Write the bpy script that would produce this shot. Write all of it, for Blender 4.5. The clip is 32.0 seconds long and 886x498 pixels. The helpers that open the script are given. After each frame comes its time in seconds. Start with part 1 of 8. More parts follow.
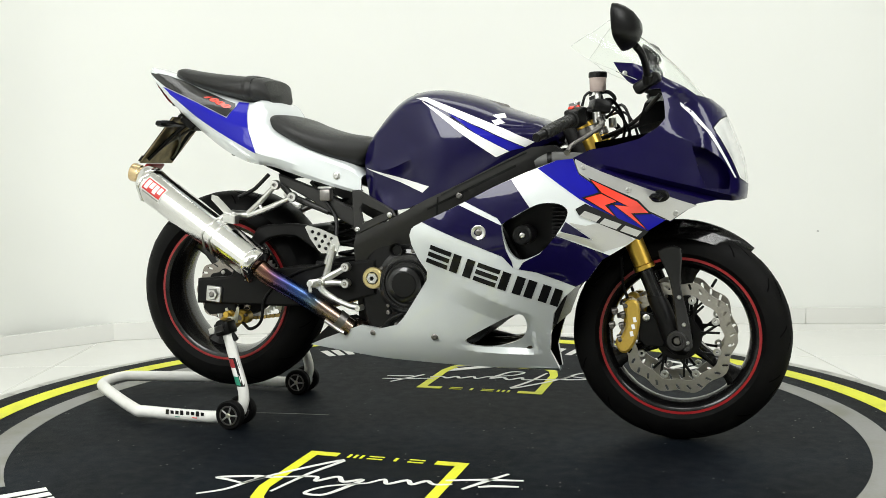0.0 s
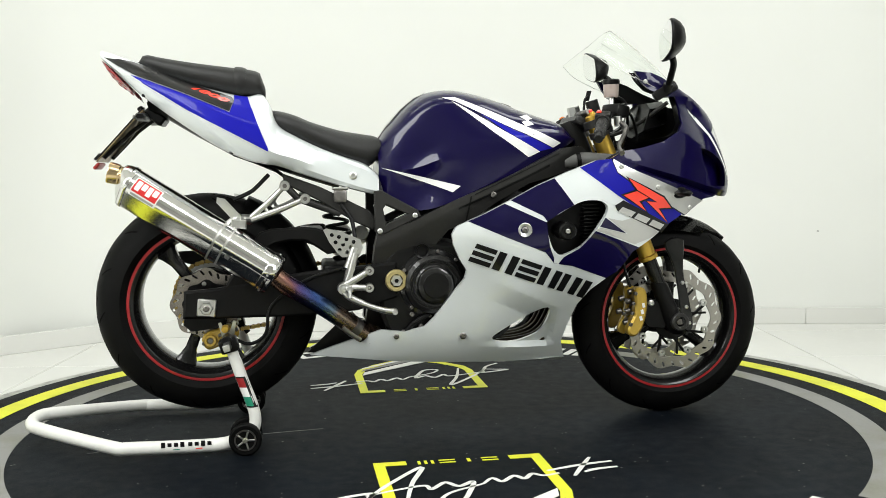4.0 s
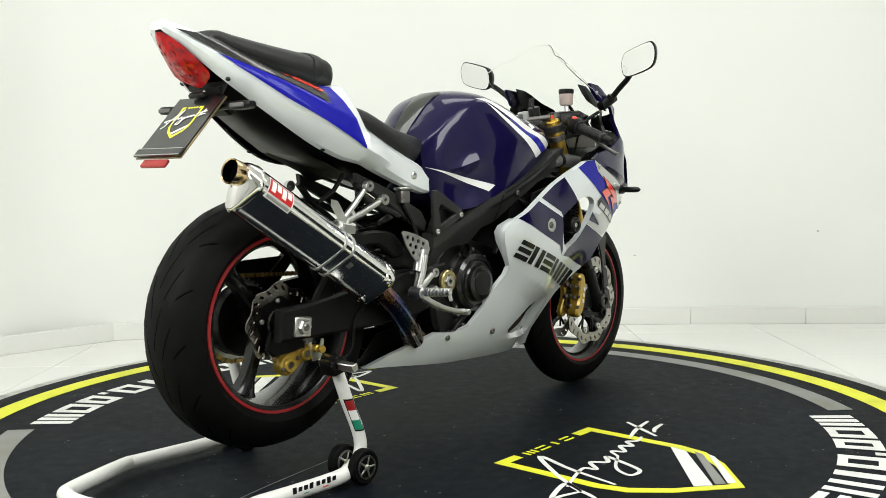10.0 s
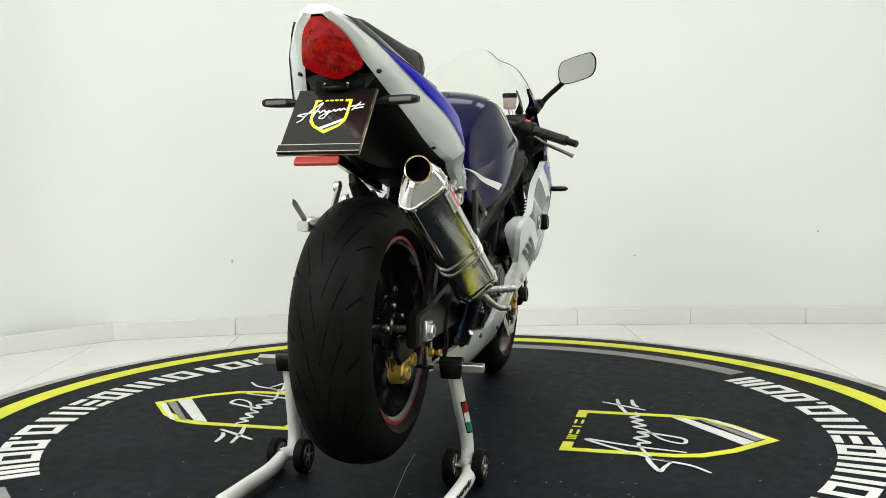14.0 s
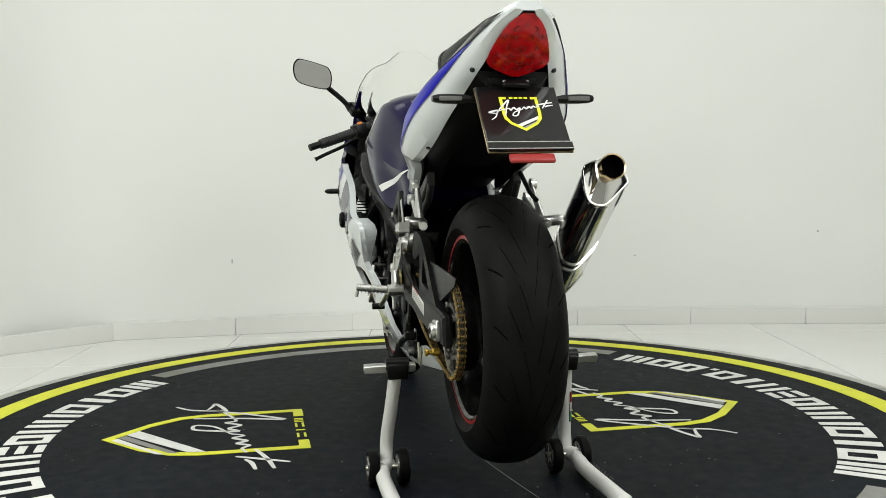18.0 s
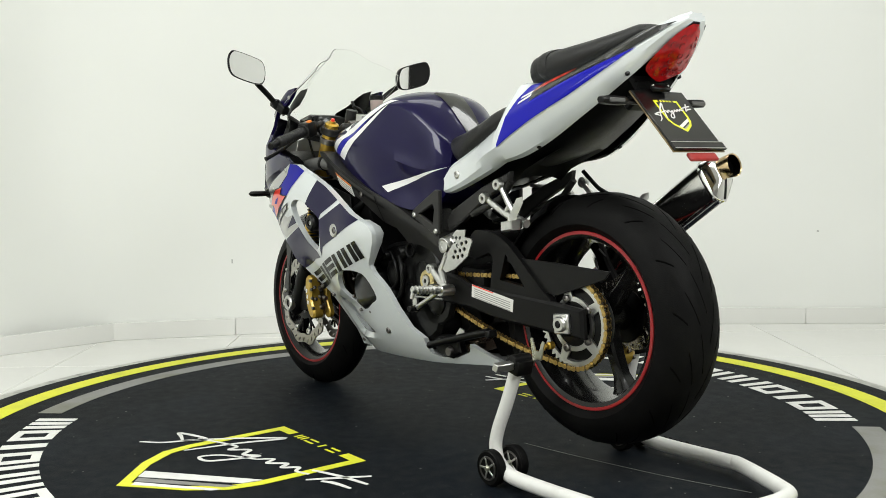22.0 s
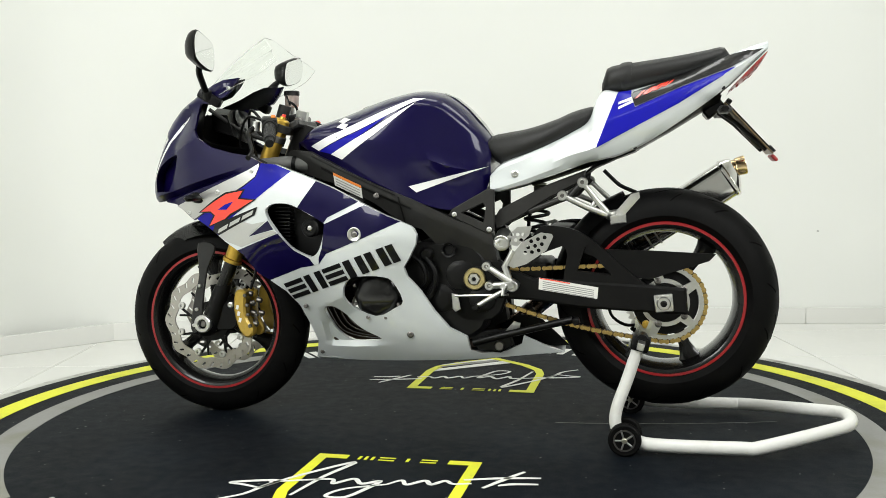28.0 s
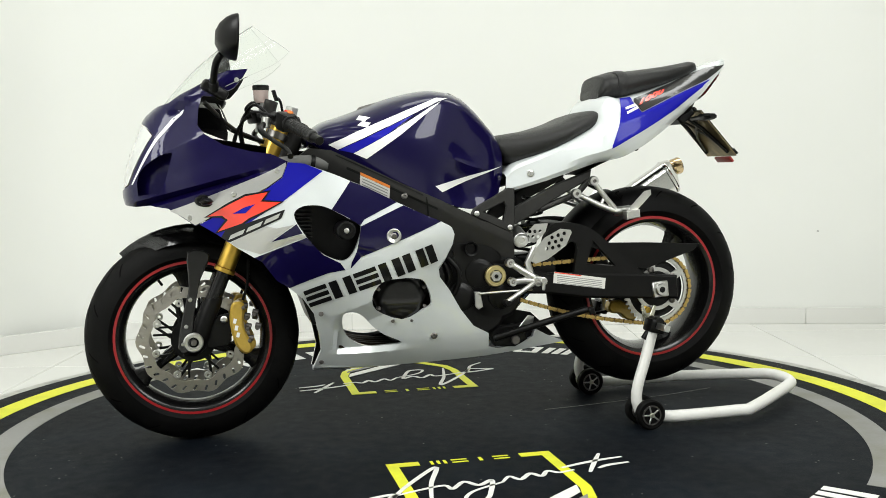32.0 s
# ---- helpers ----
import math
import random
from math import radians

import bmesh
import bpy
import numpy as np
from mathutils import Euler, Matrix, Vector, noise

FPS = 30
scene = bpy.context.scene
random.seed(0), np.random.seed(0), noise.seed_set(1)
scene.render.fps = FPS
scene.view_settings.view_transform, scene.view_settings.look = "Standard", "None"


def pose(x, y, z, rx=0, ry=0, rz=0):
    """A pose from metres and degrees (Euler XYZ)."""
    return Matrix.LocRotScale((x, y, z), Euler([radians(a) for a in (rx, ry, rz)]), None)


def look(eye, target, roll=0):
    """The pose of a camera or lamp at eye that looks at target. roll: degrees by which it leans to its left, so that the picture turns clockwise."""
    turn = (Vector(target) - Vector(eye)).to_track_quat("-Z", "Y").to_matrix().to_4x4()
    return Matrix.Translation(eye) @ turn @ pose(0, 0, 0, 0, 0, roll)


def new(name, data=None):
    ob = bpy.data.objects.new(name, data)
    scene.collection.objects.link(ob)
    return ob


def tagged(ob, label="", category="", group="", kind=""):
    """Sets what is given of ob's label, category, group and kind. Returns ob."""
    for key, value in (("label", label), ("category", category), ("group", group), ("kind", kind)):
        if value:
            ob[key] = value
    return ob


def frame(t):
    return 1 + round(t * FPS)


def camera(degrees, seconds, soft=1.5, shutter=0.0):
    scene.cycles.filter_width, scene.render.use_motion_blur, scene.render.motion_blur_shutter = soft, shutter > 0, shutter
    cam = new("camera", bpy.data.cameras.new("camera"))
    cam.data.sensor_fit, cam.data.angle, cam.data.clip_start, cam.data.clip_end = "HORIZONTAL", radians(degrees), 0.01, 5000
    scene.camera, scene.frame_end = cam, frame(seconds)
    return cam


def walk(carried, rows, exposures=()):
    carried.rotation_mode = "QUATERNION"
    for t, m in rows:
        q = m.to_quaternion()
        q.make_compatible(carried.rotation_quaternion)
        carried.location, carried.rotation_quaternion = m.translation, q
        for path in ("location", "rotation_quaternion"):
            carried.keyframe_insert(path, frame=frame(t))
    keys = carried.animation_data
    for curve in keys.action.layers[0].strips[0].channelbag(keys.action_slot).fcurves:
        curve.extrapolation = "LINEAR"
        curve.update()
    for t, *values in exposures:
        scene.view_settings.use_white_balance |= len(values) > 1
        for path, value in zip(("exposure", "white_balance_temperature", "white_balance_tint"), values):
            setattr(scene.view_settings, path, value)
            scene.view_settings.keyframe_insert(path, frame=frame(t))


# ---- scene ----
# Camera: stands still before the turntable.
cam = camera(49.05, 32.0, 0.8)
EYE = (0.0, -2.973, 0.782)
AIM = (0.0194, 0.0166, 0.5334)
# The clip's camera closes down a little while the dark rear of the machine faces it.
EXPOSURES = [(0, 0.0), (10, -0.02), (13, -0.09), (15, -0.22), (17, -0.34), (19, -0.35), (21, -0.26), (23, -0.10), (26, -0.06), (32, -0.05)]
walk(cam, [(0, look(EYE, AIM, -0.70)), (32, look(EYE, AIM, -0.70))], EXPOSURES)

# The turntable turns evenly: degrees at the start and degrees a second.
TURN_START, TURN_RATE = -17.57, 6.586
BIKE_SHIFT = -0.0133

# ---- light ----
world = bpy.data.worlds.new("room_dark")
scene.world = world
world.use_nodes = True
world.node_tree.nodes["Background"].inputs[0].default_value = (1.0, 1.0, 0.97, 1)
world.node_tree.nodes["Background"].inputs[1].default_value = 0.02
FLOOR_Z = -0.06
CEILING_Z = 3.0
LAMP_COLOUR = (0.985, 1.0, 0.972)


def ceiling_lamp(x, y, sx, sy, watts):
    data = bpy.data.lights.new("ceiling_panel_light", "AREA")
    data.shape, data.size, data.size_y, data.energy, data.color = "RECTANGLE", sx, sy, watts, LAMP_COLOUR
    ob = new("ceiling_panel_light", data)
    ob.location = (x, y, CEILING_Z - 0.045)
    return ob


LAMPS = [(-1.5, -1.9, 1.2, 0.6, 13), (0.0, -1.9, 1.2, 0.6, 22), (1.5, -1.9, 1.2, 0.6, 17.5), (-1.4, 0.6, 1.2, 0.6, 6.2), (1.6, 0.6, 1.2, 0.6, 14.5), (0.1, 0.6, 1.2, 0.6, 10.5)]
for lamp in LAMPS:
    ceiling_lamp(*lamp)
# Two upright softboxes flank the camera.
SOFTBOXES = [((-1.75, -2.15, 2.10), (0.0, 0.1, 0.50), 52), ((1.85, -2.05, 2.10), (0.0, 0.1, 0.50), 41)]
for eye, aim, watts in SOFTBOXES:
    data = bpy.data.lights.new("softbox_light", "AREA")
    data.shape, data.size, data.size_y, data.energy, data.color = "RECTANGLE", 0.90, 1.20, watts, LAMP_COLOUR
    new("softbox_light", data).matrix_world = look(eye, aim)


# ---- materials ----
def material(name, colour, rough=0.5, metal=0.0, coat=0.0, grain=0.0, grain_size=60.0, bump=0.0, bump_size=200.0, second=None, spots=8.0,
             mix=0.5, glow=0.0, transmission=0.0, ior=1.5, alpha=1.0, coat_rough=0.03, coat_ior=1.5, rough_var=0.0, spec=0.5, object_random=0.0):
    m = bpy.data.materials.new(name)
    m.use_nodes = True
    nt = m.node_tree
    b = nt.nodes["Principled BSDF"]
    b.inputs["Roughness"].default_value = rough
    b.inputs["Metallic"].default_value = metal
    b.inputs["Coat Weight"].default_value = coat
    b.inputs["Coat Roughness"].default_value = coat_rough
    b.inputs["Coat IOR"].default_value = coat_ior
    b.inputs["IOR"].default_value = ior
    b.inputs["Specular IOR Level"].default_value = spec
    b.inputs["Transmission Weight"].default_value = transmission
    b.inputs["Alpha"].default_value = alpha
    base = (*colour, 1)
    b.inputs["Base Color"].default_value = base
    geo = nt.nodes.new("ShaderNodeTexCoord")

    def noise_node(scale, detail=4.0):
        n = nt.nodes.new("ShaderNodeTexNoise")
        n.inputs["Scale"].default_value = scale
        n.inputs["Detail"].default_value = detail
        nt.links.new(geo.outputs["Object"], n.inputs["Vector"])
        return n

    socket = None
    if second is not None:
        n = noise_node(spots, 6.0)
        ramp = nt.nodes.new("ShaderNodeValToRGB")
        ramp.color_ramp.elements[0].position, ramp.color_ramp.elements[1].position = mix - 0.12, mix + 0.18
        ramp.color_ramp.elements[0].color, ramp.color_ramp.elements[1].color = base, (*second, 1)
        nt.links.new(n.outputs["Fac"], ramp.inputs["Fac"])
        socket = ramp.outputs["Color"]
    if grain:
        n = noise_node(grain_size, 3.0)
        mul = nt.nodes.new("ShaderNodeMapRange")
        mul.inputs["To Min"].default_value, mul.inputs["To Max"].default_value = 1 - grain, 1 + grain
        nt.links.new(n.outputs["Fac"], mul.inputs["Value"])
        mx = nt.nodes.new("ShaderNodeMixRGB")
        mx.blend_type, mx.inputs["Fac"].default_value = "MULTIPLY", 1.0
        mx.inputs["Color1"].default_value = base
        if socket:
            nt.links.new(socket, mx.inputs["Color1"])
        nt.links.new(mul.outputs["Result"], mx.inputs["Color2"])
        socket = mx.outputs["Color"]
    if object_random:
        info = nt.nodes.new("ShaderNodeObjectInfo")
        mul = nt.nodes.new("ShaderNodeMapRange")
        mul.inputs["To Min"].default_value, mul.inputs["To Max"].default_value = 1 - object_random, 1 + object_random
        nt.links.new(info.outputs["Random"], mul.inputs["Value"])
        mx = nt.nodes.new("ShaderNodeMixRGB")
        mx.blend_type, mx.inputs["Fac"].default_value = "MULTIPLY", 1.0
        mx.inputs["Color1"].default_value = base
        if socket:
            nt.links.new(socket, mx.inputs["Color1"])
        nt.links.new(mul.outputs["Result"], mx.inputs["Color2"])
        socket = mx.outputs["Color"]
    if socket:
        nt.links.new(socket, b.inputs["Base Color"])
    if rough_var:
        n = noise_node(25.0, 5.0)
        mr = nt.nodes.new("ShaderNodeMapRange")
        mr.inputs["To Min"].default_value, mr.inputs["To Max"].default_value = max(rough - rough_var, 0.02), rough + rough_var
        nt.links.new(n.outputs["Fac"], mr.inputs["Value"])
        nt.links.new(mr.outputs["Result"], b.inputs["Roughness"])
    if bump:
        n = noise_node(bump_size, 3.0)
        bp = nt.nodes.new("ShaderNodeBump")
        bp.inputs["Strength"].default_value, bp.inputs["Distance"].default_value = bump, 0.002
        nt.links.new(n.outputs["Fac"], bp.inputs["Height"])
        nt.links.new(bp.outputs["Normal"], b.inputs["Normal"])
    if glow:
        b.inputs["Emission Color"].default_value = base
        b.inputs["Emission Strength"].default_value = glow
    return m


M_WALL = material("wall_paint", (0.825, 0.835, 0.805), 0.75, grain=0.025, grain_size=1.5, bump=0.06, bump_size=90, rough_var=0.08)
M_GREYWALL = material("grey_wall_paint", (0.62, 0.62, 0.60), 0.8, grain=0.06, grain_size=3, bump=0.05, bump_size=90)
M_CEIL = material("ceiling_paint", (0.75, 0.75, 0.72), 0.8, grain=0.02, grain_size=2)
M_TILE = material("floor_tile", (0.80, 0.80, 0.77), 0.13, grain=0.03, grain_size=4, rough_var=0.05, object_random=0.015)
M_GROUT = material("grout", (0.6, 0.6, 0.565), 0.8, grain=0.1, grain_size=40)
M_SKIRT = material("skirting_tile", (0.78, 0.78, 0.75), 0.22, grain=0.03, grain_size=4, object_random=0.02)
M_MAT = material("rubber_mat", (0.0019, 0.0033, 0.0055), 0.62, spec=0.08, second=(0.0052, 0.0080, 0.0120), spots=3.0, mix=0.55, grain=0.35, grain_size=140, bump=0.35, bump_size=350, rough_var=0.12)
M_RIM = material("worn_wood_rim", (0.42, 0.42, 0.39), 0.75, second=(0.10, 0.10, 0.095), spots=12, mix=0.64, grain=0.3, grain_size=40, bump=0.3, bump_size=60)
M_YELLOW = material("yellow_line_paint", (0.70, 0.72, 0.02), 0.55, second=(0.52, 0.54, 0.03), spots=7, mix=0.6, grain=0.08, grain_size=120)
M_GREYLINE = material("grey_line_paint", (0.22, 0.22, 0.21), 0.6, second=(0.16, 0.16, 0.121), spots=6, mix=0.55, grain=0.1, grain_size=120)
M_WHITELINE = material("white_line_paint", (0.72, 0.72, 0.69), 0.55, second=(0.56, 0.56, 0.54), spots=9, mix=0.62, grain=0.06, grain_size=120)

M_WHITE = material("pearl_white_paint", (0.66, 0.695, 0.70), 0.30, 0.05, coat=1.0, grain=0.05, grain_size=900, rough_var=0.03)
M_SILVER = material("silver_paint", (0.50, 0.50, 0.49), 0.33, 0.65, coat=1.0, grain=0.12, grain_size=900)
M_NAVY = material("pearl_navy_paint", (0.0038, 0.0020, 0.034), 0.28, 0.1, coat=0.75, spec=0.08, coat_ior=1.37, grain=0.25, grain_size=1200, coat_rough=0.02)
M_BLUE = material("bright_blue_paint", (0.010, 0.010, 0.30), 0.32, 0.0, coat=0.40, spec=0.06, coat_ior=1.3, grain=0.08, grain_size=900)
M_RED = material("red_decal", (0.85, 0.04, 0.015), 0.3, coat=0.8, grain=0.03, grain_size=200)
M_BADGE = material("deep_red_badge", (0.50, 0.012, 0.012), 0.35, coat=0.4, grain=0.05, grain_size=200)
M_BLACKDECAL = material("black_decal", (0.006, 0.006, 0.0065), 0.35, coat=0.25, spec=0.2, grain=0.1, grain_size=200)
M_WHITEDECAL = material("white_decal", (0.78, 0.78, 0.77), 0.3, coat=0.6, grain=0.03, grain_size=200)
M_GREYDECAL = material("grey_decal", (0.28, 0.28, 0.27), 0.35, coat=0.5, grain=0.05, grain_size=200)
M_GLOSS = material("gloss_black_moulding", (0.004, 0.004, 0.004), 0.2, coat=0.9, spec=0.3, grain=0.2, grain_size=150)
M_CARBON = material("black_gloss_panel", (0.005, 0.005, 0.005), 0.3, coat=0.7, spec=0.2, grain=0.2, grain_size=150)
M_PLASTIC = material("black_plastic", (0.0034, 0.0034, 0.0034), 0.34, spec=0.19, grain=0.2, grain_size=120, bump=0.15, bump_size=500, rough_var=0.08)
M_FRAME = material("black_anodised_frame", (0.026, 0.0255, 0.0243), 0.38, 0.15, spec=0.28, grain=0.18, grain_size=80, bump=0.08, bump_size=600, rough_var=0.07)
# Frame black darkened for the shadow over the swingarm; also the weld seam.
M_FRAMESHADE = material("frame_black_shade", (0.0055, 0.0054, 0.0053), 0.42, 0.1, spec=0.17, grain=0.18, grain_size=80, bump=0.08, bump_size=600, rough_var=0.06)
M_ENGINE = material("black_engine_casting", (0.0035, 0.0035, 0.0035), 0.33, 0.1, spec=0.26, grain=0.25, grain_size=60, bump=0.3, bump_size=300)
M_RUBBER = material("tyre_rubber", (0.0030, 0.0030, 0.0030), 0.56, spec=0.08, second=(0.0050, 0.0049, 0.0047), spots=14, mix=0.55, grain=0.2, grain_size=90, bump=0.25, bump_size=400, rough_var=0.1)
# Black standing for the shade in tyre grooves and the pipe bore.
M_RECESS = material("recess_shade_black", (0.0010, 0.0010, 0.0010), 0.9, spec=0.02, grain=0.2, grain_size=100)
M_VINYL = material("seat_vinyl", (0.010, 0.010, 0.0097), 0.40, spec=0.35, grain=0.15, grain_size=70, bump=0.35, bump_size=700, rough_var=0.06)
M_RIMBLACK = material("wheel_black_gloss", (0.005, 0.005, 0.005), 0.25, coat=0.35, spec=0.25, coat_ior=1.4, grain=0.15, grain_size=120)
M_TAPE = material("red_rim_tape", (0.27, 0.006, 0.009), 0.4, coat=0.2, grain=0.06, grain_size=120)
M_BRASS = material("brass_anodised", (0.60, 0.50, 0.24), 0.3, 0.9, grain=0.1, grain_size=100, rough_var=0.06)
M_SATIN = material("satin_steel", (0.72, 0.715, 0.70), 0.105, 1.0, grain=0.06, grain_size=70, bump=0.04, bump_size=700, rough_var=0.05)
M_PLATEBACK = material("bronzed_plate_back", (0.30, 0.23, 0.12), 0.35, 0.7, second=(0.12, 0.09, 0.05), spots=22, mix=0.5, grain=0.2, grain_size=90)
M_CHROME = material("polished_steel", (0.74, 0.73, 0.71), 0.09, 1.0, grain=0.04, grain_size=60, rough_var=0.03)
M_STEEL = material("brushed_aluminium", (0.60, 0.60, 0.58), 0.32, 1.0, grain=0.1, grain_size=90, bump=0.1, bump_size=500, rough_var=0.08)
M_DARKSTEEL = material("dark_steel", (0.20, 0.19, 0.18), 0.4, 1.0, grain=0.2, grain_size=90, rough_var=0.1)
M_DISC = material("brake_disc_steel", (0.42, 0.40, 0.37), 0.32, 1.0, grain=0.12, grain_size=150, rough_var=0.08)
# Rear disc colour dimmed to a middle between its bright and dark reflections.
M_DISCREAR = material("dimmed_rear_disc_steel", (0.27, 0.245, 0.22), 0.24, 1.0, grain=0.15, grain_size=150, rough_var=0.1)
M_GOLD = material("gold_anodised", (0.62, 0.40, 0.07), 0.33, 0.9, grain=0.1, grain_size=100, rough_var=0.08)
M_CALIPER = material("gold_caliper_paint", (0.50, 0.33, 0.05), 0.4, 0.5, coat=0.4, grain=0.12, grain_size=120)
# Inner links darkened to stand in for the dark gaps between plates.
M_CHAINDARK = material("shaded_chain_link", (0.14, 0.10, 0.05), 0.38, 0.9, grain=0.3, grain_size=200)
M_SCREENEDGE = material("screen_edge", (0.60, 0.61, 0.58), 0.3, grain=0.05, grain_size=60)
M_CHAIN = material("gold_chain", (0.52, 0.37, 0.13), 0.34, 0.95, grain=0.25, grain_size=200)
M_BRONZE = material("tip_bronze_steel", (0.62, 0.47, 0.27), 0.18, 1.0, grain=0.15, grain_size=70)
M_DARKPIPE = material("burnt_pipe", (0.10, 0.075, 0.055), 0.35, 1.0, grain=0.3, grain_size=40, rough_var=0.1)
M_REDLENS = material("red_lens", (0.42, 0.003, 0.005), 0.16, coat=0.22, spec=0.15, second=(0.12, 0.001, 0.002), spots=60, mix=0.55, grain=0.15, grain_size=60)
M_REFLECTOR = material("worn_red_reflector", (0.30, 0.028, 0.025), 0.35, spec=0.3, grain=0.2, grain_size=90)
M_REDDEEP = material("red_lamp_bowl", (0.16, 0.0015, 0.0015), 0.3, spec=0.3, grain=0.2, grain_size=120)
M_STAND = material("white_stand_enamel", (0.74, 0.74, 0.71), 0.35, coat=0.2, second=(0.62, 0.61, 0.57), spots=10, mix=0.68, grain=0.05, grain_size=90, rough_var=0.08)
M_ZINC = material("zinc_plate", (0.55, 0.55, 0.46), 0.3, 0.9, grain=0.12, grain_size=100, rough_var=0.1)
M_LABEL = material("paper_label", (0.72, 0.72, 0.68), 0.5, grain=0.04, grain_size=200)
M_LABELTEXT = material("label_print", (0.30, 0.30, 0.29), 0.6, grain=0.1, grain_size=200)
M_ORANGE = material("orange_print", (0.75, 0.22, 0.03), 0.5, grain=0.05, grain_size=200)
M_GREEN = material("green_decal", (0.01, 0.22, 0.13), 0.4, grain=0.05, grain_size=200)
M_GREYPLASTIC = material("grey_plastic", (0.11, 0.11, 0.105), 0.5, spec=0.3, grain=0.12, grain_size=90, bump=0.1, bump_size=400)
M_MIRROR = material("mirror_glass", (0.9, 0.9, 0.9), 0.02, 1.0)
M_SCREEN = material("clear_screen", (0.985, 1.0, 0.985), 0.02, transmission=1.0, ior=1.09)
M_LENS = material("headlight_lens", (0.62, 0.63, 0.61), 0.05, coat=1.0, second=(0.46, 0.47, 0.46), spots=9, mix=0.5)
M_FLUID = material("reservoir_plastic", (0.42, 0.34, 0.31), 0.25, grain=0.1, grain_size=60, coat=0.4)


def heat_tint(name):
    """Titanium pipe: bands of straw, purple and blue along its length."""
    m = material(name, (0.3, 0.2, 0.15), 0.26, 1.0, rough_var=0.06)
    nt = m.node_tree
    tc = nt.nodes.new("ShaderNodeTexCoord")
    sep = nt.nodes.new("ShaderNodeSeparateXYZ")
    nt.links.new(tc.outputs["Object"], sep.inputs[0])
    mr = nt.nodes.new("ShaderNodeMapRange")
    mr.inputs["From Min"].default_value, mr.inputs["From Max"].default_value = -0.52, -0.25
    nz = nt.nodes.new("ShaderNodeTexNoise")
    nz.inputs["Scale"].default_value = 18
    nt.links.new(tc.outputs["Object"], nz.inputs["Vector"])
    ad = nt.nodes.new("ShaderNodeMath")
    ad.operation = "MULTIPLY_ADD"
    ad.inputs[1].default_value = 0.10
    nt.links.new(nz.outputs["Fac"], ad.inputs[0])
    nt.links.new(sep.outputs["X"], ad.inputs[2])
    nt.links.new(ad.outputs[0], mr.inputs["Value"])
    ramp = nt.nodes.new("ShaderNodeValToRGB")
    els = ramp.color_ramp.elements
    els[0].position, els[0].color = 0.2, (0.36, 0.24, 0.16, 1)
    els[1].position, els[1].color = 1.0, (0.30, 0.22, 0.17, 1)
    for p, c in ((0.42, (0.22, 0.10, 0.09, 1)), (0.58, (0.10, 0.07, 0.20, 1)), (0.74, (0.05, 0.10, 0.30, 1)), (0.88, (0.16, 0.24, 0.34, 1))):
        e = els.new(p)
        e.color = c
    nt.links.new(mr.outputs["Result"], ramp.inputs["Fac"])
    nt.links.new(ramp.outputs["Color"], nt.nodes["Principled BSDF"].inputs["Base Color"])
    return m




def dusty(m):
    """Light specks and dust scattered on the mat."""
    nt = m.node_tree
    b = nt.nodes["Principled BSDF"]
    old = b.inputs["Base Color"].links[0].from_socket
    tc = nt.nodes.new("ShaderNodeTexCoord")
    vor = nt.nodes.new("ShaderNodeTexVoronoi")
    vor.inputs["Scale"].default_value = 26
    nt.links.new(tc.outputs["Object"], vor.inputs["Vector"])
    lt = nt.nodes.new("ShaderNodeMath")
    lt.operation, lt.inputs[1].default_value = "LESS_THAN", 0.075
    nt.links.new(vor.outputs["Distance"], lt.inputs[0])
    nz = nt.nodes.new("ShaderNodeTexNoise")
    nz.inputs["Scale"].default_value = 5
    nt.links.new(tc.outputs["Object"], nz.inputs["Vector"])
    gt = nt.nodes.new("ShaderNodeMath")
    gt.operation, gt.inputs[1].default_value = "GREATER_THAN", 0.51
    nt.links.new(nz.outputs["Fac"], gt.inputs[0])
    mul = nt.nodes.new("ShaderNodeMath")
    mul.operation = "MULTIPLY"
    nt.links.new(lt.outputs[0], mul.inputs[0])
    nt.links.new(gt.outputs[0], mul.inputs[1])
    dim = nt.nodes.new("ShaderNodeMath")
    dim.operation, dim.inputs[1].default_value = "MULTIPLY", 0.5
    nt.links.new(mul.outputs[0], dim.inputs[0])
    mx = nt.nodes.new("ShaderNodeMixRGB")
    mx.inputs["Color2"].default_value = (0.35, 0.34, 0.31, 1)
    nt.links.new(dim.outputs[0], mx.inputs["Fac"])
    nt.links.new(old, mx.inputs["Color1"])
    nt.links.new(mx.outputs["Color"], b.inputs["Base Color"])


dusty(M_MAT)
M_TITANIUM = heat_tint("heat_tinted_titanium")


# ---- mesh tools ----
def part(name, bm, mat, parent=None, label="", sharp=38, smooth=True):
    me = bpy.data.meshes.new(name)
    bmesh.ops.recalc_face_normals(bm, faces=bm.faces)
    bm.to_mesh(me)
    bm.free()
    return mesh_part(name, me, mat, parent, label, sharp, smooth)


def mesh_part(name, me, mat, parent=None, label="", sharp=38, smooth=True):
    for m in (mat if isinstance(mat, (list, tuple)) else [mat]):
        me.materials.append(m)
    if smooth:
        me.polygons.foreach_set("use_smooth", [True] * len(me.polygons))
        me.set_sharp_from_angle(angle=radians(sharp))
    ob = new(name, me)
    if parent is not None:
        ob.parent = parent
    if label:
        ob["label"] = label
    return ob


def share(name, me, parent, m, label=""):
    ob = new(name, me)
    ob.parent = parent
    ob.matrix_local = m
    if label:
        ob["label"] = label
    return ob


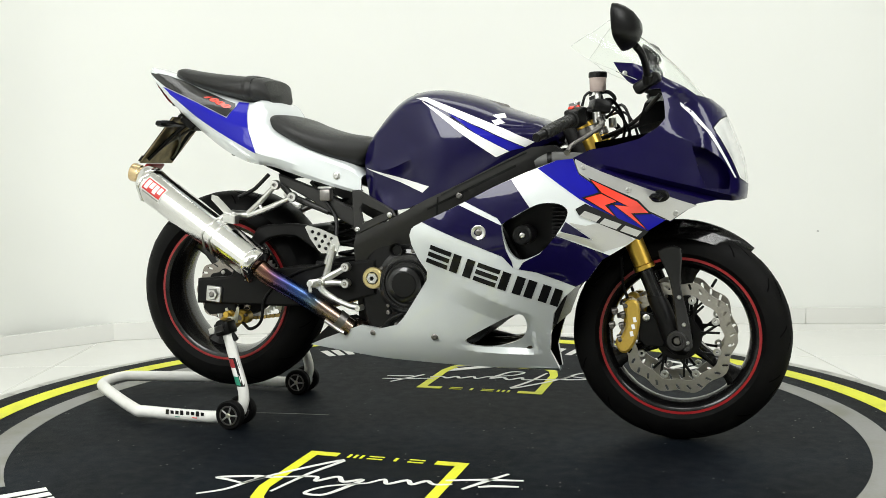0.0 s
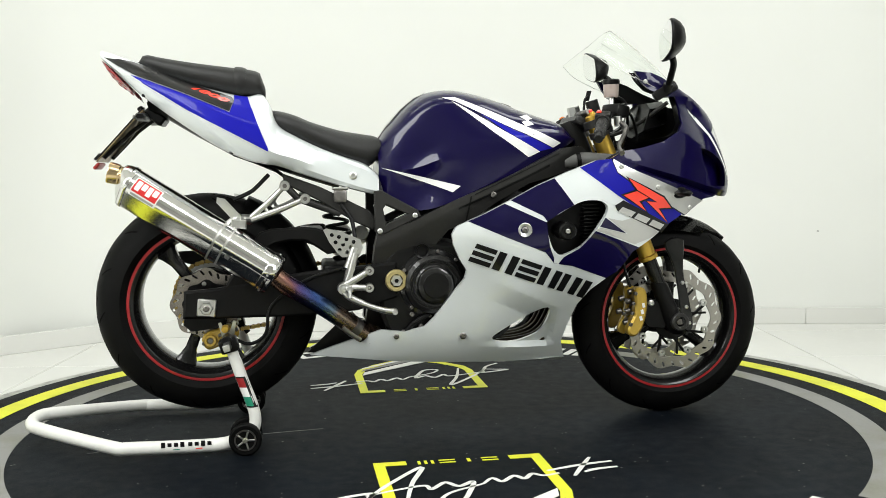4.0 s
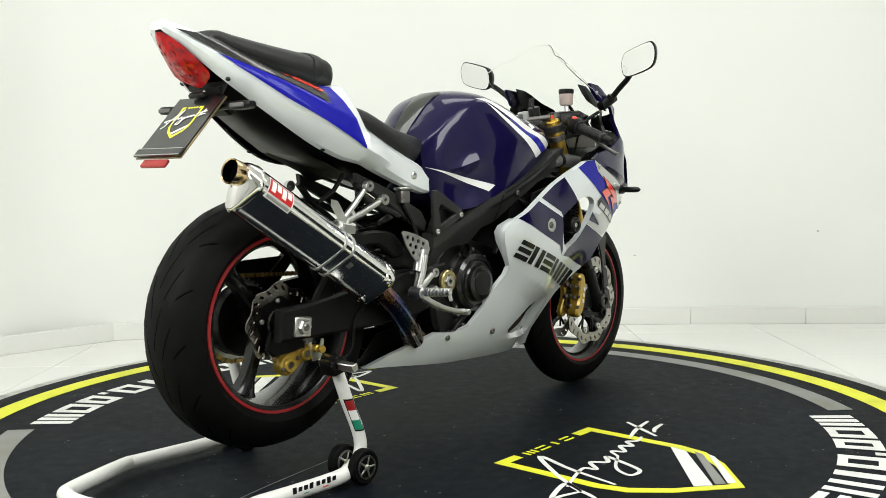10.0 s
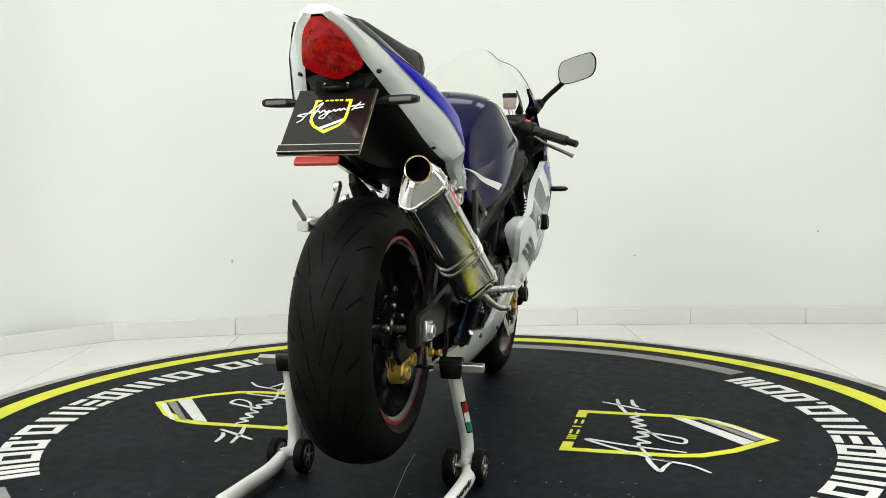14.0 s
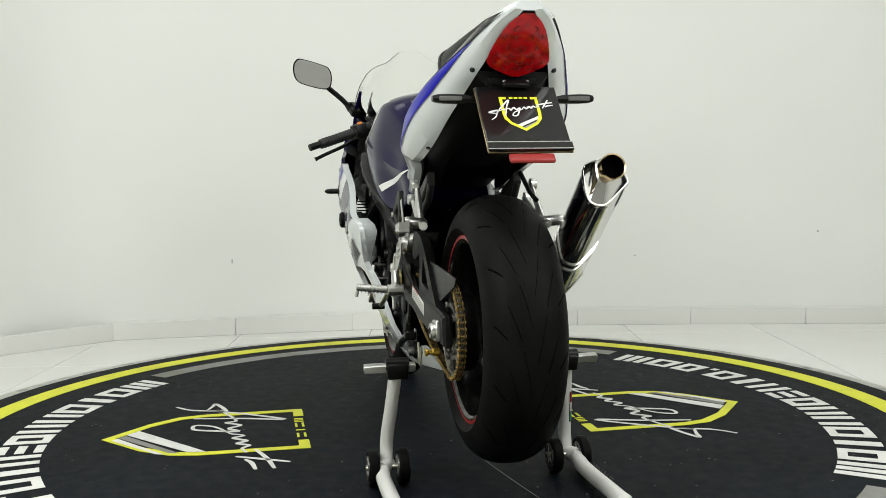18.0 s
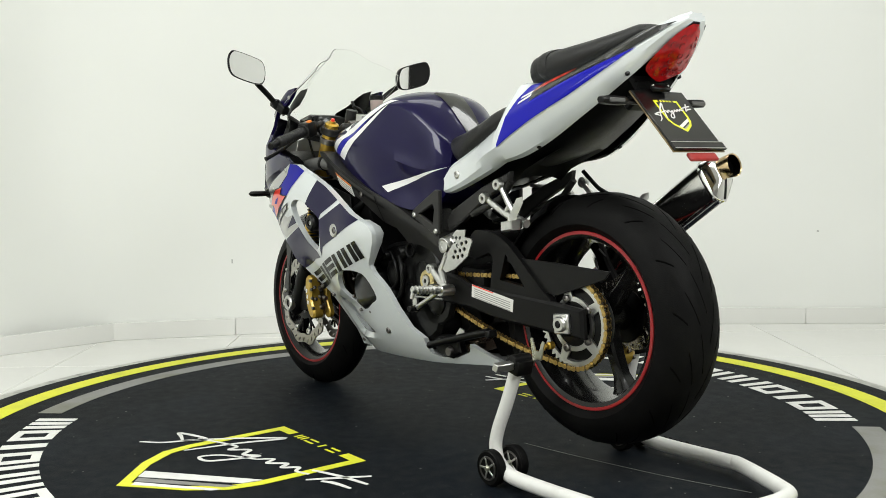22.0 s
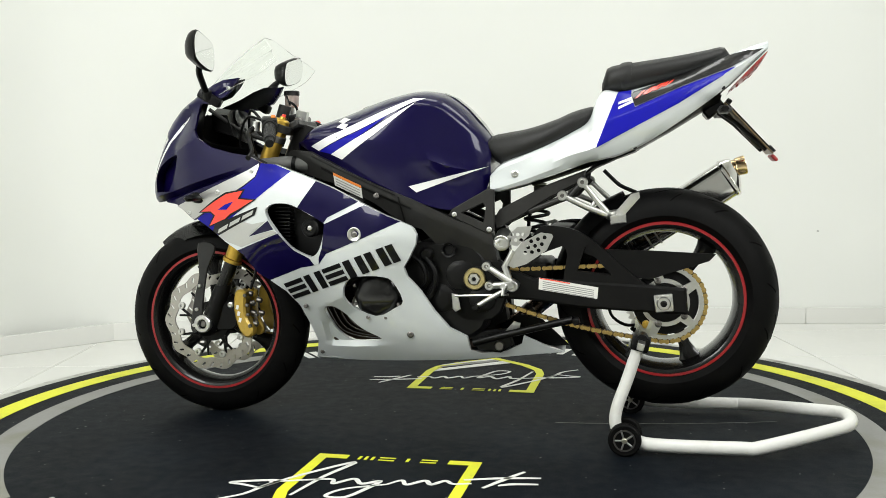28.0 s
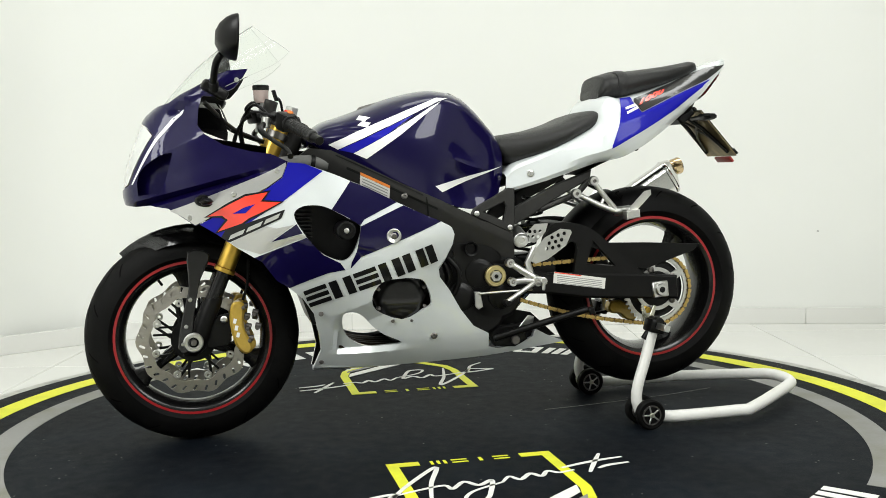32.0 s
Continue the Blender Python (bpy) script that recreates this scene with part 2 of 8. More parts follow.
def curve(points, n=6):
    """A smooth line through the points (Catmull-Rom)."""
    p = [Vector(q) for q in points]
    p = [p[0] * 2 - p[1]] + p + [p[-1] * 2 - p[-2]]
    out = []
    for i in range(1, len(p) - 2):
        for k in range(n):
            t = k / n
            out.append(0.5 * (2 * p[i] + (p[i + 1] - p[i - 1]) * t + (2 * p[i - 1] - 5 * p[i] + 4 * p[i + 1] - p[i + 2]) * t * t
                              + (3 * p[i] - p[i - 1] - 3 * p[i + 1] + p[i + 2]) * t ** 3))
    out.append(p[-2])
    return out


def add_tube(bm, pts, r, seg=10, closed=False, cap=True):
    pts = [Vector(p) for p in pts]
    n = len(pts)
    rr = r if isinstance(r, (list, tuple)) else [r] * n
    up = Vector((0, 0, 1))
    rings = []
    for i, p in enumerate(pts):
        a = pts[i - 1] if i or closed else p
        b = pts[(i + 1) % n] if i < n - 1 or closed else p
        d = (b - a).normalized()
        if abs(d.dot(up)) > 0.95 and not rings:
            up = Vector((1, 0, 0))
        x = d.cross(up).normalized()
        y = x.cross(d).normalized()
        up = y
        rings.append([bm.verts.new(p + (x * math.cos(k * math.tau / seg) + y * math.sin(k * math.tau / seg)) * rr[i]) for k in range(seg)])
    for i in range(n if closed else n - 1):
        a, b = rings[i], rings[(i + 1) % n]
        for k in range(seg):
            bm.faces.new((a[k], a[(k + 1) % seg], b[(k + 1) % seg], b[k]))
    if cap and not closed:
        bm.faces.new(rings[0])
        bm.faces.new(rings[-1][::-1])
    return bm


def tube(pts, r, seg=10, closed=False):
    return add_tube(bmesh.new(), pts, r, seg, closed)


def add_lathe(bm, prof, seg, m=Matrix(), closed=False):
    """Turn a profile of (radius, height) about the local z axis."""
    rings = []
    for r, h in prof:
        if r < 1e-6:
            rings.append([bm.verts.new(m @ Vector((0, 0, h)))])
        else:
            rings.append([bm.verts.new(m @ Vector((r * math.cos(k * math.tau / seg), r * math.sin(k * math.tau / seg), h))) for k in range(seg)])
    for i in range(len(rings) if closed else len(rings) - 1):
        a, b = rings[i], rings[(i + 1) % len(rings)]
        for k in range(seg):
            j = (k + 1) % seg
            if len(a) == 1 and len(b) == 1:
                continue
            if len(a) == 1:
                bm.faces.new((a[0], b[k], b[j]))
            elif len(b) == 1:
                bm.faces.new((a[k], a[j], b[0]))
            else:
                bm.faces.new((a[k], a[j], b[j], b[k]))
    return bm


def lathe(prof, seg, m=Matrix(), closed=False):
    return add_lathe(bmesh.new(), prof, seg, m, closed)


def along(a, b):
    """A frame at a whose z axis points to b."""
    a, b = Vector(a), Vector(b)
    return Matrix.Translation(a) @ (b - a).to_track_quat("Z", "Y").to_matrix().to_4x4()


def add_rod(bm, a, b, r, seg=14, bevel=0.0015, r2=None):
    n = (Vector(b) - Vector(a)).length
    r2 = r if r2 is None else r2
    bevel = min(bevel, n * 0.3, r * 0.4, r2 * 0.4)
    return add_lathe(bm, [(0, 0), (r - bevel, 0), (r, bevel), (r2, n - bevel), (r2 - bevel, n), (0, n)], seg, along(a, b))


def rod(a, b, r, seg=14, bevel=0.0015, r2=None):
    return add_rod(bmesh.new(), a, b, r, seg, bevel, r2)


def add_box(bm, m, size, bevel=0.003, seg=1):
    made = bmesh.ops.create_cube(bm, size=1.0, matrix=m @ Matrix.Diagonal((*size, 1)))
    if bevel:
        edges = {e for v in made["verts"] for e in v.link_edges}
        bmesh.ops.bevel(bm, geom=list(edges), offset=bevel, segments=seg, affect="EDGES", profile=0.5)
    return bm


def box(m, size, bevel=0.003, seg=1):
    return add_box(bmesh.new(), m, size, bevel, seg)


def fill(outline, holes=(), cell=0.0):
    """A flat sheet in x, z, with holes, cut into cells."""
    bm = bmesh.new()
    edges = []
    for loop in (outline, *holes):
        vs = [bm.verts.new((p[0], 0, p[1])) for p in loop]
        edges += [bm.edges.new((vs[i], vs[(i + 1) % len(vs)])) for i in range(len(vs))]
    bmesh.ops.triangle_fill(bm, edges=edges, use_beauty=True, use_dissolve=False, normal=(0, 1, 0))
    if cell:
        xs, zs = [p[0] for p in outline], [p[1] for p in outline]
        for lo, hi, no in ((min(xs), max(xs), (1, 0, 0)), (min(zs), max(zs), (0, 0, 1))):
            k = math.floor(lo / cell) + 1
            while k * cell < hi:
                bmesh.ops.bisect_plane(bm, geom=bm.verts[:] + bm.edges[:] + bm.faces[:], dist=1e-5, plane_co=(k * cell * no[0], 0, k * cell * no[2]), plane_no=no)
                k += 1
    return bm


def smooth_loop(pts, n=4):
    """Round a closed outline by a closed Catmull-Rom line."""
    m = len(pts)
    out = []
    for i in range(m):
        a, b, c, d = (Vector(pts[(i + j - 1) % m]) for j in range(4))
        for k in range(n):
            t = k / n
            out.append(0.5 * (2 * b + (c - a) * t + (2 * a - 5 * b + 4 * c - d) * t * t + (3 * b - a - 3 * c + d) * t ** 3))
    return out


def shell(outline, depth, side, holes=(), cell=0.022, rim=0.012, lift=0.0, cuts=()):
    """A panel on the surface y = depth(x, z) of one side (+1 left, -1 right), with a turned-in edge."""
    bm = fill(outline, holes, cell)
    for x0, z0, slope in cuts:
        bmesh.ops.bisect_plane(bm, geom=bm.verts[:] + bm.edges[:] + bm.faces[:], dist=1e-5, plane_co=(x0, 0, z0), plane_no=(-slope, 0, 1))
    for v in bm.verts:
        v.co.y = side * (depth(v.co.x, v.co.z) + lift)
    if rim:
        edges = [e for e in bm.edges if len(e.link_faces) == 1]
        made = bmesh.ops.extrude_edge_only(bm, edges=edges)["geom"]
        for v in made:
            if isinstance(v, bmesh.types.BMVert):
                v.co.y -= side * min(rim, abs(v.co.y) * 0.9)
    return bm


def plate(outline, y0, y1, holes=(), bevel=0.002):
    """A flat plate in x, z from y0 to y1, with a chamfered rim."""
    bm = fill(outline, holes)
    top = bm.faces[:]
    for v in bm.verts:
        v.co.y = y0
    made = bmesh.ops.extrude_face_region(bm, geom=top)["geom"]
    for v in made:
        if isinstance(v, bmesh.types.BMVert):
            v.co.y = y1
    if bevel:
        bmesh.ops.recalc_face_normals(bm, faces=bm.faces)
        edges = [e for e in bm.edges if len(e.link_faces) == 2 and abs(e.verts[0].co.y - e.verts[1].co.y) < 1e-6 and e.calc_face_angle(0) > 0.8]
        bmesh.ops.bevel(bm, geom=edges, offset=bevel, segments=1, affect="EDGES")
    return bm


def loft(rings, closed=True, cap=True):
    bm = bmesh.new()
    vs = [[bm.verts.new(p) for p in ring] for ring in rings]
    for a, b in zip(vs, vs[1:]):
        for k in range(len(a) if closed else len(a) - 1):
            j = (k + 1) % len(a)
            bm.faces.new((a[k], a[j], b[j], b[k]))
    if cap:
        bm.faces.new(vs[0])
        bm.faces.new(vs[-1][::-1])
    return bm


def steps(table, x):
    """Smooth interpolation in a short table of (x, value)."""
    if x <= table[0][0]:
        return table[0][1]
    for i in range(len(table) - 1):
        (x0, y0), (x1, y1) = table[i], table[i + 1]
        if x <= x1:
            m0 = (y1 - table[i - 1][1]) / (x1 - table[i - 1][0]) if i else (y1 - y0) / (x1 - x0)
            m1 = (table[i + 2][1] - y0) / (table[i + 2][0] - x0) if i + 2 < len(table) else (y1 - y0) / (x1 - x0)
            h = x1 - x0
            t = (x - x0) / h
            return ((2 * t ** 3 - 3 * t * t + 1) * y0 + (t ** 3 - 2 * t * t + t) * h * m0 + (3 * t * t - 2 * t ** 3) * y1 + (t ** 3 - t * t) * h * m1)
    return table[-1][1]


def onto(ob, lift=0.0015, fallback=0.1):
    """The depth function of a mesh seen from one side, for decals laid on it."""
    from mathutils.bvhtree import BVHTree
    me = ob.data
    tree = BVHTree.FromPolygons([v.co for v in me.vertices], [p.vertices for p in me.polygons])

    def depth_of(side):
        last = [fallback]

        def depth(x, z):
            hit = tree.ray_cast(Vector((x, side * 2, z)), Vector((0, -side, 0)))
            if hit[0] is None:
                near = tree.find_nearest(Vector((x, side * last[0], z)))
                return abs(near[0].y) + lift
            last[0] = abs(hit[0].y)
            return last[0] + lift
        return depth
    return depth_of


def drape(name, outline, ob, side, mat, parent, label="", cell=0.008, lift=0.0012):
    """A thin film laid on a mesh from one side, lifted along the surface's own normal."""
    from mathutils.bvhtree import BVHTree
    me = ob.data
    tree = BVHTree.FromPolygons([v.co for v in me.vertices], [p.vertices for p in me.polygons])
    bm = fill(outline, (), cell)
    for v in bm.verts:
        at = tree.ray_cast(Vector((v.co.x, side * 2, v.co.z)), Vector((0, -side, 0)))
        if at[0] is None:
            at = tree.find_nearest(Vector((v.co.x, side * 0.1, v.co.z)))
        n = at[1] if at[1].y * side >= 0 else -at[1]
        v.co = at[0] + n * lift
    return part(name, bm, mat, parent, label, sharp=60)


def grow(outline, d):
    """Move a closed outline outwards by d."""
    pts = [Vector(p) for p in outline]
    n = len(pts)
    area = sum(pts[i].x * pts[(i + 1) % n].y - pts[(i + 1) % n].x * pts[i].y for i in range(n))
    out = []
    for i in range(n):
        a, b = (pts[i] - pts[i - 1]).normalized(), (pts[(i + 1) % n] - pts[i]).normalized()
        m = Vector((a.y, -a.x)) + Vector((b.y, -b.x))
        m = m.normalized() * min(1.8, 1 / max(0.3, m.length / 2))
        out.append(tuple(pts[i] + m * (d if area > 0 else -d)))
    return out


def decal(name, outline, depth, side, mat, parent, label="", cell=0.02, lift=0.0, holes=()):
    return part(name, shell(outline, depth, side, holes, cell, rim=0, lift=lift), mat, parent, label, sharp=60)


def empty(name, label, category, group="", kind=""):
    ob = new(name)
    ob.empty_display_size = 0.1
    return tagged(ob, label, category, group, kind)


def moved(points, dx, dz):
    return [(p[0] + dx, p[1] + dz) for p in points]


def arc_points(cx, cz, r, a0, a1, n):
    return [(cx + r * math.cos(radians(a0 + (a1 - a0) * i / n)), cz + r * math.sin(radians(a0 + (a1 - a0) * i / n))) for i in range(n + 1)]


# ---- room ----
WALL_LINE = [(-2.35, -5.2), (-2.25, 0.9), (-2.055, 1.48), (-1.965, 1.64), (-1.87, 1.752), (-1.755, 1.825), (-1.62, 1.867), (-1.40, 1.912), (-0.72, 2.05), (0.10, 2.14), (1.00, 2.155), (2.20, 2.08), (3.3, 1.95)]


def upright(line, z0, z1, thick):
    """A wall that follows a line in the plan, its inner face on the line."""
    bm = bmesh.new()
    n = len(line)
    inner, outer = [], []
    for i, p in enumerate(line):
        a, b = Vector(line[max(i - 1, 0)]), Vector(line[min(i + 1, n - 1)])
        d = (b - a).normalized()
        o = Vector(p) + Vector((-d.y, d.x)) * thick
        inner.append([bm.verts.new((p[0], p[1], z)) for z in (z0, z1)])
        outer.append([bm.verts.new((o.x, o.y, z)) for z in (z0, z1)])
    for i in range(n - 1):
        bm.faces.new((inner[i][0], inner[i + 1][0], inner[i + 1][1], inner[i][1]))
        bm.faces.new((outer[i][0], outer[i][1], outer[i + 1][1], outer[i + 1][0]))
        bm.faces.new((inner[i][1], inner[i + 1][1], outer[i + 1][1], outer[i][1]))
        bm.faces.new((inner[i][0], outer[i][0], outer[i + 1][0], inner[i + 1][0]))
    for i in (0, n - 1):
        bm.faces.new((inner[i][0], inner[i][1], outer[i][1], outer[i][0]))
    return bm


back_line = curve([(x, y, 0) for x, y in WALL_LINE[2:]], 5)
back_line = [(p.x, p.y) for p in back_line]
wall_back = tagged(part("wall_back", upright(back_line, FLOOR_Z, CEILING_Z, 0.14), M_WALL, sharp=60), "off-white painted gently curved studio wall behind the turntable", "wall", kind="structure")
wall_left = tagged(part("wall_left", upright(WALL_LINE[:3], FLOOR_Z, CEILING_Z, 0.14), M_WALL), "off-white painted studio side wall", "wall", kind="structure")
wall_right = tagged(part("wall_right", upright([(3.3, 1.95), (3.3, -5.2)], FLOOR_Z, CEILING_Z, 0.14), M_WALL), "off-white painted studio side wall", "wall", kind="structure")
wall_front = tagged(part("wall_front", upright([(3.3, -5.2), (-2.35, -5.2)], FLOOR_Z, CEILING_Z, 0.14), M_GREYWALL), "light grey painted studio wall behind the viewer", "wall", kind="structure")
bm = bmesh.new()
add_box(bm, pose(0.6, -1.6, CEILING_Z + 0.05), (7.2, 8.2, 0.1), 0)
tagged(part("ceiling", bm, M_CEIL, smooth=False), "white painted flat studio ceiling", "ceiling", kind="structure")
bm = bmesh.new()
add_box(bm, pose(0.6, -1.6, FLOOR_Z - 0.056), (7.2, 8.2, 0.1), 0)
floor = tagged(part("floor", bm, M_GROUT, smooth=False), "glossy white tiled studio floor", "floor", kind="structure")

# Skirting tiles along the back wall.
skirting = tagged(new("baseboard"), "white glossy tile skirting along the wall", "baseboard", kind="structure")


def skirting_run(line, length):
    """Cut a run of skirting tiles along the line."""
    pts = [Vector((p[0], p[1])) for p in line]
    total, cuts, at = 0.0, [pts[0]], length
    for a, b in zip(pts, pts[1:]):
        d = (b - a).length
        while at <= total + d + 1e-6:
            cuts.append(a + (b - a) * ((at - total) / d))
            at += length
        total += d
    cuts.append(pts[-1])
    for a, b in zip(cuts, cuts[1:]):
        d = b - a
        if d.length < 0.05:
            continue
        n = Vector((d.y, -d.x)).normalized()
        c = (a + b) / 2 + n * 0.005
        m = Matrix.Translation((c.x, c.y, FLOOR_Z + 0.044)) @ Matrix.Rotation(math.atan2(d.y, d.x), 4, "Z")
        part("skirting_tile", box(m, (d.length - 0.0015, 0.010, 0.088), 0.002), M_SKIRT, skirting)


skirting_run(back_line, 0.60)
skirting_run([(-2.25, 0.9), (-2.055, 1.48)], 0.60)

# Two small scuffs and a nail on the wall.
for x, z, w, h in ((2.00, 0.43, 0.010, 0.006), (-1.05, 0.32, 0.006, 0.022), (1.05, 0.31, 0.012, 0.004), (-0.62, 0.09, 0.010, 0.003)):
    i = min(range(len(back_line)), key=lambda k: abs(back_line[k][0] - x))
    y = back_line[i][1] - 0.004
    tagged(part("wall_scuff", box(pose(x, y, z), (w, 0.004, h), 0.001), M_LABELTEXT), "small grey scuff on the white wall", "scuff", group="wall scuffs")

# Ceiling lamps over the stand.
for x, y, sx, sy, watts in LAMPS:
    bm = bmesh.new()
    for dx, dy, ex, ey in ((0, sy / 2 + 0.02, sx + 0.08, 0.04), (0, -sy / 2 - 0.02, sx + 0.08, 0.04), (sx / 2 + 0.02, 0, 0.04, sy), (-sx / 2 - 0.02, 0, 0.04, sy)):
        add_box(bm, pose(x + dx, y + dy, CEILING_Z - 0.025), (ex, ey, 0.05), 0.004)
    lampbox = tagged(part("ceiling_light", bm, M_STEEL), "flat white ceiling light panel in an aluminium frame", "ceiling light", group="ceiling lights")

# Softboxes on stands, seen in the mirrors and the paint.
for eye, aim, watts in SOFTBOXES:
    box_ob = empty("softbox", "black studio softbox with a white front on a stand", "softbox", group="softboxes")
    m = look(eye, aim)
    rings = []
    for d, w, h in ((0.012, 0.48, 0.63), (0.03, 0.48, 0.63), (0.20, 0.38, 0.50), (0.40, 0.10, 0.10)):
        rings.append([m @ Vector((sx * w, sy * h, d)) for sx, sy in ((-1, -1), (1, -1), (1, 1), (-1, 1))])
    part("hood", loft(rings), M_PLASTIC, box_ob, "black fabric hood", smooth=False)
    foot = m @ Vector((0, 0, 0.36))
    part("stand_pole", rod((foot.x, foot.y, FLOOR_Z), (foot.x, foot.y, foot.z), 0.014, 12), M_PLASTIC, box_ob)
    for k in range(3):
        a = k * math.tau / 3 + 0.4
        part("stand_leg", rod((foot.x, foot.y, FLOOR_Z + 0.35), (foot.x + 0.4 * math.cos(a), foot.y + 0.4 * math.sin(a), FLOOR_Z + 0.01), 0.011, 10), M_PLASTIC, box_ob)
# A dark double door in the side wall, unseen, assumed from dark mirror reflections.
door_1 = tagged(part("door_1", box(pose(3.275, -0.45, FLOOR_Z + 1.03), (0.04, 1.50, 2.05), 0.006), M_PLASTIC), "closed matt black double door in the white wall", "door", kind="structure")

# ---- turntable ----
turntable = empty("turntable", "round black rubber-matted turntable with yellow edge ring", "turntable")
R_RIM, R_MAT = 1.622, 1.563
part("platform_rim", lathe([(0.2, FLOOR_Z + 0.002), (R_RIM - 0.02, FLOOR_Z + 0.002), (R_RIM, FLOOR_Z + 0.012), (R_RIM, -0.008), (R_RIM - 0.004, -0.004), (0.2, -0.004)], 128), M_RIM, turntable, "worn grey wooden rim")
part("rubber_mat", lathe([(0, -0.003), (R_MAT, -0.003), (R_MAT + 0.001, -0.0005), (R_MAT - 0.003, 0.0), (1.2, 0.0), (0.6, 0.0), (0, 0.0)], 160), M_MAT, turntable, "scuffed black rubber mat")


def sector(r0, r1, a0, a1, z0=0.0004, z1=0.0016, n=None):
    """A flat band of a ring, in degrees."""
    bm = bmesh.new()
    n = n or max(2, int(abs(a1 - a0) / 2))
    rows = []
    for i in range(n + 1):
        a = radians(a0 + (a1 - a0) * i / n)
        c, s = math.cos(a), math.sin(a)
        rows.append([bm.verts.new((r * c, r * s, z)) for r, z in ((r0, z0), (r0, z1), (r1, z1), (r1, z0))])
    full = abs(a1 - a0) > 359
    for a, b in zip(rows, rows[1:]):
        for k in range(3):
            bm.faces.new((a[k], a[k + 1], b[k + 1], b[k]))
    if not full:
        bm.faces.new(rows[0])
        bm.faces.new(rows[-1][::-1])
    return bm


part("yellow_ring", sector(1.402, 1.480, 0, 360, n=180), M_YELLOW, turntable, "painted yellow ring")
part("grey_arc", sector(1.238, 1.318, -46, 46), M_GREYLINE, turntable, "painted grey arc")
part("grey_arc", sector(1.238, 1.318, 134, 226), M_GREYLINE, turntable, "painted grey arc")


def flat(outline, z0=0.0004, z1=0.0016):
    """A thin flat shape on the mat from an outline in x, y."""
    bm = fill(outline)
    for v in bm.verts:
        v.co = Vector((v.co.x, v.co.z, z0))
    made = bmesh.ops.extrude_face_region(bm, geom=bm.faces[:])["geom"]
    for v in made:
        if isinstance(v, bmesh.types.BMVert):
            v.co.z = z1
    return bm


def ribbon(points, width, m, z=0.0018, n=6, taper=True):
    """A flat pen stroke along a smooth line."""
    bm = bmesh.new()
    pts = curve([(p[0], p[1], 0) for p in points], n)
    rows = []
    for i, p in enumerate(pts):
        d = (pts[min(i + 1, len(pts) - 1)] - pts[max(i - 1, 0)]).normalized()
        w = width * 0.5 * (0.55 + 0.45 * math.sin(math.pi * min(1, max(0, (i + 1) / (len(pts) + 1)))) if taper else 1)
        o = Vector((-d.y, d.x, 0)) * w
        rows.append([bm.verts.new(m @ Vector((q.x, q.y, h))) for q, h in ((p - o, z - 0.001), (p - o, z), (p + o, z), (p + o, z - 0.001))])
    for a, b in zip(rows, rows[1:]):
        for k in range(3):
            bm.faces.new((a[k], a[k + 1], b[k + 1], b[k]))
    bm.faces.new(rows[0])
    bm.faces.new(rows[-1][::-1])
    return bm


# Bars of the ring lettering: plain blocks, one group a character: uprights, a hollow block, or three bars across.
RING_MARKS = [("uprights", 3, 1.2), ("hollow", 0, 1.1), ("uprights", 1, 0.9), ("hollow", 0, 1.1), ("uprights", 2, 1.05), ("uprights", 2, 1.0), ("hollow", 0, 1.0), ("across", 3, 0.85),
              ("uprights", 2, 1.0), ("uprights", 1, 0.9), ("hollow", 0, 1.1), ("dot", 0, 0.4), ("hollow", 0, 1.0), ("hollow", 0, 1.1), ("uprights", 3, 1.2)]
RING_R0, RING_R1 = 1.152, 1.278


def ring_bars(mid):
    a = mid - 41.5
    unit = 83.0 / sum(mark[2] for mark in RING_MARKS)
    for style, count, w in RING_MARKS:
        a0, a1 = a + 0.10 * unit, a + (w - 0.10) * unit
        a += w * unit
        wide, high, pen, flat_pen = a1 - a0, RING_R1 - RING_R0, 0.25 * unit, 0.026
        if style == "dot":
            bands = ((RING_R1 - 0.030, RING_R1, a0, a1),)
        elif style == "hollow":
            bands = ((RING_R0, RING_R1, a0, a0 + pen), (RING_R0, RING_R1, a1 - pen, a1), (RING_R0, RING_R0 + flat_pen, a0 + pen, a1 - pen), (RING_R1 - flat_pen, RING_R1, a0 + pen, a1 - pen))
        elif style == "across":
            bands = tuple((RING_R0 + k * (high - flat_pen) / 2, RING_R0 + k * (high - flat_pen) / 2 + flat_pen, a0, a1) for k in range(3))
        elif count == 1:
            bands = ((RING_R0, RING_R1, (a0 + a1) / 2 - pen * 0.7, (a0 + a1) / 2 + pen * 0.7),)
        else:
            bands = tuple((RING_R0, RING_R1, a0 + k * (wide - pen) / (count - 1), a0 + k * (wide - pen) / (count - 1) + pen) for k in range(count))
        bm = bmesh.new()
        for p0, p1, b0, b1 in bands:
            piece = sector(p0, p1, b0, b1, n=2)
            me = bpy.data.meshes.new("piece")
            piece.to_mesh(me)
            piece.free()
            bm.from_mesh(me)
            bpy.data.meshes.remove(me)
        part("ring_bar", bm, M_WHITELINE, turntable, smooth=False)


ring_bars(-90)
ring_bars(90)

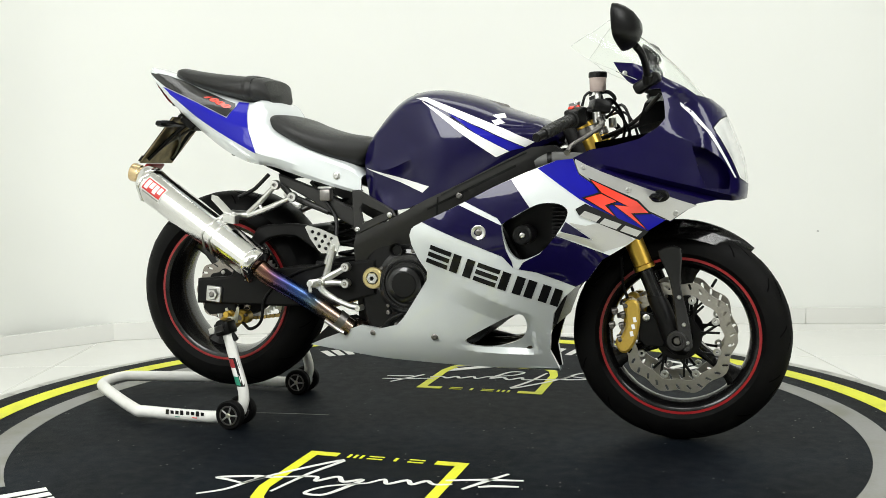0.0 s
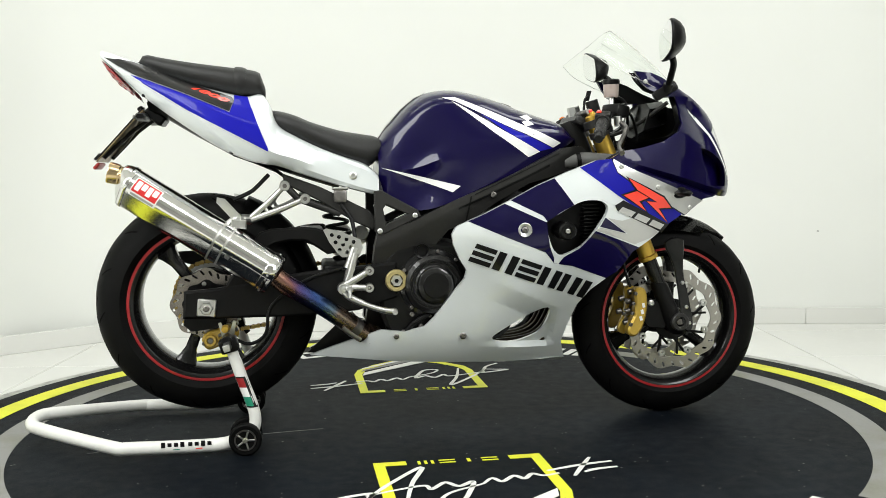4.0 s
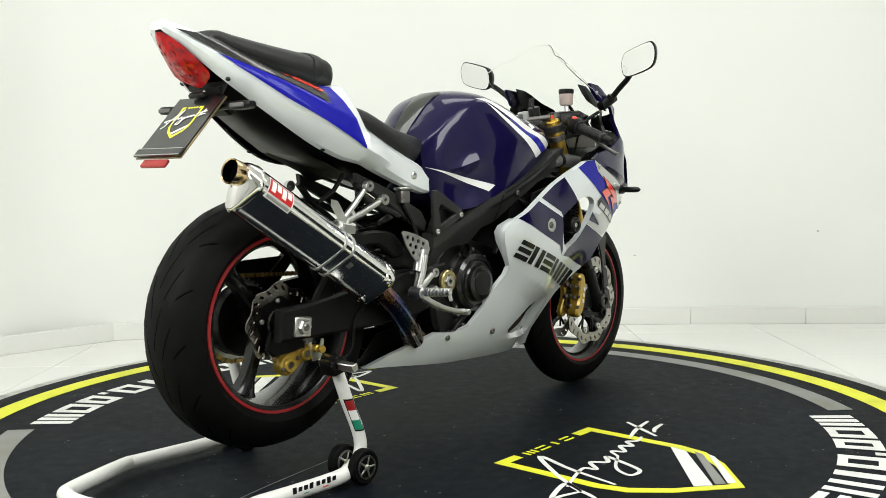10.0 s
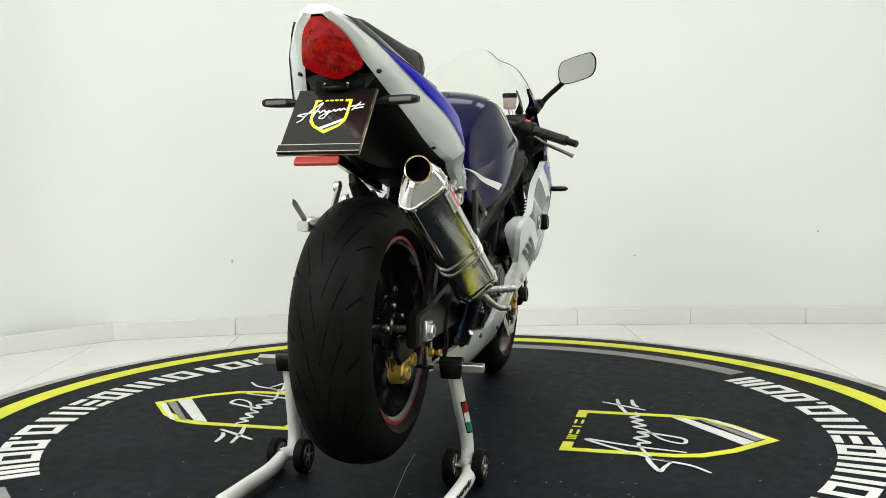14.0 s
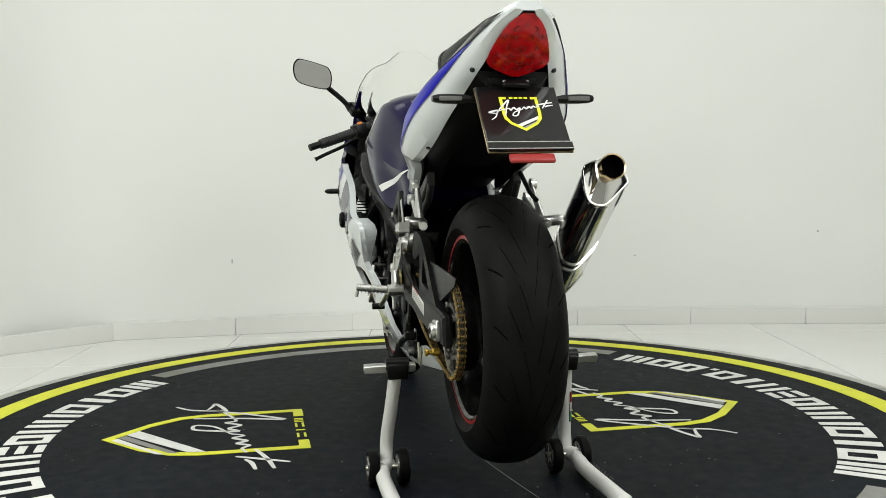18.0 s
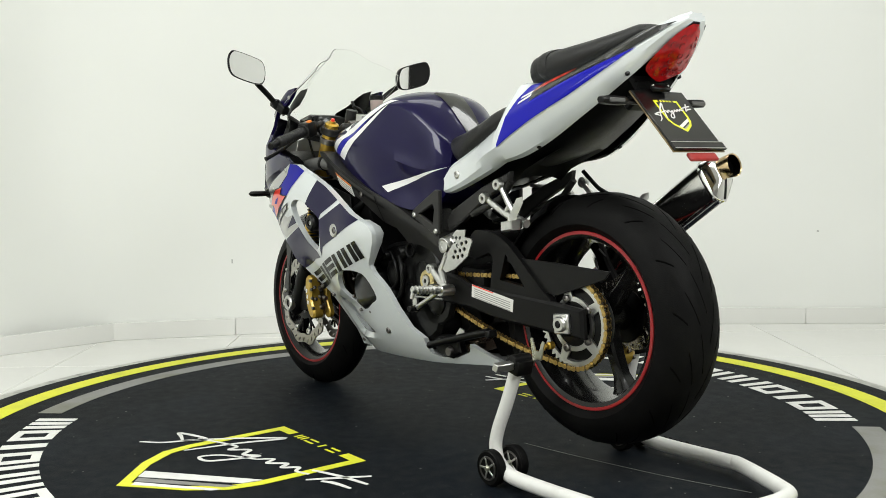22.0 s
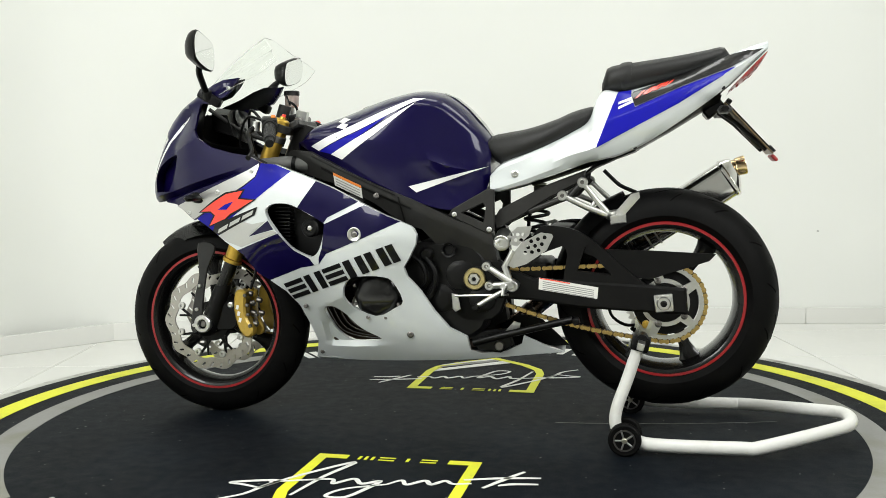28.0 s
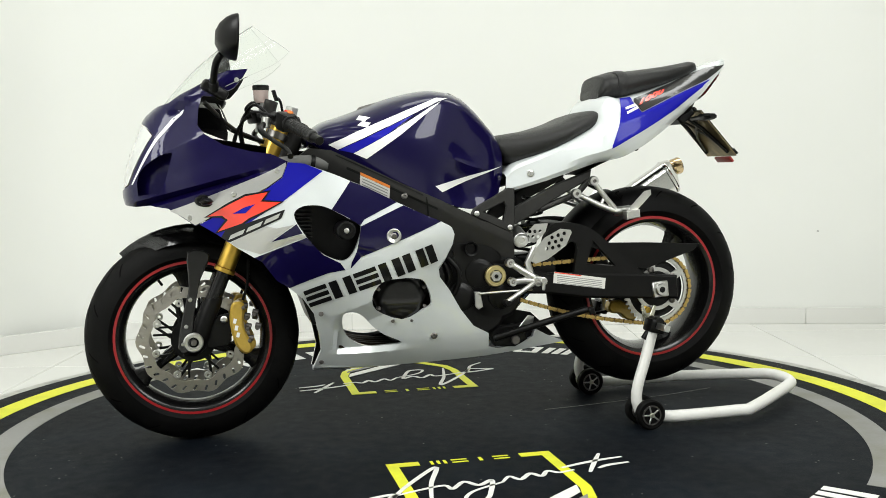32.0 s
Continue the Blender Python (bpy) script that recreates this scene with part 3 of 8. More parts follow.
SIGN_STROKES = [[(-0.363, 0.815), (-0.311, 0.766), (-0.285, 0.700), (-0.269, 0.653), (-0.375, 0.687), (-0.340, 0.699), (-0.291, 0.715)],
                [(-0.291, 0.715), (-0.231, 0.610), (-0.121, 0.471), (-0.162, 0.600), (-0.195, 0.752)],
                [(-0.283, 0.670), (-0.199, 0.637), (-0.134, 0.620), (-0.120, 0.650), (-0.080, 0.606), (-0.050, 0.640), (-0.010, 0.612), (-0.030, 0.680), (-0.061, 0.743), (-0.109, 0.741), (-0.079, 0.684), (0.013, 0.633)]]
SIGN_STROKES += [[(0.013, 0.633), (0.042, 0.596), (0.062, 0.626), (0.100, 0.588), (0.122, 0.614), (0.150, 0.580), (0.175, 0.600), (0.219, 0.588)],
                 [(0.335, 0.473), (0.291, 0.548), (0.252, 0.617)], [(0.194, 0.564), (0.287, 0.534), (0.383, 0.516)], [(0.286, 0.592), (0.320, 0.575), (0.382, 0.565)]]


def shield(m):
    """The yellow shield outline with its corner pieces, diagonal bars and pen stroke."""
    w = 0.030
    left = [(-0.243, 0.410), (-0.243, 0.60), (-0.243, 0.72), (-0.225, 0.80), (-0.16, 0.885), (-0.015, 1.005)]
    right = [(0.213, 0.410), (0.213, 0.60), (0.213, 0.72), (0.195, 0.80), (0.13, 0.885), (-0.015, 1.005)]
    for line, sgn in ((left, 1), (right, -1)):
        inner = [(p[0] + sgn * w, p[1] - (0.0 if i < 3 else 0.012)) for i, p in enumerate(line[:-1])] + [(-0.015, 0.968)]
        outline = line + inner[::-1]
        bm = flat([tuple((m @ Vector((p[0], -p[1], 0))).xy) for p in outline])
        part("shield_side", bm, M_YELLOW, turntable)
    for x0, x1 in ((-0.243 + w, -0.155), (0.125, 0.213 - w)):
        bm = flat([tuple((m @ Vector((x, -y, 0))).xy) for x, y in ((x0, 0.410), (x1, 0.410), (x1, 0.441), (x0, 0.441))])
        part("shield_corner", bm, M_YELLOW, turntable)
    for i, bars in enumerate((((0, 0.008, 0, 1), (0.018, 0.026, 0, 1), (0.036, 0.044, 0, 1)), ((0, 0.044, 0, 0.26), (0, 0.044, 0.74, 1)), ((0.018, 0.027, 0, 1),), ((0, 0.044, 0, 0.26), (0, 0.044, 0.74, 1)))):
        x = -0.125 + i * 0.058
        for x0, x1, y0, y1 in bars:
            part("shield_bar", flat([tuple((m @ Vector((x + dx, -0.414 - 0.028 * dy, 0))).xy) for dx, dy in ((x0, y0), (x1, y0), (x1, y1), (x0, y1))]), M_YELLOW, turntable)
    for k, (o, wd, mat) in enumerate(((0.0, 0.052, M_WHITELINE), (0.062, 0.030, M_GREYLINE), (0.098, 0.024, M_WHITELINE))):
        a, b = Vector((-0.085 + o * 0.75, 0.905 + o * 0.55)), Vector((0.182, 0.70 + o * 1.15))
        q = [(a.x, a.y), (b.x, b.y), (b.x - 0.01, b.y + wd), (a.x + wd * 0.7, a.y + wd * 0.62)]
        part("shield_stripe", flat([tuple((m @ Vector((x, -y, 0))).xy) for x, y in q], 0.0006, 0.0021), mat, turntable)
    flip = m @ Matrix.Diagonal((1, -1, 1, 1))
    for stroke in SIGN_STROKES:
        part("pen_stroke", ribbon(stroke, 0.0135, flip, 0.0026), M_WHITELINE, turntable)


part("mat_scratch", ribbon([(-1.02, -0.16), (-0.80, -0.10), (-0.52, -0.05), (-0.36, -0.03)], 0.0013, Matrix(), 0.0012), M_GREYLINE, turntable, "thin pale scratch")
shield(Matrix())
shield(Matrix.Rotation(math.pi, 4, "Z"))


# ---- paddock stand ----
stand = empty("paddock_stand", "white tubular steel paddock stand lifting the rear wheel", "paddock stand")
STAND_C = 0.022


def build_stand():
    pts = [(-0.60, -0.252, 0.042), (-0.66, -0.252, 0.029), (-0.88, -0.252, 0.031), (-0.94, -0.240, 0.034), (-1.15, -0.10, 0.057), (-1.190, -0.05, 0.062), (-1.198, 0.0, 0.063)]
    half = curve(pts, 5)
    line = [p.copy() for p in half] + [Vector((p.x, -p.y, p.z)) for p in half[-2::-1]]
    line = [Vector((p.x, p.y + STAND_C, p.z)) for p in line]
    part("base_tube", tube(line, 0.0185, 16), M_STAND, stand, "white enamelled bent tube")
    for s in (-1, 1):
        def q(x, y, z):
            return (x, s * y + STAND_C, z)
        arm = curve([q(-0.565, 0.234, 0.045), q(-0.553, 0.234, 0.085), q(-0.560, 0.231, 0.13), q(-0.585, 0.224, 0.20), q(-0.612, 0.217, 0.285)], 5)
        part("lift_arm", tube(arm, 0.0165, 16), M_STAND, stand)
        part("weld_collar", rod(q(-0.60, 0.254, 0.046), q(-0.555, 0.228, 0.046), 0.0185, 14), M_STAND, stand)
        part("axle_bolt", rod(q(-0.580, 0.180, 0.045), q(-0.580, 0.290, 0.045), 0.007, 10), M_ZINC, stand)
        for y in (0.271, 0.197):
            c = q(-0.580, y, 0.045)
            m = Matrix.Translation(c) @ Matrix.Rotation(radians(90), 4, "X")
            wheel = part("castor_wheel", lathe([(0.008, -0.013), (0.028, -0.013), (0.030, -0.009), (0.030, 0.009), (0.028, 0.013), (0.008, 0.013)], 24, m, True), M_PLASTIC, stand, "black spoked plastic castor wheel")
            part("tyre", lathe([(0.030, -0.012), (0.040, -0.013), (0.0445, -0.009), (0.0455, 0), (0.0445, 0.009), (0.040, 0.013), (0.030, 0.012)], 32, m, True), M_RUBBER, wheel)
            bm = bmesh.new()
            for k in range(5):
                a = k * math.tau / 5
                add_box(bm, m @ Matrix.Rotation(a, 4, "Z") @ pose(0.019, 0, 0), (0.022, 0.0050, 0.030), 0.001)
            part("spoke", bm, M_STEEL, wheel)
            part("wheel_ring", lathe([(0.0255, -0.0150), (0.0295, -0.0150), (0.0300, -0.0125), (0.0300, 0.0125), (0.0295, 0.0150), (0.0255, 0.0150)], 28, m, True), M_DARKSTEEL, wheel)
            part("hub_cap", lathe([(0, -0.016), (0.007, -0.0155), (0.008, -0.014), (0.008, 0.014), (0.007, 0.0155), (0, 0.016)], 14, m), M_ZINC, wheel)
        # cradle with rubber pad and square slider
        part("pad_clamp", box(pose(*q(-0.620, 0.214, 0.300), 0, -15, 0), (0.050, 0.052, 0.040), 0.006, 2), M_PLASTIC, stand, "black rubber lifting pad")
        part("pad_knob", rod(q(-0.600, 0.214, 0.283), q(-0.585, 0.214, 0.262), 0.010, 12), M_PLASTIC, stand)
        part("pad_rib", rod(q(-0.624, 0.242, 0.312), q(-0.624, 0.186, 0.312), 0.016, 16), M_PLASTIC, stand)
        part("slider_bar", box(pose(*q(-0.622, 0.232, 0.303), 0, -15, 0), (0.019, 0.125, 0.019), 0.0015), M_STEEL, stand, "bare steel square bar")
        part("fork_plate", plate([(-0.640, 0.306), (-0.652, 0.352), (-0.644, 0.355), (-0.632, 0.327), (-0.621, 0.327), (-0.609, 0.360), (-0.601, 0.357), (-0.610, 0.306)], s * 0.158 + STAND_C - 0.002, s * 0.158 + STAND_C + 0.002, bevel=0.0006), M_ZINC, stand, "bright steel fork plate")
    # flag sticker round the outer half of the arm, bars for the maker's mark on the base tube
    def strip(z0, z1, a0, a1, r):
        bm, rows = bmesh.new(), []
        for z in (z0, (z0 + z1) / 2, z1):
            t = (0.215 - z) / 0.085
            cx, cy = -0.5905 + 0.0305 * t, -(0.2228 + 0.0082 * t) + STAND_C
            rows.append([bm.verts.new((cx + r * math.cos(radians(a0 + (a1 - a0) * j / 6)), cy + r * math.sin(radians(a0 + (a1 - a0) * j / 6)), z)) for j in range(7)])
        for p, q in zip(rows, rows[1:]):
            for j in range(6):
                bm.faces.new((p[j], p[j + 1], q[j + 1], q[j]))
        return bm
    for k, mat in enumerate((M_TAPE, M_WHITEDECAL, M_GREEN)):
        part("flag_sticker", strip(0.209 - k * 0.026, 0.183 - k * 0.026, -148, -72, 0.0177), mat, stand)
    part("sticker_edge", strip(0.213, 0.127, -156, -30, 0.0173), M_BLACKDECAL, stand)
    for k in range(8):
        x = -0.80 + k * 0.017 + (0.004 if k > 3 else 0)
        h = 0.011 if k % 3 else 0.015
        part("marking_bar", box(pose(x, -0.2706 + STAND_C, 0.040, 12 * (k % 2) - 6, 0, 0), (0.011, 0.0016, h), 0.0004), M_BLACKDECAL, stand)
    for x, mat in ((-0.765, M_GREEN), (-0.705, M_RED)):
        part("marking_bar", box(pose(x, -0.2702 + STAND_C, 0.027), (0.018, 0.0016, 0.003), 0.0004), mat, stand)


build_stand()


# ---- motorcycle ----
motorcycle = empty("motorcycle", "white and navy blue sports motorcycle with full fairing", "motorcycle")
B = motorcycle
FRONT, REAR = Vector((0.730, 0, 0.304)), Vector((-0.685, 0, 0.400))
ROLL = Matrix.Rotation(radians(90), 4, "X")


def bolt(p, side, r=0.008, parent=None, mat=None, name="bolt", deep=0.004):
    """A button-head bolt with a hexagon socket on one side of the machine."""
    m = Matrix.Translation(p) @ Matrix.Rotation(radians(-90 * side), 4, "X")
    bm = lathe([(0, deep - 0.0025), (r * 0.42, deep - 0.0025), (r * 0.46, deep), (r * 0.8, deep - 0.0004), (r, deep - 0.002), (r, -0.004)], 14, m)
    return part(name, bm, mat or M_STEEL, parent or B)


# -- wheels --
def tyre_profile(r_bead, r_top, width, crown):
    pts = []
    n = 22
    for i in range(n + 1):
        a = math.pi * i / n
        y = -math.cos(a) * width / 2
        e = (1 - abs(math.cos(a)) ** crown) ** (1 / crown)
        pts.append((r_bead + (r_top - r_bead) * e, y))
    pts[0] = (r_bead, -width * 0.40)
    pts[-1] = (r_bead, width * 0.40)
    return pts


def build_wheel(name, centre, r_top, width, rim_w, angles, front):
    m = Matrix.Translation(centre) @ ROLL
    bm = bmesh.new()
    w = rim_w / 2
    add_lathe(bm, [(0.222, -w), (0.2235, -w - 0.002), (0.2225, -w - 0.006), (0.216, -w - 0.006), (0.205, -w), (0.194, -w * 0.6), (0.190, 0), (0.194, w * 0.6), (0.205, w), (0.216, w + 0.006),
                   (0.2225, w + 0.006), (0.2235, w + 0.002), (0.222, w), (0.205, w * 0.7), (0.200, 0), (0.205, -w * 0.7)], 72, m, True)
    rim = part("wheel_rim", bm, M_RIMBLACK, B, "gloss black cast wheel rim")
    hub_w = 0.055 if front else 0.075
    part("hub", lathe([(0.014, -hub_w), (0.038, -hub_w), (0.042, -hub_w + 0.006), (0.034, -0.02), (0.034, 0.02), (0.042, hub_w - 0.006), (0.038, hub_w), (0.014, hub_w)], 32, m, True), M_RIMBLACK, rim)
    for a in angles:
        mm = Matrix.Translation(centre) @ Matrix.Rotation(radians(-a), 4, "Y")
        rings = []
        for t in (0, 0.2, 0.45, 0.7, 0.88, 1.0):
            x = 0.030 + t * 0.168
            hw = 0.021 - 0.006 * math.sin(math.pi * t) + 0.016 * max(0, t - 0.8) / 0.2
            hy = 0.024 - 0.008 * t + (0.010 * max(0, t - 0.8) / 0.2)
            ring = []
            for sx, sy in ((-1, -0.7), (-0.6, -1), (0.6, -1), (1, -0.7), (1, 0.7), (0.6, 1), (-0.6, 1), (-1, 0.7)):
                ring.append(mm @ Vector((x, sy * hy, sx * hw)))
            rings.append(ring)
        part("spoke", loft(rings), M_RIMBLACK, rim)
    prof = tyre_profile(0.221, r_top, width, 2.1 if front else 2.35)
    inner = [(0.219, p[1] * 0.75) for p in prof[::-1]]
    tyre = part("tyre", lathe(prof + [inner[0], inner[-1]], 96, m, True), M_RUBBER, rim, "worn black road tyre")
    # tread grooves: black strips on the crown, groove shade put in their colour
    bm = bmesh.new()
    nrep = 13 if front else 14
    for k in range(nrep):
        for s in (-1, 1):
            for u0, u1, da, off in ((0.05, 0.27, 0.30, 0.0), (0.30, 0.56, 0.25, 0.13), (0.60, 0.84, 0.10, 0.27)):
                pts = []
                for j in range(7):
                    u = u0 + (u1 - u0) * j / 6
                    aa = (k + (0.5 if s > 0 else 0)) * math.tau / nrep + off + da * (1 - j / 6)
                    y = s * u * width / 2
                    e = (1 - abs(u) ** (2.1 if front else 2.35)) ** (1 / (2.1 if front else 2.35))
                    r = 0.221 + (r_top - 0.221) * e + 0.0006
                    pts.append((r, aa, y))
                rows = []
                for r, aa, y in pts:
                    hw = 0.0023 / r
                    rows.append([bm.verts.new(m @ Vector((rr * math.cos(aa + d), rr * math.sin(aa + d), y))) for rr, d in ((r - 0.002, -hw), (r, -hw * 0.9), (r, hw * 0.9), (r - 0.002, hw))])
                for p, q in zip(rows, rows[1:]):
                    for i in range(3):
                        bm.faces.new((p[i], p[i + 1], q[i + 1], q[i]))
    tagged(part("tread_pattern", bm, M_RECESS, rim), kind="stuff")
    for s in (-1, 1):
        y = s * (w + 0.0064)
        part("rim_tape", lathe([(0.2155, y), (0.2225, y), (0.2240, y - s * 0.0016), (0.2225, y - s * 0.0006)], 96, m, False), M_TAPE, rim, "red reflective rim tape")
    part("valve", rod(centre + Vector((0.10, -w - 0.004, 0.163)), centre + Vector((0.088, -w - 0.02, 0.143)), 0.004, 8), M_PLASTIC, rim)
    return rim


front_wheel = build_wheel("front_wheel", FRONT, 0.304, 0.122, 0.089, (-37, -157, 83), True)
rear_wheel = build_wheel("rear_wheel", REAR, 0.318, 0.192, 0.150, (-112, 8, 128), False)


def wave_disc(parent, centre, y, r_out, r_in, waves, mat, holes=8):
    """A wavy brake rotor with slots cut through it."""
    out = []
    n = waves * 8
    for i in range(n):
        a = math.tau * i / n
        out.append((centre.x + (r_out - 0.006 + 0.006 * math.cos(waves * a)) * math.cos(a), centre.z + (r_out - 0.006 + 0.006 * math.cos(waves * a)) * math.sin(a)))
    cut = [[(centre.x + (r_in + 0.004 * math.cos(waves * math.tau * i / 64)) * math.cos(math.tau * i / 64), centre.z + (r_in + 0.004 * math.cos(waves * math.tau * i / 64)) * math.sin(math.tau * i / 64)) for i in range(64)]]
    for k in range(waves * 3):
        a = math.tau * (k + 0.5) / (waves * 3)
        r = (r_out + r_in) / 2 + (0.005, -0.001, 0.002)[k % 3]
        c = Vector((centre.x + r * math.cos(a), centre.z + r * math.sin(a)))
        d = Vector((math.cos(a + 0.6), math.sin(a + 0.6)))
        e = Vector((-d.y, d.x))
        cut.append([tuple(c + d * u * 0.0085 + e * v * 0.0034) for u, v in ((-1, -0.6), (-0.7, -1), (0.7, -1), (1, -0.6), (1, 0.6), (0.7, 1), (-0.7, 1), (-1, 0.6))])
    return part("brake_disc", plate(out, y - 0.0025, y + 0.0025, cut, bevel=0), mat, parent, "wavy drilled steel brake disc", sharp=30)


for s in (-1, 1):
    y = s * 0.072
    disc = wave_disc(front_wheel, FRONT, y, 0.160, 0.121, 10, M_DISC)
    # carrier arms and rivets
    bm = bmesh.new()
    m = Matrix.Translation(FRONT + Vector((0, y - s * 0.004, 0))) @ ROLL
    add_lathe(bm, [(0.040, -0.003), (0.062, -0.003), (0.064, 0), (0.062, 0.003), (0.040, 0.003)], 32, m, True)
    for k in range(8):
        a = math.tau * (k + 0.3) / 8
        add_box(bm, m @ Matrix.Rotation(a, 4, "Z") @ pose(0.086, 0.003, 0, 0, 0, 24), (0.056, 0.0075, 0.006), 0.0012)
        add_box(bm, m @ Matrix.Rotation(a, 4, "Z") @ pose(0.086, -0.004, 0, 0, 0, -14), (0.054, 0.0065, 0.006), 0.0012)
    part("disc_carrier", bm, M_PLASTIC, front_wheel, "black disc carrier")
    for k in range(8):
        a = math.tau * (k + 0.3) / 8 + 0.10
        c = FRONT + Vector((0.111 * math.cos(a), y + s * 0.0005, -0.111 * math.sin(a)))
        part("disc_rivet", lathe([(0.0042, 0.0055), (0.0098, 0.0055), (0.0112, 0.004), (0.0112, -0.004), (0.0042, -0.004)], 14, Matrix.Translation(c) @ Matrix.Rotation(radians(-90 * s), 4, "X"), True), M_STEEL, front_wheel)
    # axle end
    part("axle_end", lathe([(0.014, 0.004), (0.016, 0.009), (0.025, 0.009), (0.028, 0.006), (0.028, -0.01)], 20, Matrix.Translation(FRONT + Vector((0, s * 0.129, 0))) @ Matrix.Rotation(radians(-90 * s), 4, "X")), M_STEEL if s > 0 else M_FRAME, front_wheel)
part("front_axle", rod(FRONT + Vector((0, -0.130, 0)), FRONT + Vector((0, 0.130, 0)), 0.0105, 16), M_DARKSTEEL, front_wheel)

# rear disc, caliper side on the right; sprocket on the left
wave_disc(rear_wheel, REAR, -0.068, 0.106, 0.067, 8, M_DISCREAR)
bm = lathe([(0.03, -0.070), (0.071, -0.070), (0.073, -0.066), (0.071, -0.060), (0.03, -0.055)], 32, Matrix.Translation(REAR) @ Matrix.Rotation(radians(-90), 4, "X"), True)
part("disc_carrier", bm, M_PLASTIC, rear_wheel)
for k in range(5):
    a = math.tau * (k + 0.35) / 5
    bolt((REAR.x + 0.059 * math.cos(a), REAR.y - 0.071, REAR.z + 0.059 * math.sin(a)), -1, 0.0065, rear_wheel, M_STEEL, "disc_bolt")


def sprocket(parent, centre, y, r, teeth):
    out = []
    for i in range(teeth * 6):
        a = math.tau * i / (teeth * 6)
        out.append((centre.x + (r + 0.005 * math.cos(teeth * a)) * math.cos(a), centre.z + (r + 0.005 * math.cos(teeth * a)) * math.sin(a)))
    cut = [arc_points(centre.x, centre.z, 0.056, 0, 350, 28)]
    for k in range(5):
        a0 = k * 72 + 10
        cut.append(arc_points(centre.x, centre.z, r - 0.014, a0, a0 + 58, 8) + arc_points(centre.x, centre.z, r - 0.040, a0 + 53, a0 + 5, 8))
    ob = part("sprocket", plate(out, y - 0.003, y + 0.003, cut, bevel=0), M_STEEL, parent, "bare aluminium rear sprocket", sharp=30)
    for k in range(5):
        a = radians(k * 72 - 1)
        c = centre + Vector(((r - 0.044) * math.cos(a), y + 0.004, (r - 0.044) * math.sin(a)))
        bolt(c, 1, 0.010, rear_wheel, M_DARKSTEEL, "sprocket_nut", 0.007)
    return ob


SPR = REAR + Vector((0, 0, -0.004))
CH_Y = 0.112
sprocket(rear_wheel, SPR, CH_Y, 0.108, 44)
part("sprocket_carrier", lathe([(0.02, 0.06), (0.090, 0.064), (0.095, 0.075), (0.092, 0.104), (0.052, 0.1135), (0.02, 0.1135)], 32, Matrix.Translation(SPR) @ Matrix.Rotation(radians(-90), 4, "X")), M_PLASTIC, rear_wheel)

# -- chain: links along the loop between the two sprockets --
DRIVE = Vector((-0.190, CH_Y, 0.440))


def chain_path():
    r0, r1 = 0.042, 0.112
    a0 = Vector((DRIVE.x, DRIVE.z))
    a1 = Vector((SPR.x, SPR.z))
    d = (a1 - a0)
    base = math.degrees(math.atan2(d.y, d.x))
    tilt = math.degrees(math.asin((r1 - r0) / d.length))
    top, low = base - 90 - tilt, base + 90 + tilt
    pts = []
    for i in range(19):
        pts.append((a1.x + r1 * math.cos(radians(top + (low - 0 - top) * i / 18)), a1.y + r1 * math.sin(radians(top + (low - top) * i / 18))))
    for i in range(11):
        a = low + (top + 360 - low) * i / 10
        pts.append((a0.x + r0 * math.cos(radians(a)), a0.y + r0 * math.sin(radians(a))))
    return pts


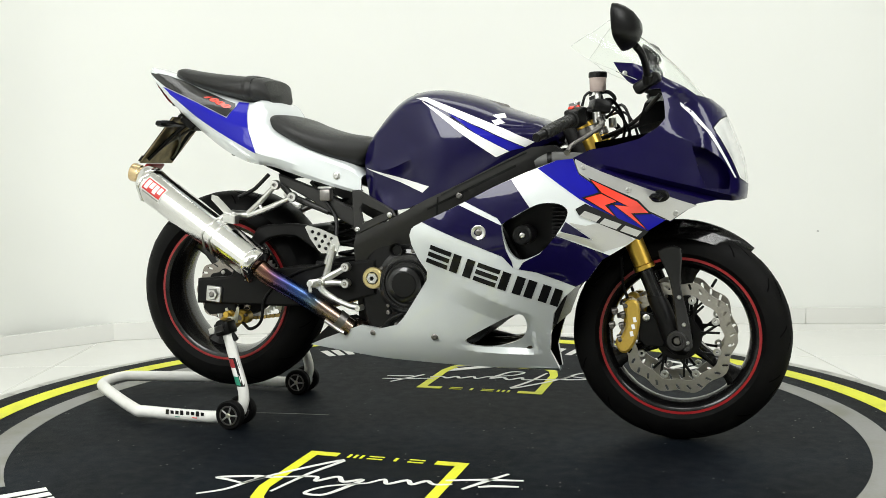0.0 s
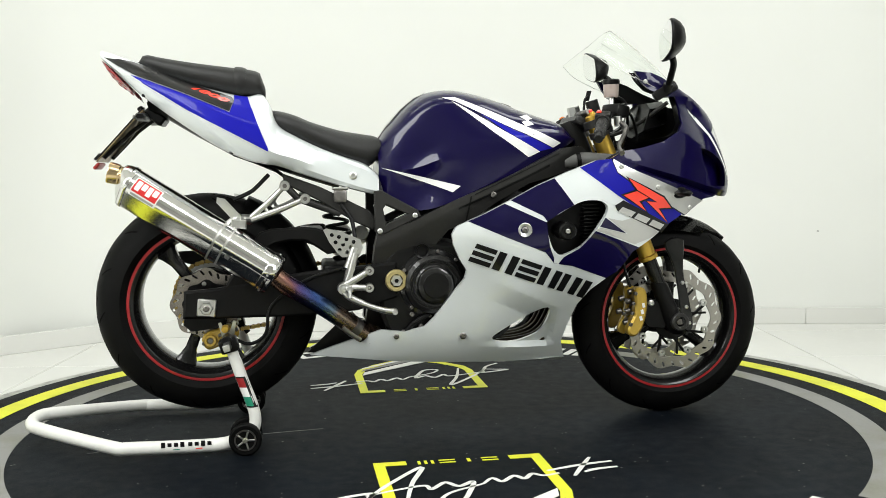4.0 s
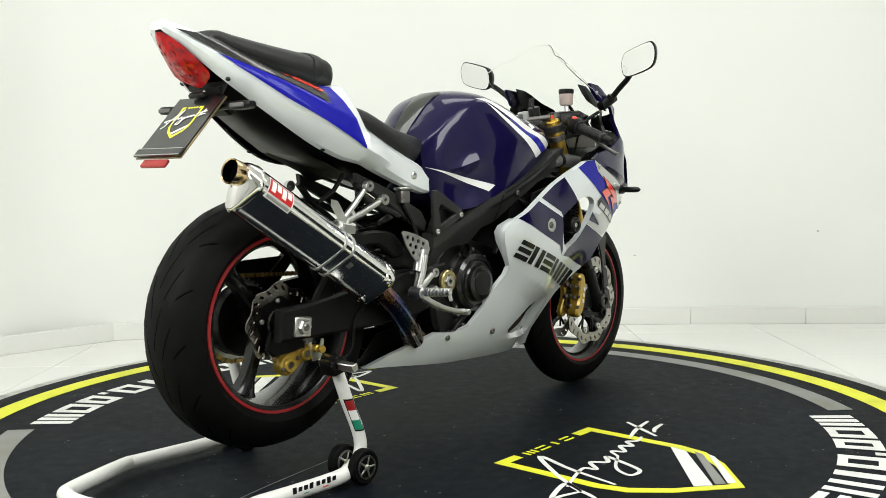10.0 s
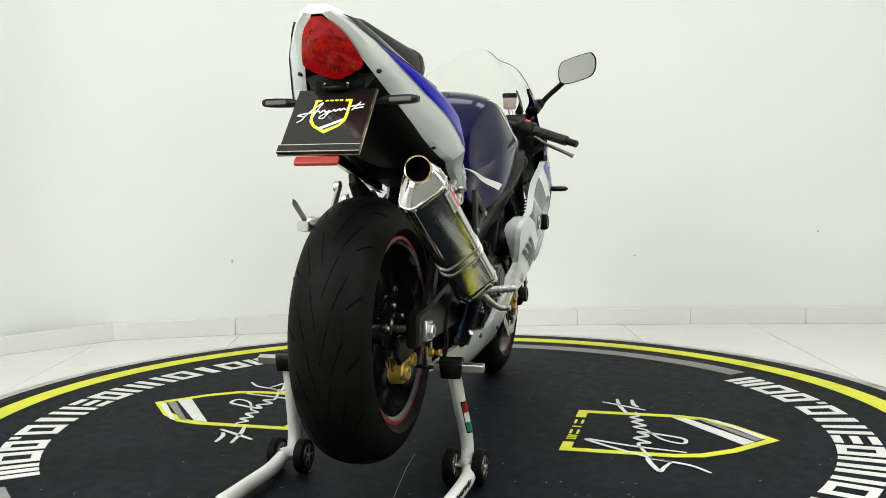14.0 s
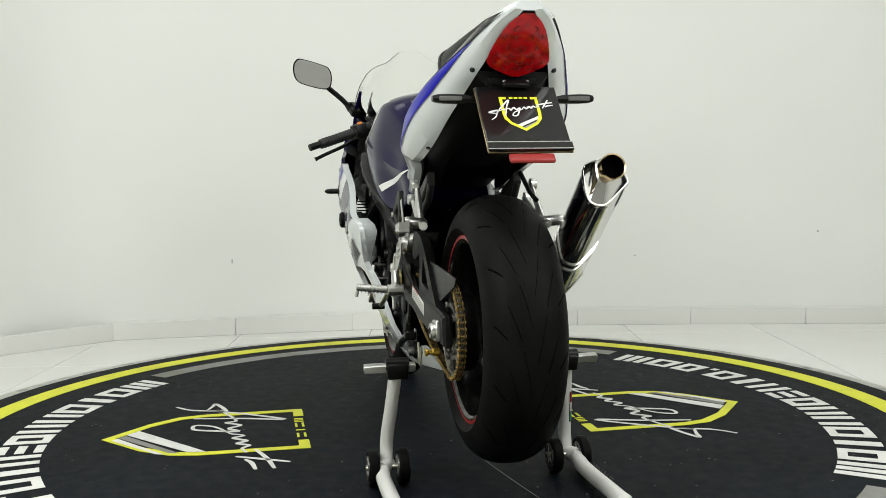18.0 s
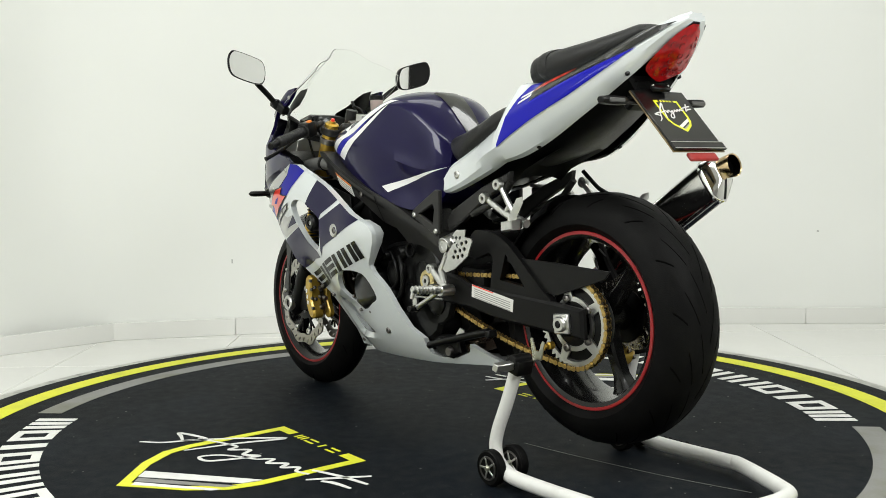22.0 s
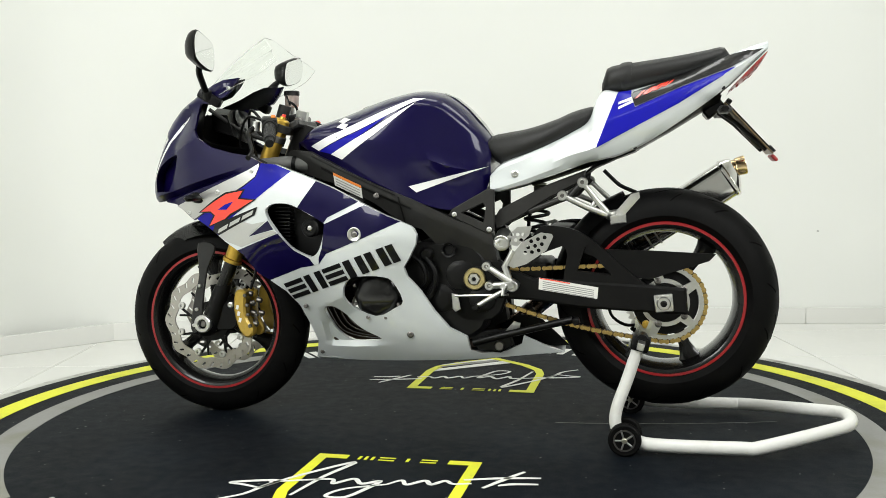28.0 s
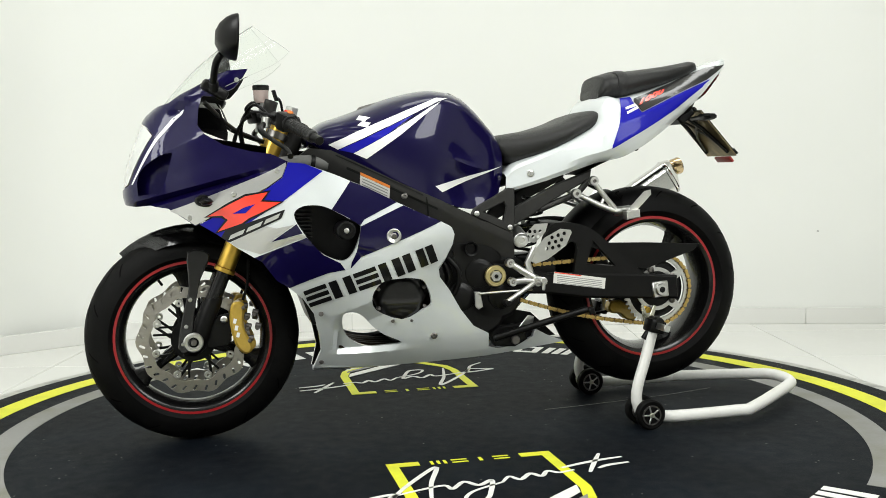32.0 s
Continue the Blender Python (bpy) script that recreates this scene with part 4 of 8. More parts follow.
def build_chain():
    pts = [Vector(p) for p in chain_path()]
    pts.append(pts[0])
    sag = []
    for a, b in zip(pts, pts[1:]):
        n = max(1, int((b - a).length / 0.004))
        for i in range(n):
            t = i / n
            q = a + (b - a) * t
            if n > 40 and (a.y + b.y) / 2 < 0.40:
                q.y -= 0.016 * math.sin(math.pi * t)
            sag.append(q)
    length = [0.0]
    for a, b in zip(sag, sag[1:] + sag[:1]):
        length.append(length[-1] + (b - a).length)
    total = length[-1]
    count = int(total / 0.0159)
    pitch = total / count

    def at(u):
        u %= total
        i = min(max(int(np.searchsorted(length, u)) - 1, 0), len(sag) - 1)
        a, b = sag[i], sag[(i + 1) % len(sag)]
        t = (u - length[i]) / max(length[i + 1] - length[i], 1e-9)
        return a + (b - a) * t

    def link_mesh(wide):
        bm = bmesh.new()
        h = 0.0068
        out = [(-pitch / 2 + h * math.cos(radians(a)), h * math.sin(radians(a))) for a in (110, 150, 180, 210, 250)] + [(0, -h * 0.62)] + [(pitch / 2 + h * math.cos(radians(a)), h * math.sin(radians(a))) for a in (-70, -30, 0, 30, 70)] + [(0, h * 0.62)]
        for s in (-1, 1):
            y = s * wide
            vs = [[bm.verts.new((p[0], y + d, p[1])) for p in out] for d in (-0.0009, 0.0009)]
            bm.faces.new(vs[0])
            bm.faces.new(vs[1][::-1])
            for k in range(len(out)):
                j = (k + 1) % len(out)
                bm.faces.new((vs[0][k], vs[0][j], vs[1][j], vs[1][k]))
        for e in (-1, 1):
            add_rod(bm, (e * pitch / 2, -wide - 0.003, 0), (e * pitch / 2, wide + 0.003, 0), 0.0036, 8, 0.0005)
        bmesh.ops.recalc_face_normals(bm, faces=bm.faces)
        me = bpy.data.meshes.new("link")
        bm.to_mesh(me)
        bm.free()
        me.materials.append(M_CHAIN if wide > 0.007 else M_CHAINDARK)
        return me

    chain = part("chain", tube([(sag[i].x, CH_Y, sag[i].y) for i in range(0, len(sag), 3)], 0.0016, 6, True), M_DARKSTEEL, B, "gold-coloured roller chain")
    meshes = link_mesh(0.0075), link_mesh(0.0055)
    for i in range(count):
        a, b = at(i * pitch), at((i + 1) * pitch)
        d = b - a
        c = (a + b) / 2
        share("link", meshes[i % 2], chain, Matrix.Translation((c.x, CH_Y, c.y)) @ Matrix.Rotation(-math.atan2(d.y, d.x), 4, "Y"))


build_chain()

# -- front fork --
FT, FB = Vector((0.464, 0, 0.924)), Vector((0.722, 0, 0.300))
FDIR = (FB - FT).normalized()


def fork_at(t, y):
    p = FT + (FB - FT) * t
    return Vector((p.x, y, p.z))


for s in (-1, 1):
    y = s * 0.098
    part("fork_tube", rod(fork_at(0.0, y), fork_at(0.665, y), 0.0265, 24), M_GOLD, B, "gold anodised fork tube")
    part("fork_slider_collar", rod(fork_at(0.665, y), fork_at(0.685, y), 0.030, 24), M_GOLD, B)
    part("fork_slider", rod(fork_at(0.685, y), fork_at(0.83, y), 0.0215, 24), M_RIMBLACK, B, "dark coated fork slider")
    part("fork_leg", loft([[fork_at(t, y) + Vector((c * r * math.cos(radians(a)), r * 0.85 * math.sin(radians(a)), 0)) for a in range(0, 360, 24) for c in (1,)] for t, r in ((0.80, 0.026), (0.83, 0.029), (0.90, 0.029), (0.97, 0.033), (1.03, 0.034), (1.06, 0.020))]), M_PLASTIC, B, "black fork bottom casting")
    part("fork_cap", lathe([(0, 0.022), (0.010, 0.022), (0.011, 0.015), (0.020, 0.014), (0.024, 0.010), (0.025, -0.004)], 18, Matrix.Translation(fork_at(0, y)) @ (-FDIR).to_track_quat("Z", "Y").to_matrix().to_4x4()), M_GOLD, B)
    part("fork_adjuster", lathe([(0, 0.030), (0.0055, 0.030), (0.0065, 0.027), (0.0065, 0.020)], 12, Matrix.Translation(fork_at(0, y)) @ (-FDIR).to_track_quat("Z", "Y").to_matrix().to_4x4()), M_RED, B, "red adjuster knob")
    # fork guard in black plastic, ahead of the slider
    guard = [(0.678, 0.550), (0.738, 0.558), (0.738, 0.46), (0.756, 0.385), (0.772, 0.290), (0.748, 0.276), (0.732, 0.32), (0.722, 0.40), (0.706, 0.48)]
    part("fork_guard", plate(smooth_loop(guard, 3), y + s * 0.026, y + s * 0.034, bevel=0.003), M_CARBON, B, "gloss black fork guard")
    for x, z in ((0.735, 0.425), (0.748, 0.350), (0.758, 0.300)):
        bolt((x, y + s * 0.036, z), s, 0.006)
    # caliper with pads and bolts
    body = [(0.585, 0.410), (0.615, 0.418), (0.632, 0.400), (0.636, 0.350), (0.620, 0.290), (0.592, 0.258), (0.565, 0.262), (0.560, 0.285), (0.585, 0.330), (0.588, 0.370)]
    body = [(0.600 + (x - 0.600) * 0.80, 0.338 + (z - 0.338) * 0.93) for x, z in body]
    cal = part("brake_caliper", plate(smooth_loop(body, 3), s * 0.080, s * 0.122, bevel=0.006), M_CALIPER, B, "gold-painted brake caliper")
    part("caliper_inner", plate(smooth_loop(moved(body, -0.012, 0), 3), s * 0.045, s * 0.066, bevel=0.004), M_CALIPER, cal)
    part("caliper_bracket", plate([(0.625, 0.38), (0.665, 0.37), (0.705, 0.31), (0.690, 0.28), (0.640, 0.285), (0.625, 0.30)], s * 0.092, s * 0.106, bevel=0.003), M_PLASTIC, B, "black caliper bracket")
    for x, z in ((0.575, 0.30), (0.580, 0.335), (0.583, 0.365), (0.590, 0.395), (0.553, 0.335), (0.560, 0.375)):
        part("caliper_pipe", rod((x - 0.012, s * 0.088, z), (x + 0.004, s * 0.088, z + 0.004), 0.0085, 10), M_DARKSTEEL, cal)
        bolt((x, s * 0.122, z), s, 0.006, cal, M_DARKSTEEL, "caliper_bolt")
    bolt((0.645, s * 0.108, 0.362), s, 0.010, cal, M_STEEL, "caliper_bolt")
    part("brake_line", tube(curve([(0.590, s * 0.075, 0.41), (0.575, s * 0.07, 0.46), (0.570, s * 0.06, 0.53), (0.555, s * 0.055, 0.62), (0.53, s * 0.05, 0.72)], 5), 0.0045, 8), M_PLASTIC, B)
    for k in range(3):
        part("caliper_bar", box(pose(0.607 + 0.004 * k, s * 0.1232, 0.318 + k * 0.020, 0, -14, 0), (0.009, 0.001, 0.014), 0.0003), M_WHITEDECAL, cal)

for t in (0.0, 0.25):
    c = fork_at(t + 0.017, 0) + Vector((-0.02, 0, 0))
    yoke = part("fork_yoke", box(Matrix.Translation(c) @ Matrix.Rotation(radians(22), 4, "Y"), (0.075, 0.17, 0.024), 0.006), M_FRAME, B, "black cast fork yoke")
    for s in (-1, 1):
        part("yoke_ring", rod(fork_at(t, s * 0.098), fork_at(t + 0.035, s * 0.098), 0.036, 20), M_FRAME, yoke)
part("steering_head", rod(fork_at(0.0, 0) + Vector((-0.05, 0, 0)), fork_at(0.30, 0) + Vector((-0.05, 0, 0)), 0.034, 20), M_FRAME, B)
part("stem_nut", rod(fork_at(-0.02, 0) + Vector((-0.03, 0, 0.03)), fork_at(0.02, 0) + Vector((-0.03, 0, 0.01)), 0.020, 6), M_STEEL, B)

# front mudguard: a curved shell over the tyre
rings = []
for i in range(17):
    a = radians(51 + i * 6.2)
    r = 0.318 + 0.010 * math.sin(math.pi * i / 16) 
    wd = 0.074 - 0.069 * max(0, (6 - i) / 6) ** 1.5
    row = []
    for j in range(9):
        u = -1 + j / 4
        rr = r - 0.050 * abs(u) ** 3.0
        row.append((FRONT.x + rr * math.cos(a), u * wd, FRONT.z + rr * math.sin(a)))
    rings.append(row)
mud = loft(rings, closed=False, cap=False)
bmesh.ops.solidify(mud, geom=mud.faces[:], thickness=0.003)
mudguard = part("front_mudguard", mud, M_GLOSS, B, "gloss black front mudguard")

# -- fairing surface: half widths in cross sections along the machine --
SECTIONS = [(-0.42, [(0.20, 0.045), (0.24, 0.060), (0.30, 0.070)]),
            (-0.15, [(0.20, 0.100), (0.24, 0.130), (0.30, 0.156), (0.38, 0.172)]),
            (0.05, [(0.19, 0.095), (0.24, 0.135), (0.295, 0.165), (0.45, 0.214), (0.55, 0.253), (0.62, 0.268), (0.70, 0.250)]),
            (0.22, [(0.18, 0.070), (0.24, 0.122), (0.30, 0.166), (0.45, 0.232), (0.58, 0.266), (0.68, 0.262), (0.76, 0.246)]),
            (0.40, [(0.18, 0.030), (0.25, 0.075), (0.33, 0.125), (0.45, 0.200), (0.55, 0.245), (0.68, 0.270), (0.80, 0.256)]),
            (0.55, [(0.48, 0.218), (0.60, 0.240), (0.72, 0.256), (0.80, 0.250), (0.90, 0.225), (1.05, 0.183)]),
            (0.70, [(0.60, 0.188), (0.66, 0.206), (0.74, 0.222), (0.82, 0.218), (0.90, 0.200), (1.00, 0.172)]),
            (0.80, [(0.66, 0.158), (0.74, 0.168), (0.82, 0.158), (0.90, 0.130), (0.97, 0.060)])]
NOSE = [(0.66, 0.890), (0.69, 0.907), (0.72, 0.913), (0.77, 0.907), (0.84, 0.886), (0.93, 0.849), (0.965, 0.812), (1.01, 0.745), (1.08, 0.66)]


def ease(t):
    t = min(max(t, 0.0), 1.0)
    return t * t * (3 - 2 * t)


def fairing_depth(x, z):
    nose = steps(NOSE, z)
    back = min(0.79, nose - 0.09)
    xx = min(x, back) if z > 0.62 else x
    y = steps([(s[0], steps(s[1], z)) for s in SECTIONS], xx)
    if x > back and z > 0.62:
        t = min((x - back) / (nose - back), 0.9995)
        y *= (1 - t ** 2.2) ** (1 / 2.2)
    # scoop that leads into the lower opening
    if 0.06 < x < 0.36 and 0.24 < z < 0.50:
        below = (SCOOP_TOP[1] + SCOOP_TOP[2] * (x - SCOOP_TOP[0])) - z
        above = z - (SCOOP_LOW[1] + SCOOP_LOW[2] * (x - SCOOP_LOW[0]))
        y -= 0.024 * min(max(below / 0.060, 0.0), 1.0) * min(max(above / 0.018, 0.0), 1.0) * ease((x - 0.08) / 0.17) * ease((0.340 - x) / 0.024)
    # nose: a ledge runs back from the intake, a crease runs up to the mirror
    if x > 0.47 and z > 0.66:
        ledge, low, flange = (z0 + slope * (x - x0) for x0, z0, slope in (LEDGE, LEDGE_LOW, FLANGE))
        deep = 0.026 * ease((x - 0.49) / 0.16) * ease((0.90 - x) / 0.05)
        if flange < z < ledge:
            y -= deep * ((ledge - z) / (ledge - low) if z > low else (z - flange) / (low - flange))
        zc = CREASE[1] + CREASE[2] * (x - CREASE[0])
        y += 0.012 * ease((x - 0.60) / 0.07) * ease((0.80 - x) / 0.03) * max(0.0, 1 - abs(z - zc) / (0.070 if z < zc else 0.055))
    return max(y, 0.004)


SCOOP_TOP, SCOOP_LOW = (0.102, 0.470, -0.45), (0.05, 0.262, -0.09)
# straight creases of the nose: a point and a slope
LEDGE, LEDGE_LOW, FLANGE, CREASE = (0.47, 0.806, -0.262), (0.47, 0.796, -0.280), (0.47, 0.790, -0.297), (0.733, 0.859, -0.46)
SEAM = [(0.470, 0.792), (0.482, 0.762), (0.520, 0.735), (0.600, 0.692), (0.702, 0.638)]
AIR_HOLE = smooth_loop([(0.272, 0.626), (0.310, 0.650), (0.359, 0.677), (0.391, 0.686), (0.430, 0.684), (0.452, 0.668), (0.449, 0.645), (0.430, 0.614), (0.406, 0.580), (0.375, 0.551), (0.328, 0.531), (0.304, 0.538), (0.286, 0.566)], 3)
UPPER = [(0.046, 0.634), (0.090, 0.652), (0.170, 0.690), (0.249, 0.730), (0.336, 0.767), (0.422, 0.799), (0.466, 0.803)] + SEAM + \
        [(0.660, 0.612), (0.604, 0.572), (0.540, 0.533), (0.500, 0.478), (0.466, 0.456), (0.360, 0.496), (0.300, 0.507), (0.272, 0.540), (0.150, 0.589)]
LOWER = [(0.150, 0.5885), (0.272, 0.5395), (0.300, 0.5065), (0.360, 0.4955), (0.466, 0.4555), (0.427, 0.421), (0.395, 0.373), (0.376, 0.300), (0.368, 0.251), (0.388, 0.192), (0.300, 0.194), (0.206, 0.198), (0.04, 0.206), (-0.126, 0.216),
         (-0.291, 0.230), (-0.394, 0.237), (-0.331, 0.264), (-0.190, 0.318), (-0.124, 0.312), (-0.066, 0.327), (-0.041, 0.352), (0.018, 0.434), (0.043, 0.467), (0.048, 0.492), (0.027, 0.525), (0.008, 0.567), (0.003, 0.596), (0.012, 0.615), (0.020, 0.6215), (0.046, 0.6335)]
LOW_HOLE = smooth_loop([(0.136, 0.283), (0.160, 0.303), (0.254, 0.355), (0.292, 0.369), (0.310, 0.363), (0.312, 0.330), (0.295, 0.293), (0.254, 0.274), (0.205, 0.265), (0.155, 0.270)], 3)
NOSE_PANEL = [(0.466, 0.805), (0.510, 0.826), (0.564, 0.834), (0.635, 0.852), (0.682, 0.881), (0.700, 0.905), (0.696, 0.950), (0.686, 0.985), (0.659, 0.983), (0.603, 1.004), (0.580, 1.029), (0.562, 1.059), (0.614, 1.054), (0.650, 1.040), (0.700, 1.012), (0.745, 0.990),
              (0.775, 0.968), (0.812, 0.960), (0.846, 0.932), (0.853, 0.916), (0.836, 0.905), (0.818, 0.880), (0.831, 0.861), (0.852, 0.825), (0.871, 0.787), (0.888, 0.745), (0.911, 0.730), (0.908, 0.690), (0.870, 0.686), (0.833, 0.690), (0.783, 0.681), (0.748, 0.658), (0.714, 0.634)] + [(p[0] + 0.001, p[1] + 0.003) for p in SEAM[::-1][1:]]
INTAKE = [(0.768, 0.832), (0.785, 0.831), (0.803, 0.825), (0.822, 0.813), (0.840, 0.799), (0.858, 0.778), (0.865, 0.750), (0.862, 0.717), (0.833, 0.720), (0.808, 0.719), (0.797, 0.740), (0.788, 0.760), (0.780, 0.785), (0.772, 0.812)]
LENS = [(0.821, 0.880), (0.834, 0.861), (0.855, 0.825), (0.874, 0.787), (0.891, 0.747), (0.911, 0.733), (0.906, 0.780), (0.897, 0.815), (0.884, 0.850), (0.868, 0.892), (0.855, 0.913), (0.838, 0.903)]
SILVER_BAND = [(0.472, 0.803), (0.500, 0.787), (0.542, 0.768), (0.640, 0.729), (0.735, 0.692), (0.781, 0.676), (0.748, 0.660), (0.714, 0.636)] + [(p[0] + 0.001, p[1] + 0.003) for p in SEAM[::-1][1:]]
LOW_HOLE_L = smooth_loop([(0.312, 0.368), (0.309, 0.326), (0.288, 0.289), (0.240, 0.265), (0.187, 0.268), (0.140, 0.277), (0.192, 0.302), (0.228, 0.330), (0.257, 0.362), (0.285, 0.376)], 3)
ENGINE_HOLE = smooth_loop([(0.236, 0.424), (0.210, 0.465), (0.160, 0.474), (0.115, 0.472), (0.084, 0.458), (0.060, 0.398), (0.085, 0.377), (0.145, 0.350), (0.220, 0.380)], 3)

for s in (-1, 1):
    upper = part("upper_side_fairing", shell(UPPER, fairing_depth, s, [AIR_HOLE], rim=0.02), M_WHITE, B, "pearl white side fairing with blue bands", sharp=50)
    holes = [LOW_HOLE_L, ENGINE_HOLE] if s > 0 else [LOW_HOLE]
    low = LOWER
    if s > 0:
        low = LOWER[:14] + [(-0.291, 0.230), (-0.394, 0.237), (-0.331, 0.264), (-0.282, 0.290), (-0.276, 0.266), (-0.228, 0.244), (-0.160, 0.238), (-0.127, 0.248), (-0.122, 0.291), (-0.108, 0.299), (-0.072, 0.318), (-0.030, 0.370), (0.008, 0.432), (0.040, 0.472), (0.047, 0.500), (0.027, 0.530), (0.008, 0.567)] + LOWER[-4:]
    lower = part("lower_fairing", shell(low, fairing_depth, s, holes, rim=0.016, cell=0.014, cuts=(SCOOP_TOP, (0.102, 0.410, -0.45), SCOOP_LOW, (0.05, 0.280, -0.09))), M_WHITE, B, "pearl white lower fairing", sharp=40)
    # the rear edge turns in towards the frame
    turn_in = [(0.018, 0.434, 0.006), (0.043, 0.467, 0.012), (0.048, 0.492, 0.018), (0.027, 0.527, 0.030), (0.008, 0.567, 0.046), (0.003, 0.596, 0.056), (0.012, 0.615, 0.056), (0.046, 0.634, 0.050)]
    part("fairing_return", loft([[(x - 0.0005, s * (fairing_depth(x, z) + 0.0005), z), (x + w * 0.10, s * (fairing_depth(x, z) - w * 0.5), z - w * 0.02), (x + w * 0.35, s * (fairing_depth(x, z) - w), z - w * 0.05)] for x, z, w in turn_in], closed=False, cap=False), M_WHITE, lower, sharp=60)
    nose = part("nose_fairing", shell(NOSE_PANEL, fairing_depth, s, [INTAKE], cell=0.012, cuts=(LEDGE, LEDGE_LOW, FLANGE, CREASE)), M_NAVY, B, "glossy navy nose fairing", sharp=32)
    lens = part("headlight", shell(LENS, fairing_depth, s, (), cell=0.010, rim=0.004, lift=-0.002), M_LENS, B, "clear headlight lens", sharp=60)
    decal("silver_band", SILVER_BAND, fairing_depth, s, M_SILVER, nose, "silver band", cell=0.008, lift=0.0014)

    # White stripe beside the lens; its colour also stands in for a softbox reflection.
    decal("nose_stripe", [(0.734, 0.950), (0.768, 0.924), (0.800, 0.886), (0.814, 0.870), (0.834, 0.838), (0.856, 0.797), (0.880, 0.748), (0.876, 0.748), (0.849, 0.798), (0.826, 0.838), (0.804, 0.871), (0.788, 0.887), (0.760, 0.918), (0.738, 0.938)], fairing_depth, s, M_WHITEDECAL, nose, "white stripe with painted-on reflection", cell=0.006, lift=0.0014)
    # painted bands of the side fairing
    decal("navy_band", [(0.170, 0.690), (0.249, 0.730), (0.298, 0.750), (0.352, 0.674), (0.310, 0.652), (0.274, 0.629), (0.262, 0.645)], fairing_depth, s, M_NAVY, upper, lift=0.0012)
    decal("navy_band", [(0.046, 0.634), (0.090, 0.652), (0.152, 0.681), (0.272, 0.626), (0.277, 0.590), (0.284, 0.555), (0.297, 0.526), (0.300, 0.507), (0.272, 0.540), (0.150, 0.589)], fairing_depth, s, M_NAVY, upper, lift=0.0012)
    decal("navy_band", [(0.391, 0.564), (0.420, 0.598), (0.500, 0.568), (0.560, 0.545), (0.540, 0.533), (0.500, 0.478), (0.466, 0.456), (0.360, 0.496), (0.314, 0.504), (0.328, 0.524), (0.374, 0.548)], fairing_depth, s, M_NAVY, upper, lift=0.0012)
    decal("navy_band", [(0.447, 0.636), (0.432, 0.610), (0.515, 0.588)], fairing_depth, s, M_NAVY, upper, lift=0.0012)
    decal("blue_band", [(0.372, 0.779), (0.422, 0.799), (0.466, 0.803), (0.470, 0.792), (0.482, 0.762), (0.520, 0.735), (0.600, 0.692), (0.702, 0.638), (0.660, 0.612), (0.628, 0.589), (0.560, 0.650), (0.480, 0.700)], fairing_depth, s, M_BLUE, upper, "bright blue band", lift=0.0012)
    decal("silver_shade", [(0.500, 0.625), (0.560, 0.640), (0.622, 0.586), (0.604, 0.574), (0.545, 0.555), (0.500, 0.572), (0.420, 0.600), (0.434, 0.607), (0.520, 0.586), (0.455, 0.634)], fairing_depth, s, M_SILVER, upper, "silver fade", lift=0.001)

    # the model mark, as plain red and black shapes
    if s < 0:
        reds = [[(0.515, 0.747), (0.631, 0.689), (0.660, 0.659), (0.616, 0.658), (0.654, 0.614), (0.575, 0.680), (0.610, 0.676), (0.543, 0.713)],
                [(0.500, 0.699), (0.541, 0.710), (0.580, 0.690), (0.550, 0.680), (0.575, 0.651)]]
        strip = [(0.478, 0.669), (0.500, 0.681), (0.654, 0.608), (0.635, 0.589), (0.485, 0.656)]
    else:
        reds = [[(0.681, 0.660), (0.622, 0.693), (0.580, 0.714), (0.522, 0.724), (0.541, 0.699), (0.489, 0.696), (0.545, 0.667), (0.572, 0.655), (0.592, 0.640), (0.655, 0.618), (0.628, 0.650), (0.643, 0.662)]]
        strip = [(0.643, 0.603), (0.634, 0.618), (0.481, 0.673), (0.490, 0.654), (0.624, 0.592)]
    decal("mark_strip", grow(strip, 0.003), fairing_depth, s, M_BLACKDECAL, upper, lift=0.0018, cell=0.015)
    for red in reds:
        decal("mark_back", grow(red, 0.0055), fairing_depth, s, M_BLACKDECAL, upper, lift=0.0024, cell=0.015)
        decal("mark_red", red, fairing_depth, s, M_RED, upper, "red angular mark", lift=0.0036, cell=0.015)
    if s > 0:
        decal("mark_notch", [(0.614, 0.667), (0.586, 0.683), (0.556, 0.692), (0.582, 0.668)], fairing_depth, s, M_BLUE, upper, lift=0.0046, cell=0.015)
    a, b = Vector(strip[0]).lerp(Vector(strip[-1]), 0.5), Vector(strip[2]).lerp(Vector(strip[3]), 0.5)
    up = (Vector(strip[2]) - Vector(strip[3])) * 0.36
    for k in range(3):
        p, q = a.lerp(b, 0.06 + k * 0.315), a.lerp(b, 0.32 + k * 0.315)
        decal("mark_grey", [tuple(v) for v in (p - up, q - up, q + up, p + up)], fairing_depth, s, M_SILVER, upper, lift=0.0030, cell=0.015)

    # the maker's mark: groups of plain slanted bars
    a, b = Vector((0.060, 0.546)), Vector((0.424, 0.416))
    run = (b - a)
    marks = [("across", 1.0), ("uprights", 1.0), ("across", 1.0), ("uprights", 1.0), ("uprights", 1.0), ("one", 0.42)]
    if s > 0:
        marks = [("one", 0.42), ("uprights", 1.0), ("uprights", 1.0), ("across", 1.0), ("uprights", 1.0), ("across", 1.0)]
    tot, at = sum(w for _, w in marks), 0.0
    up = Vector((0.022, 0.050))
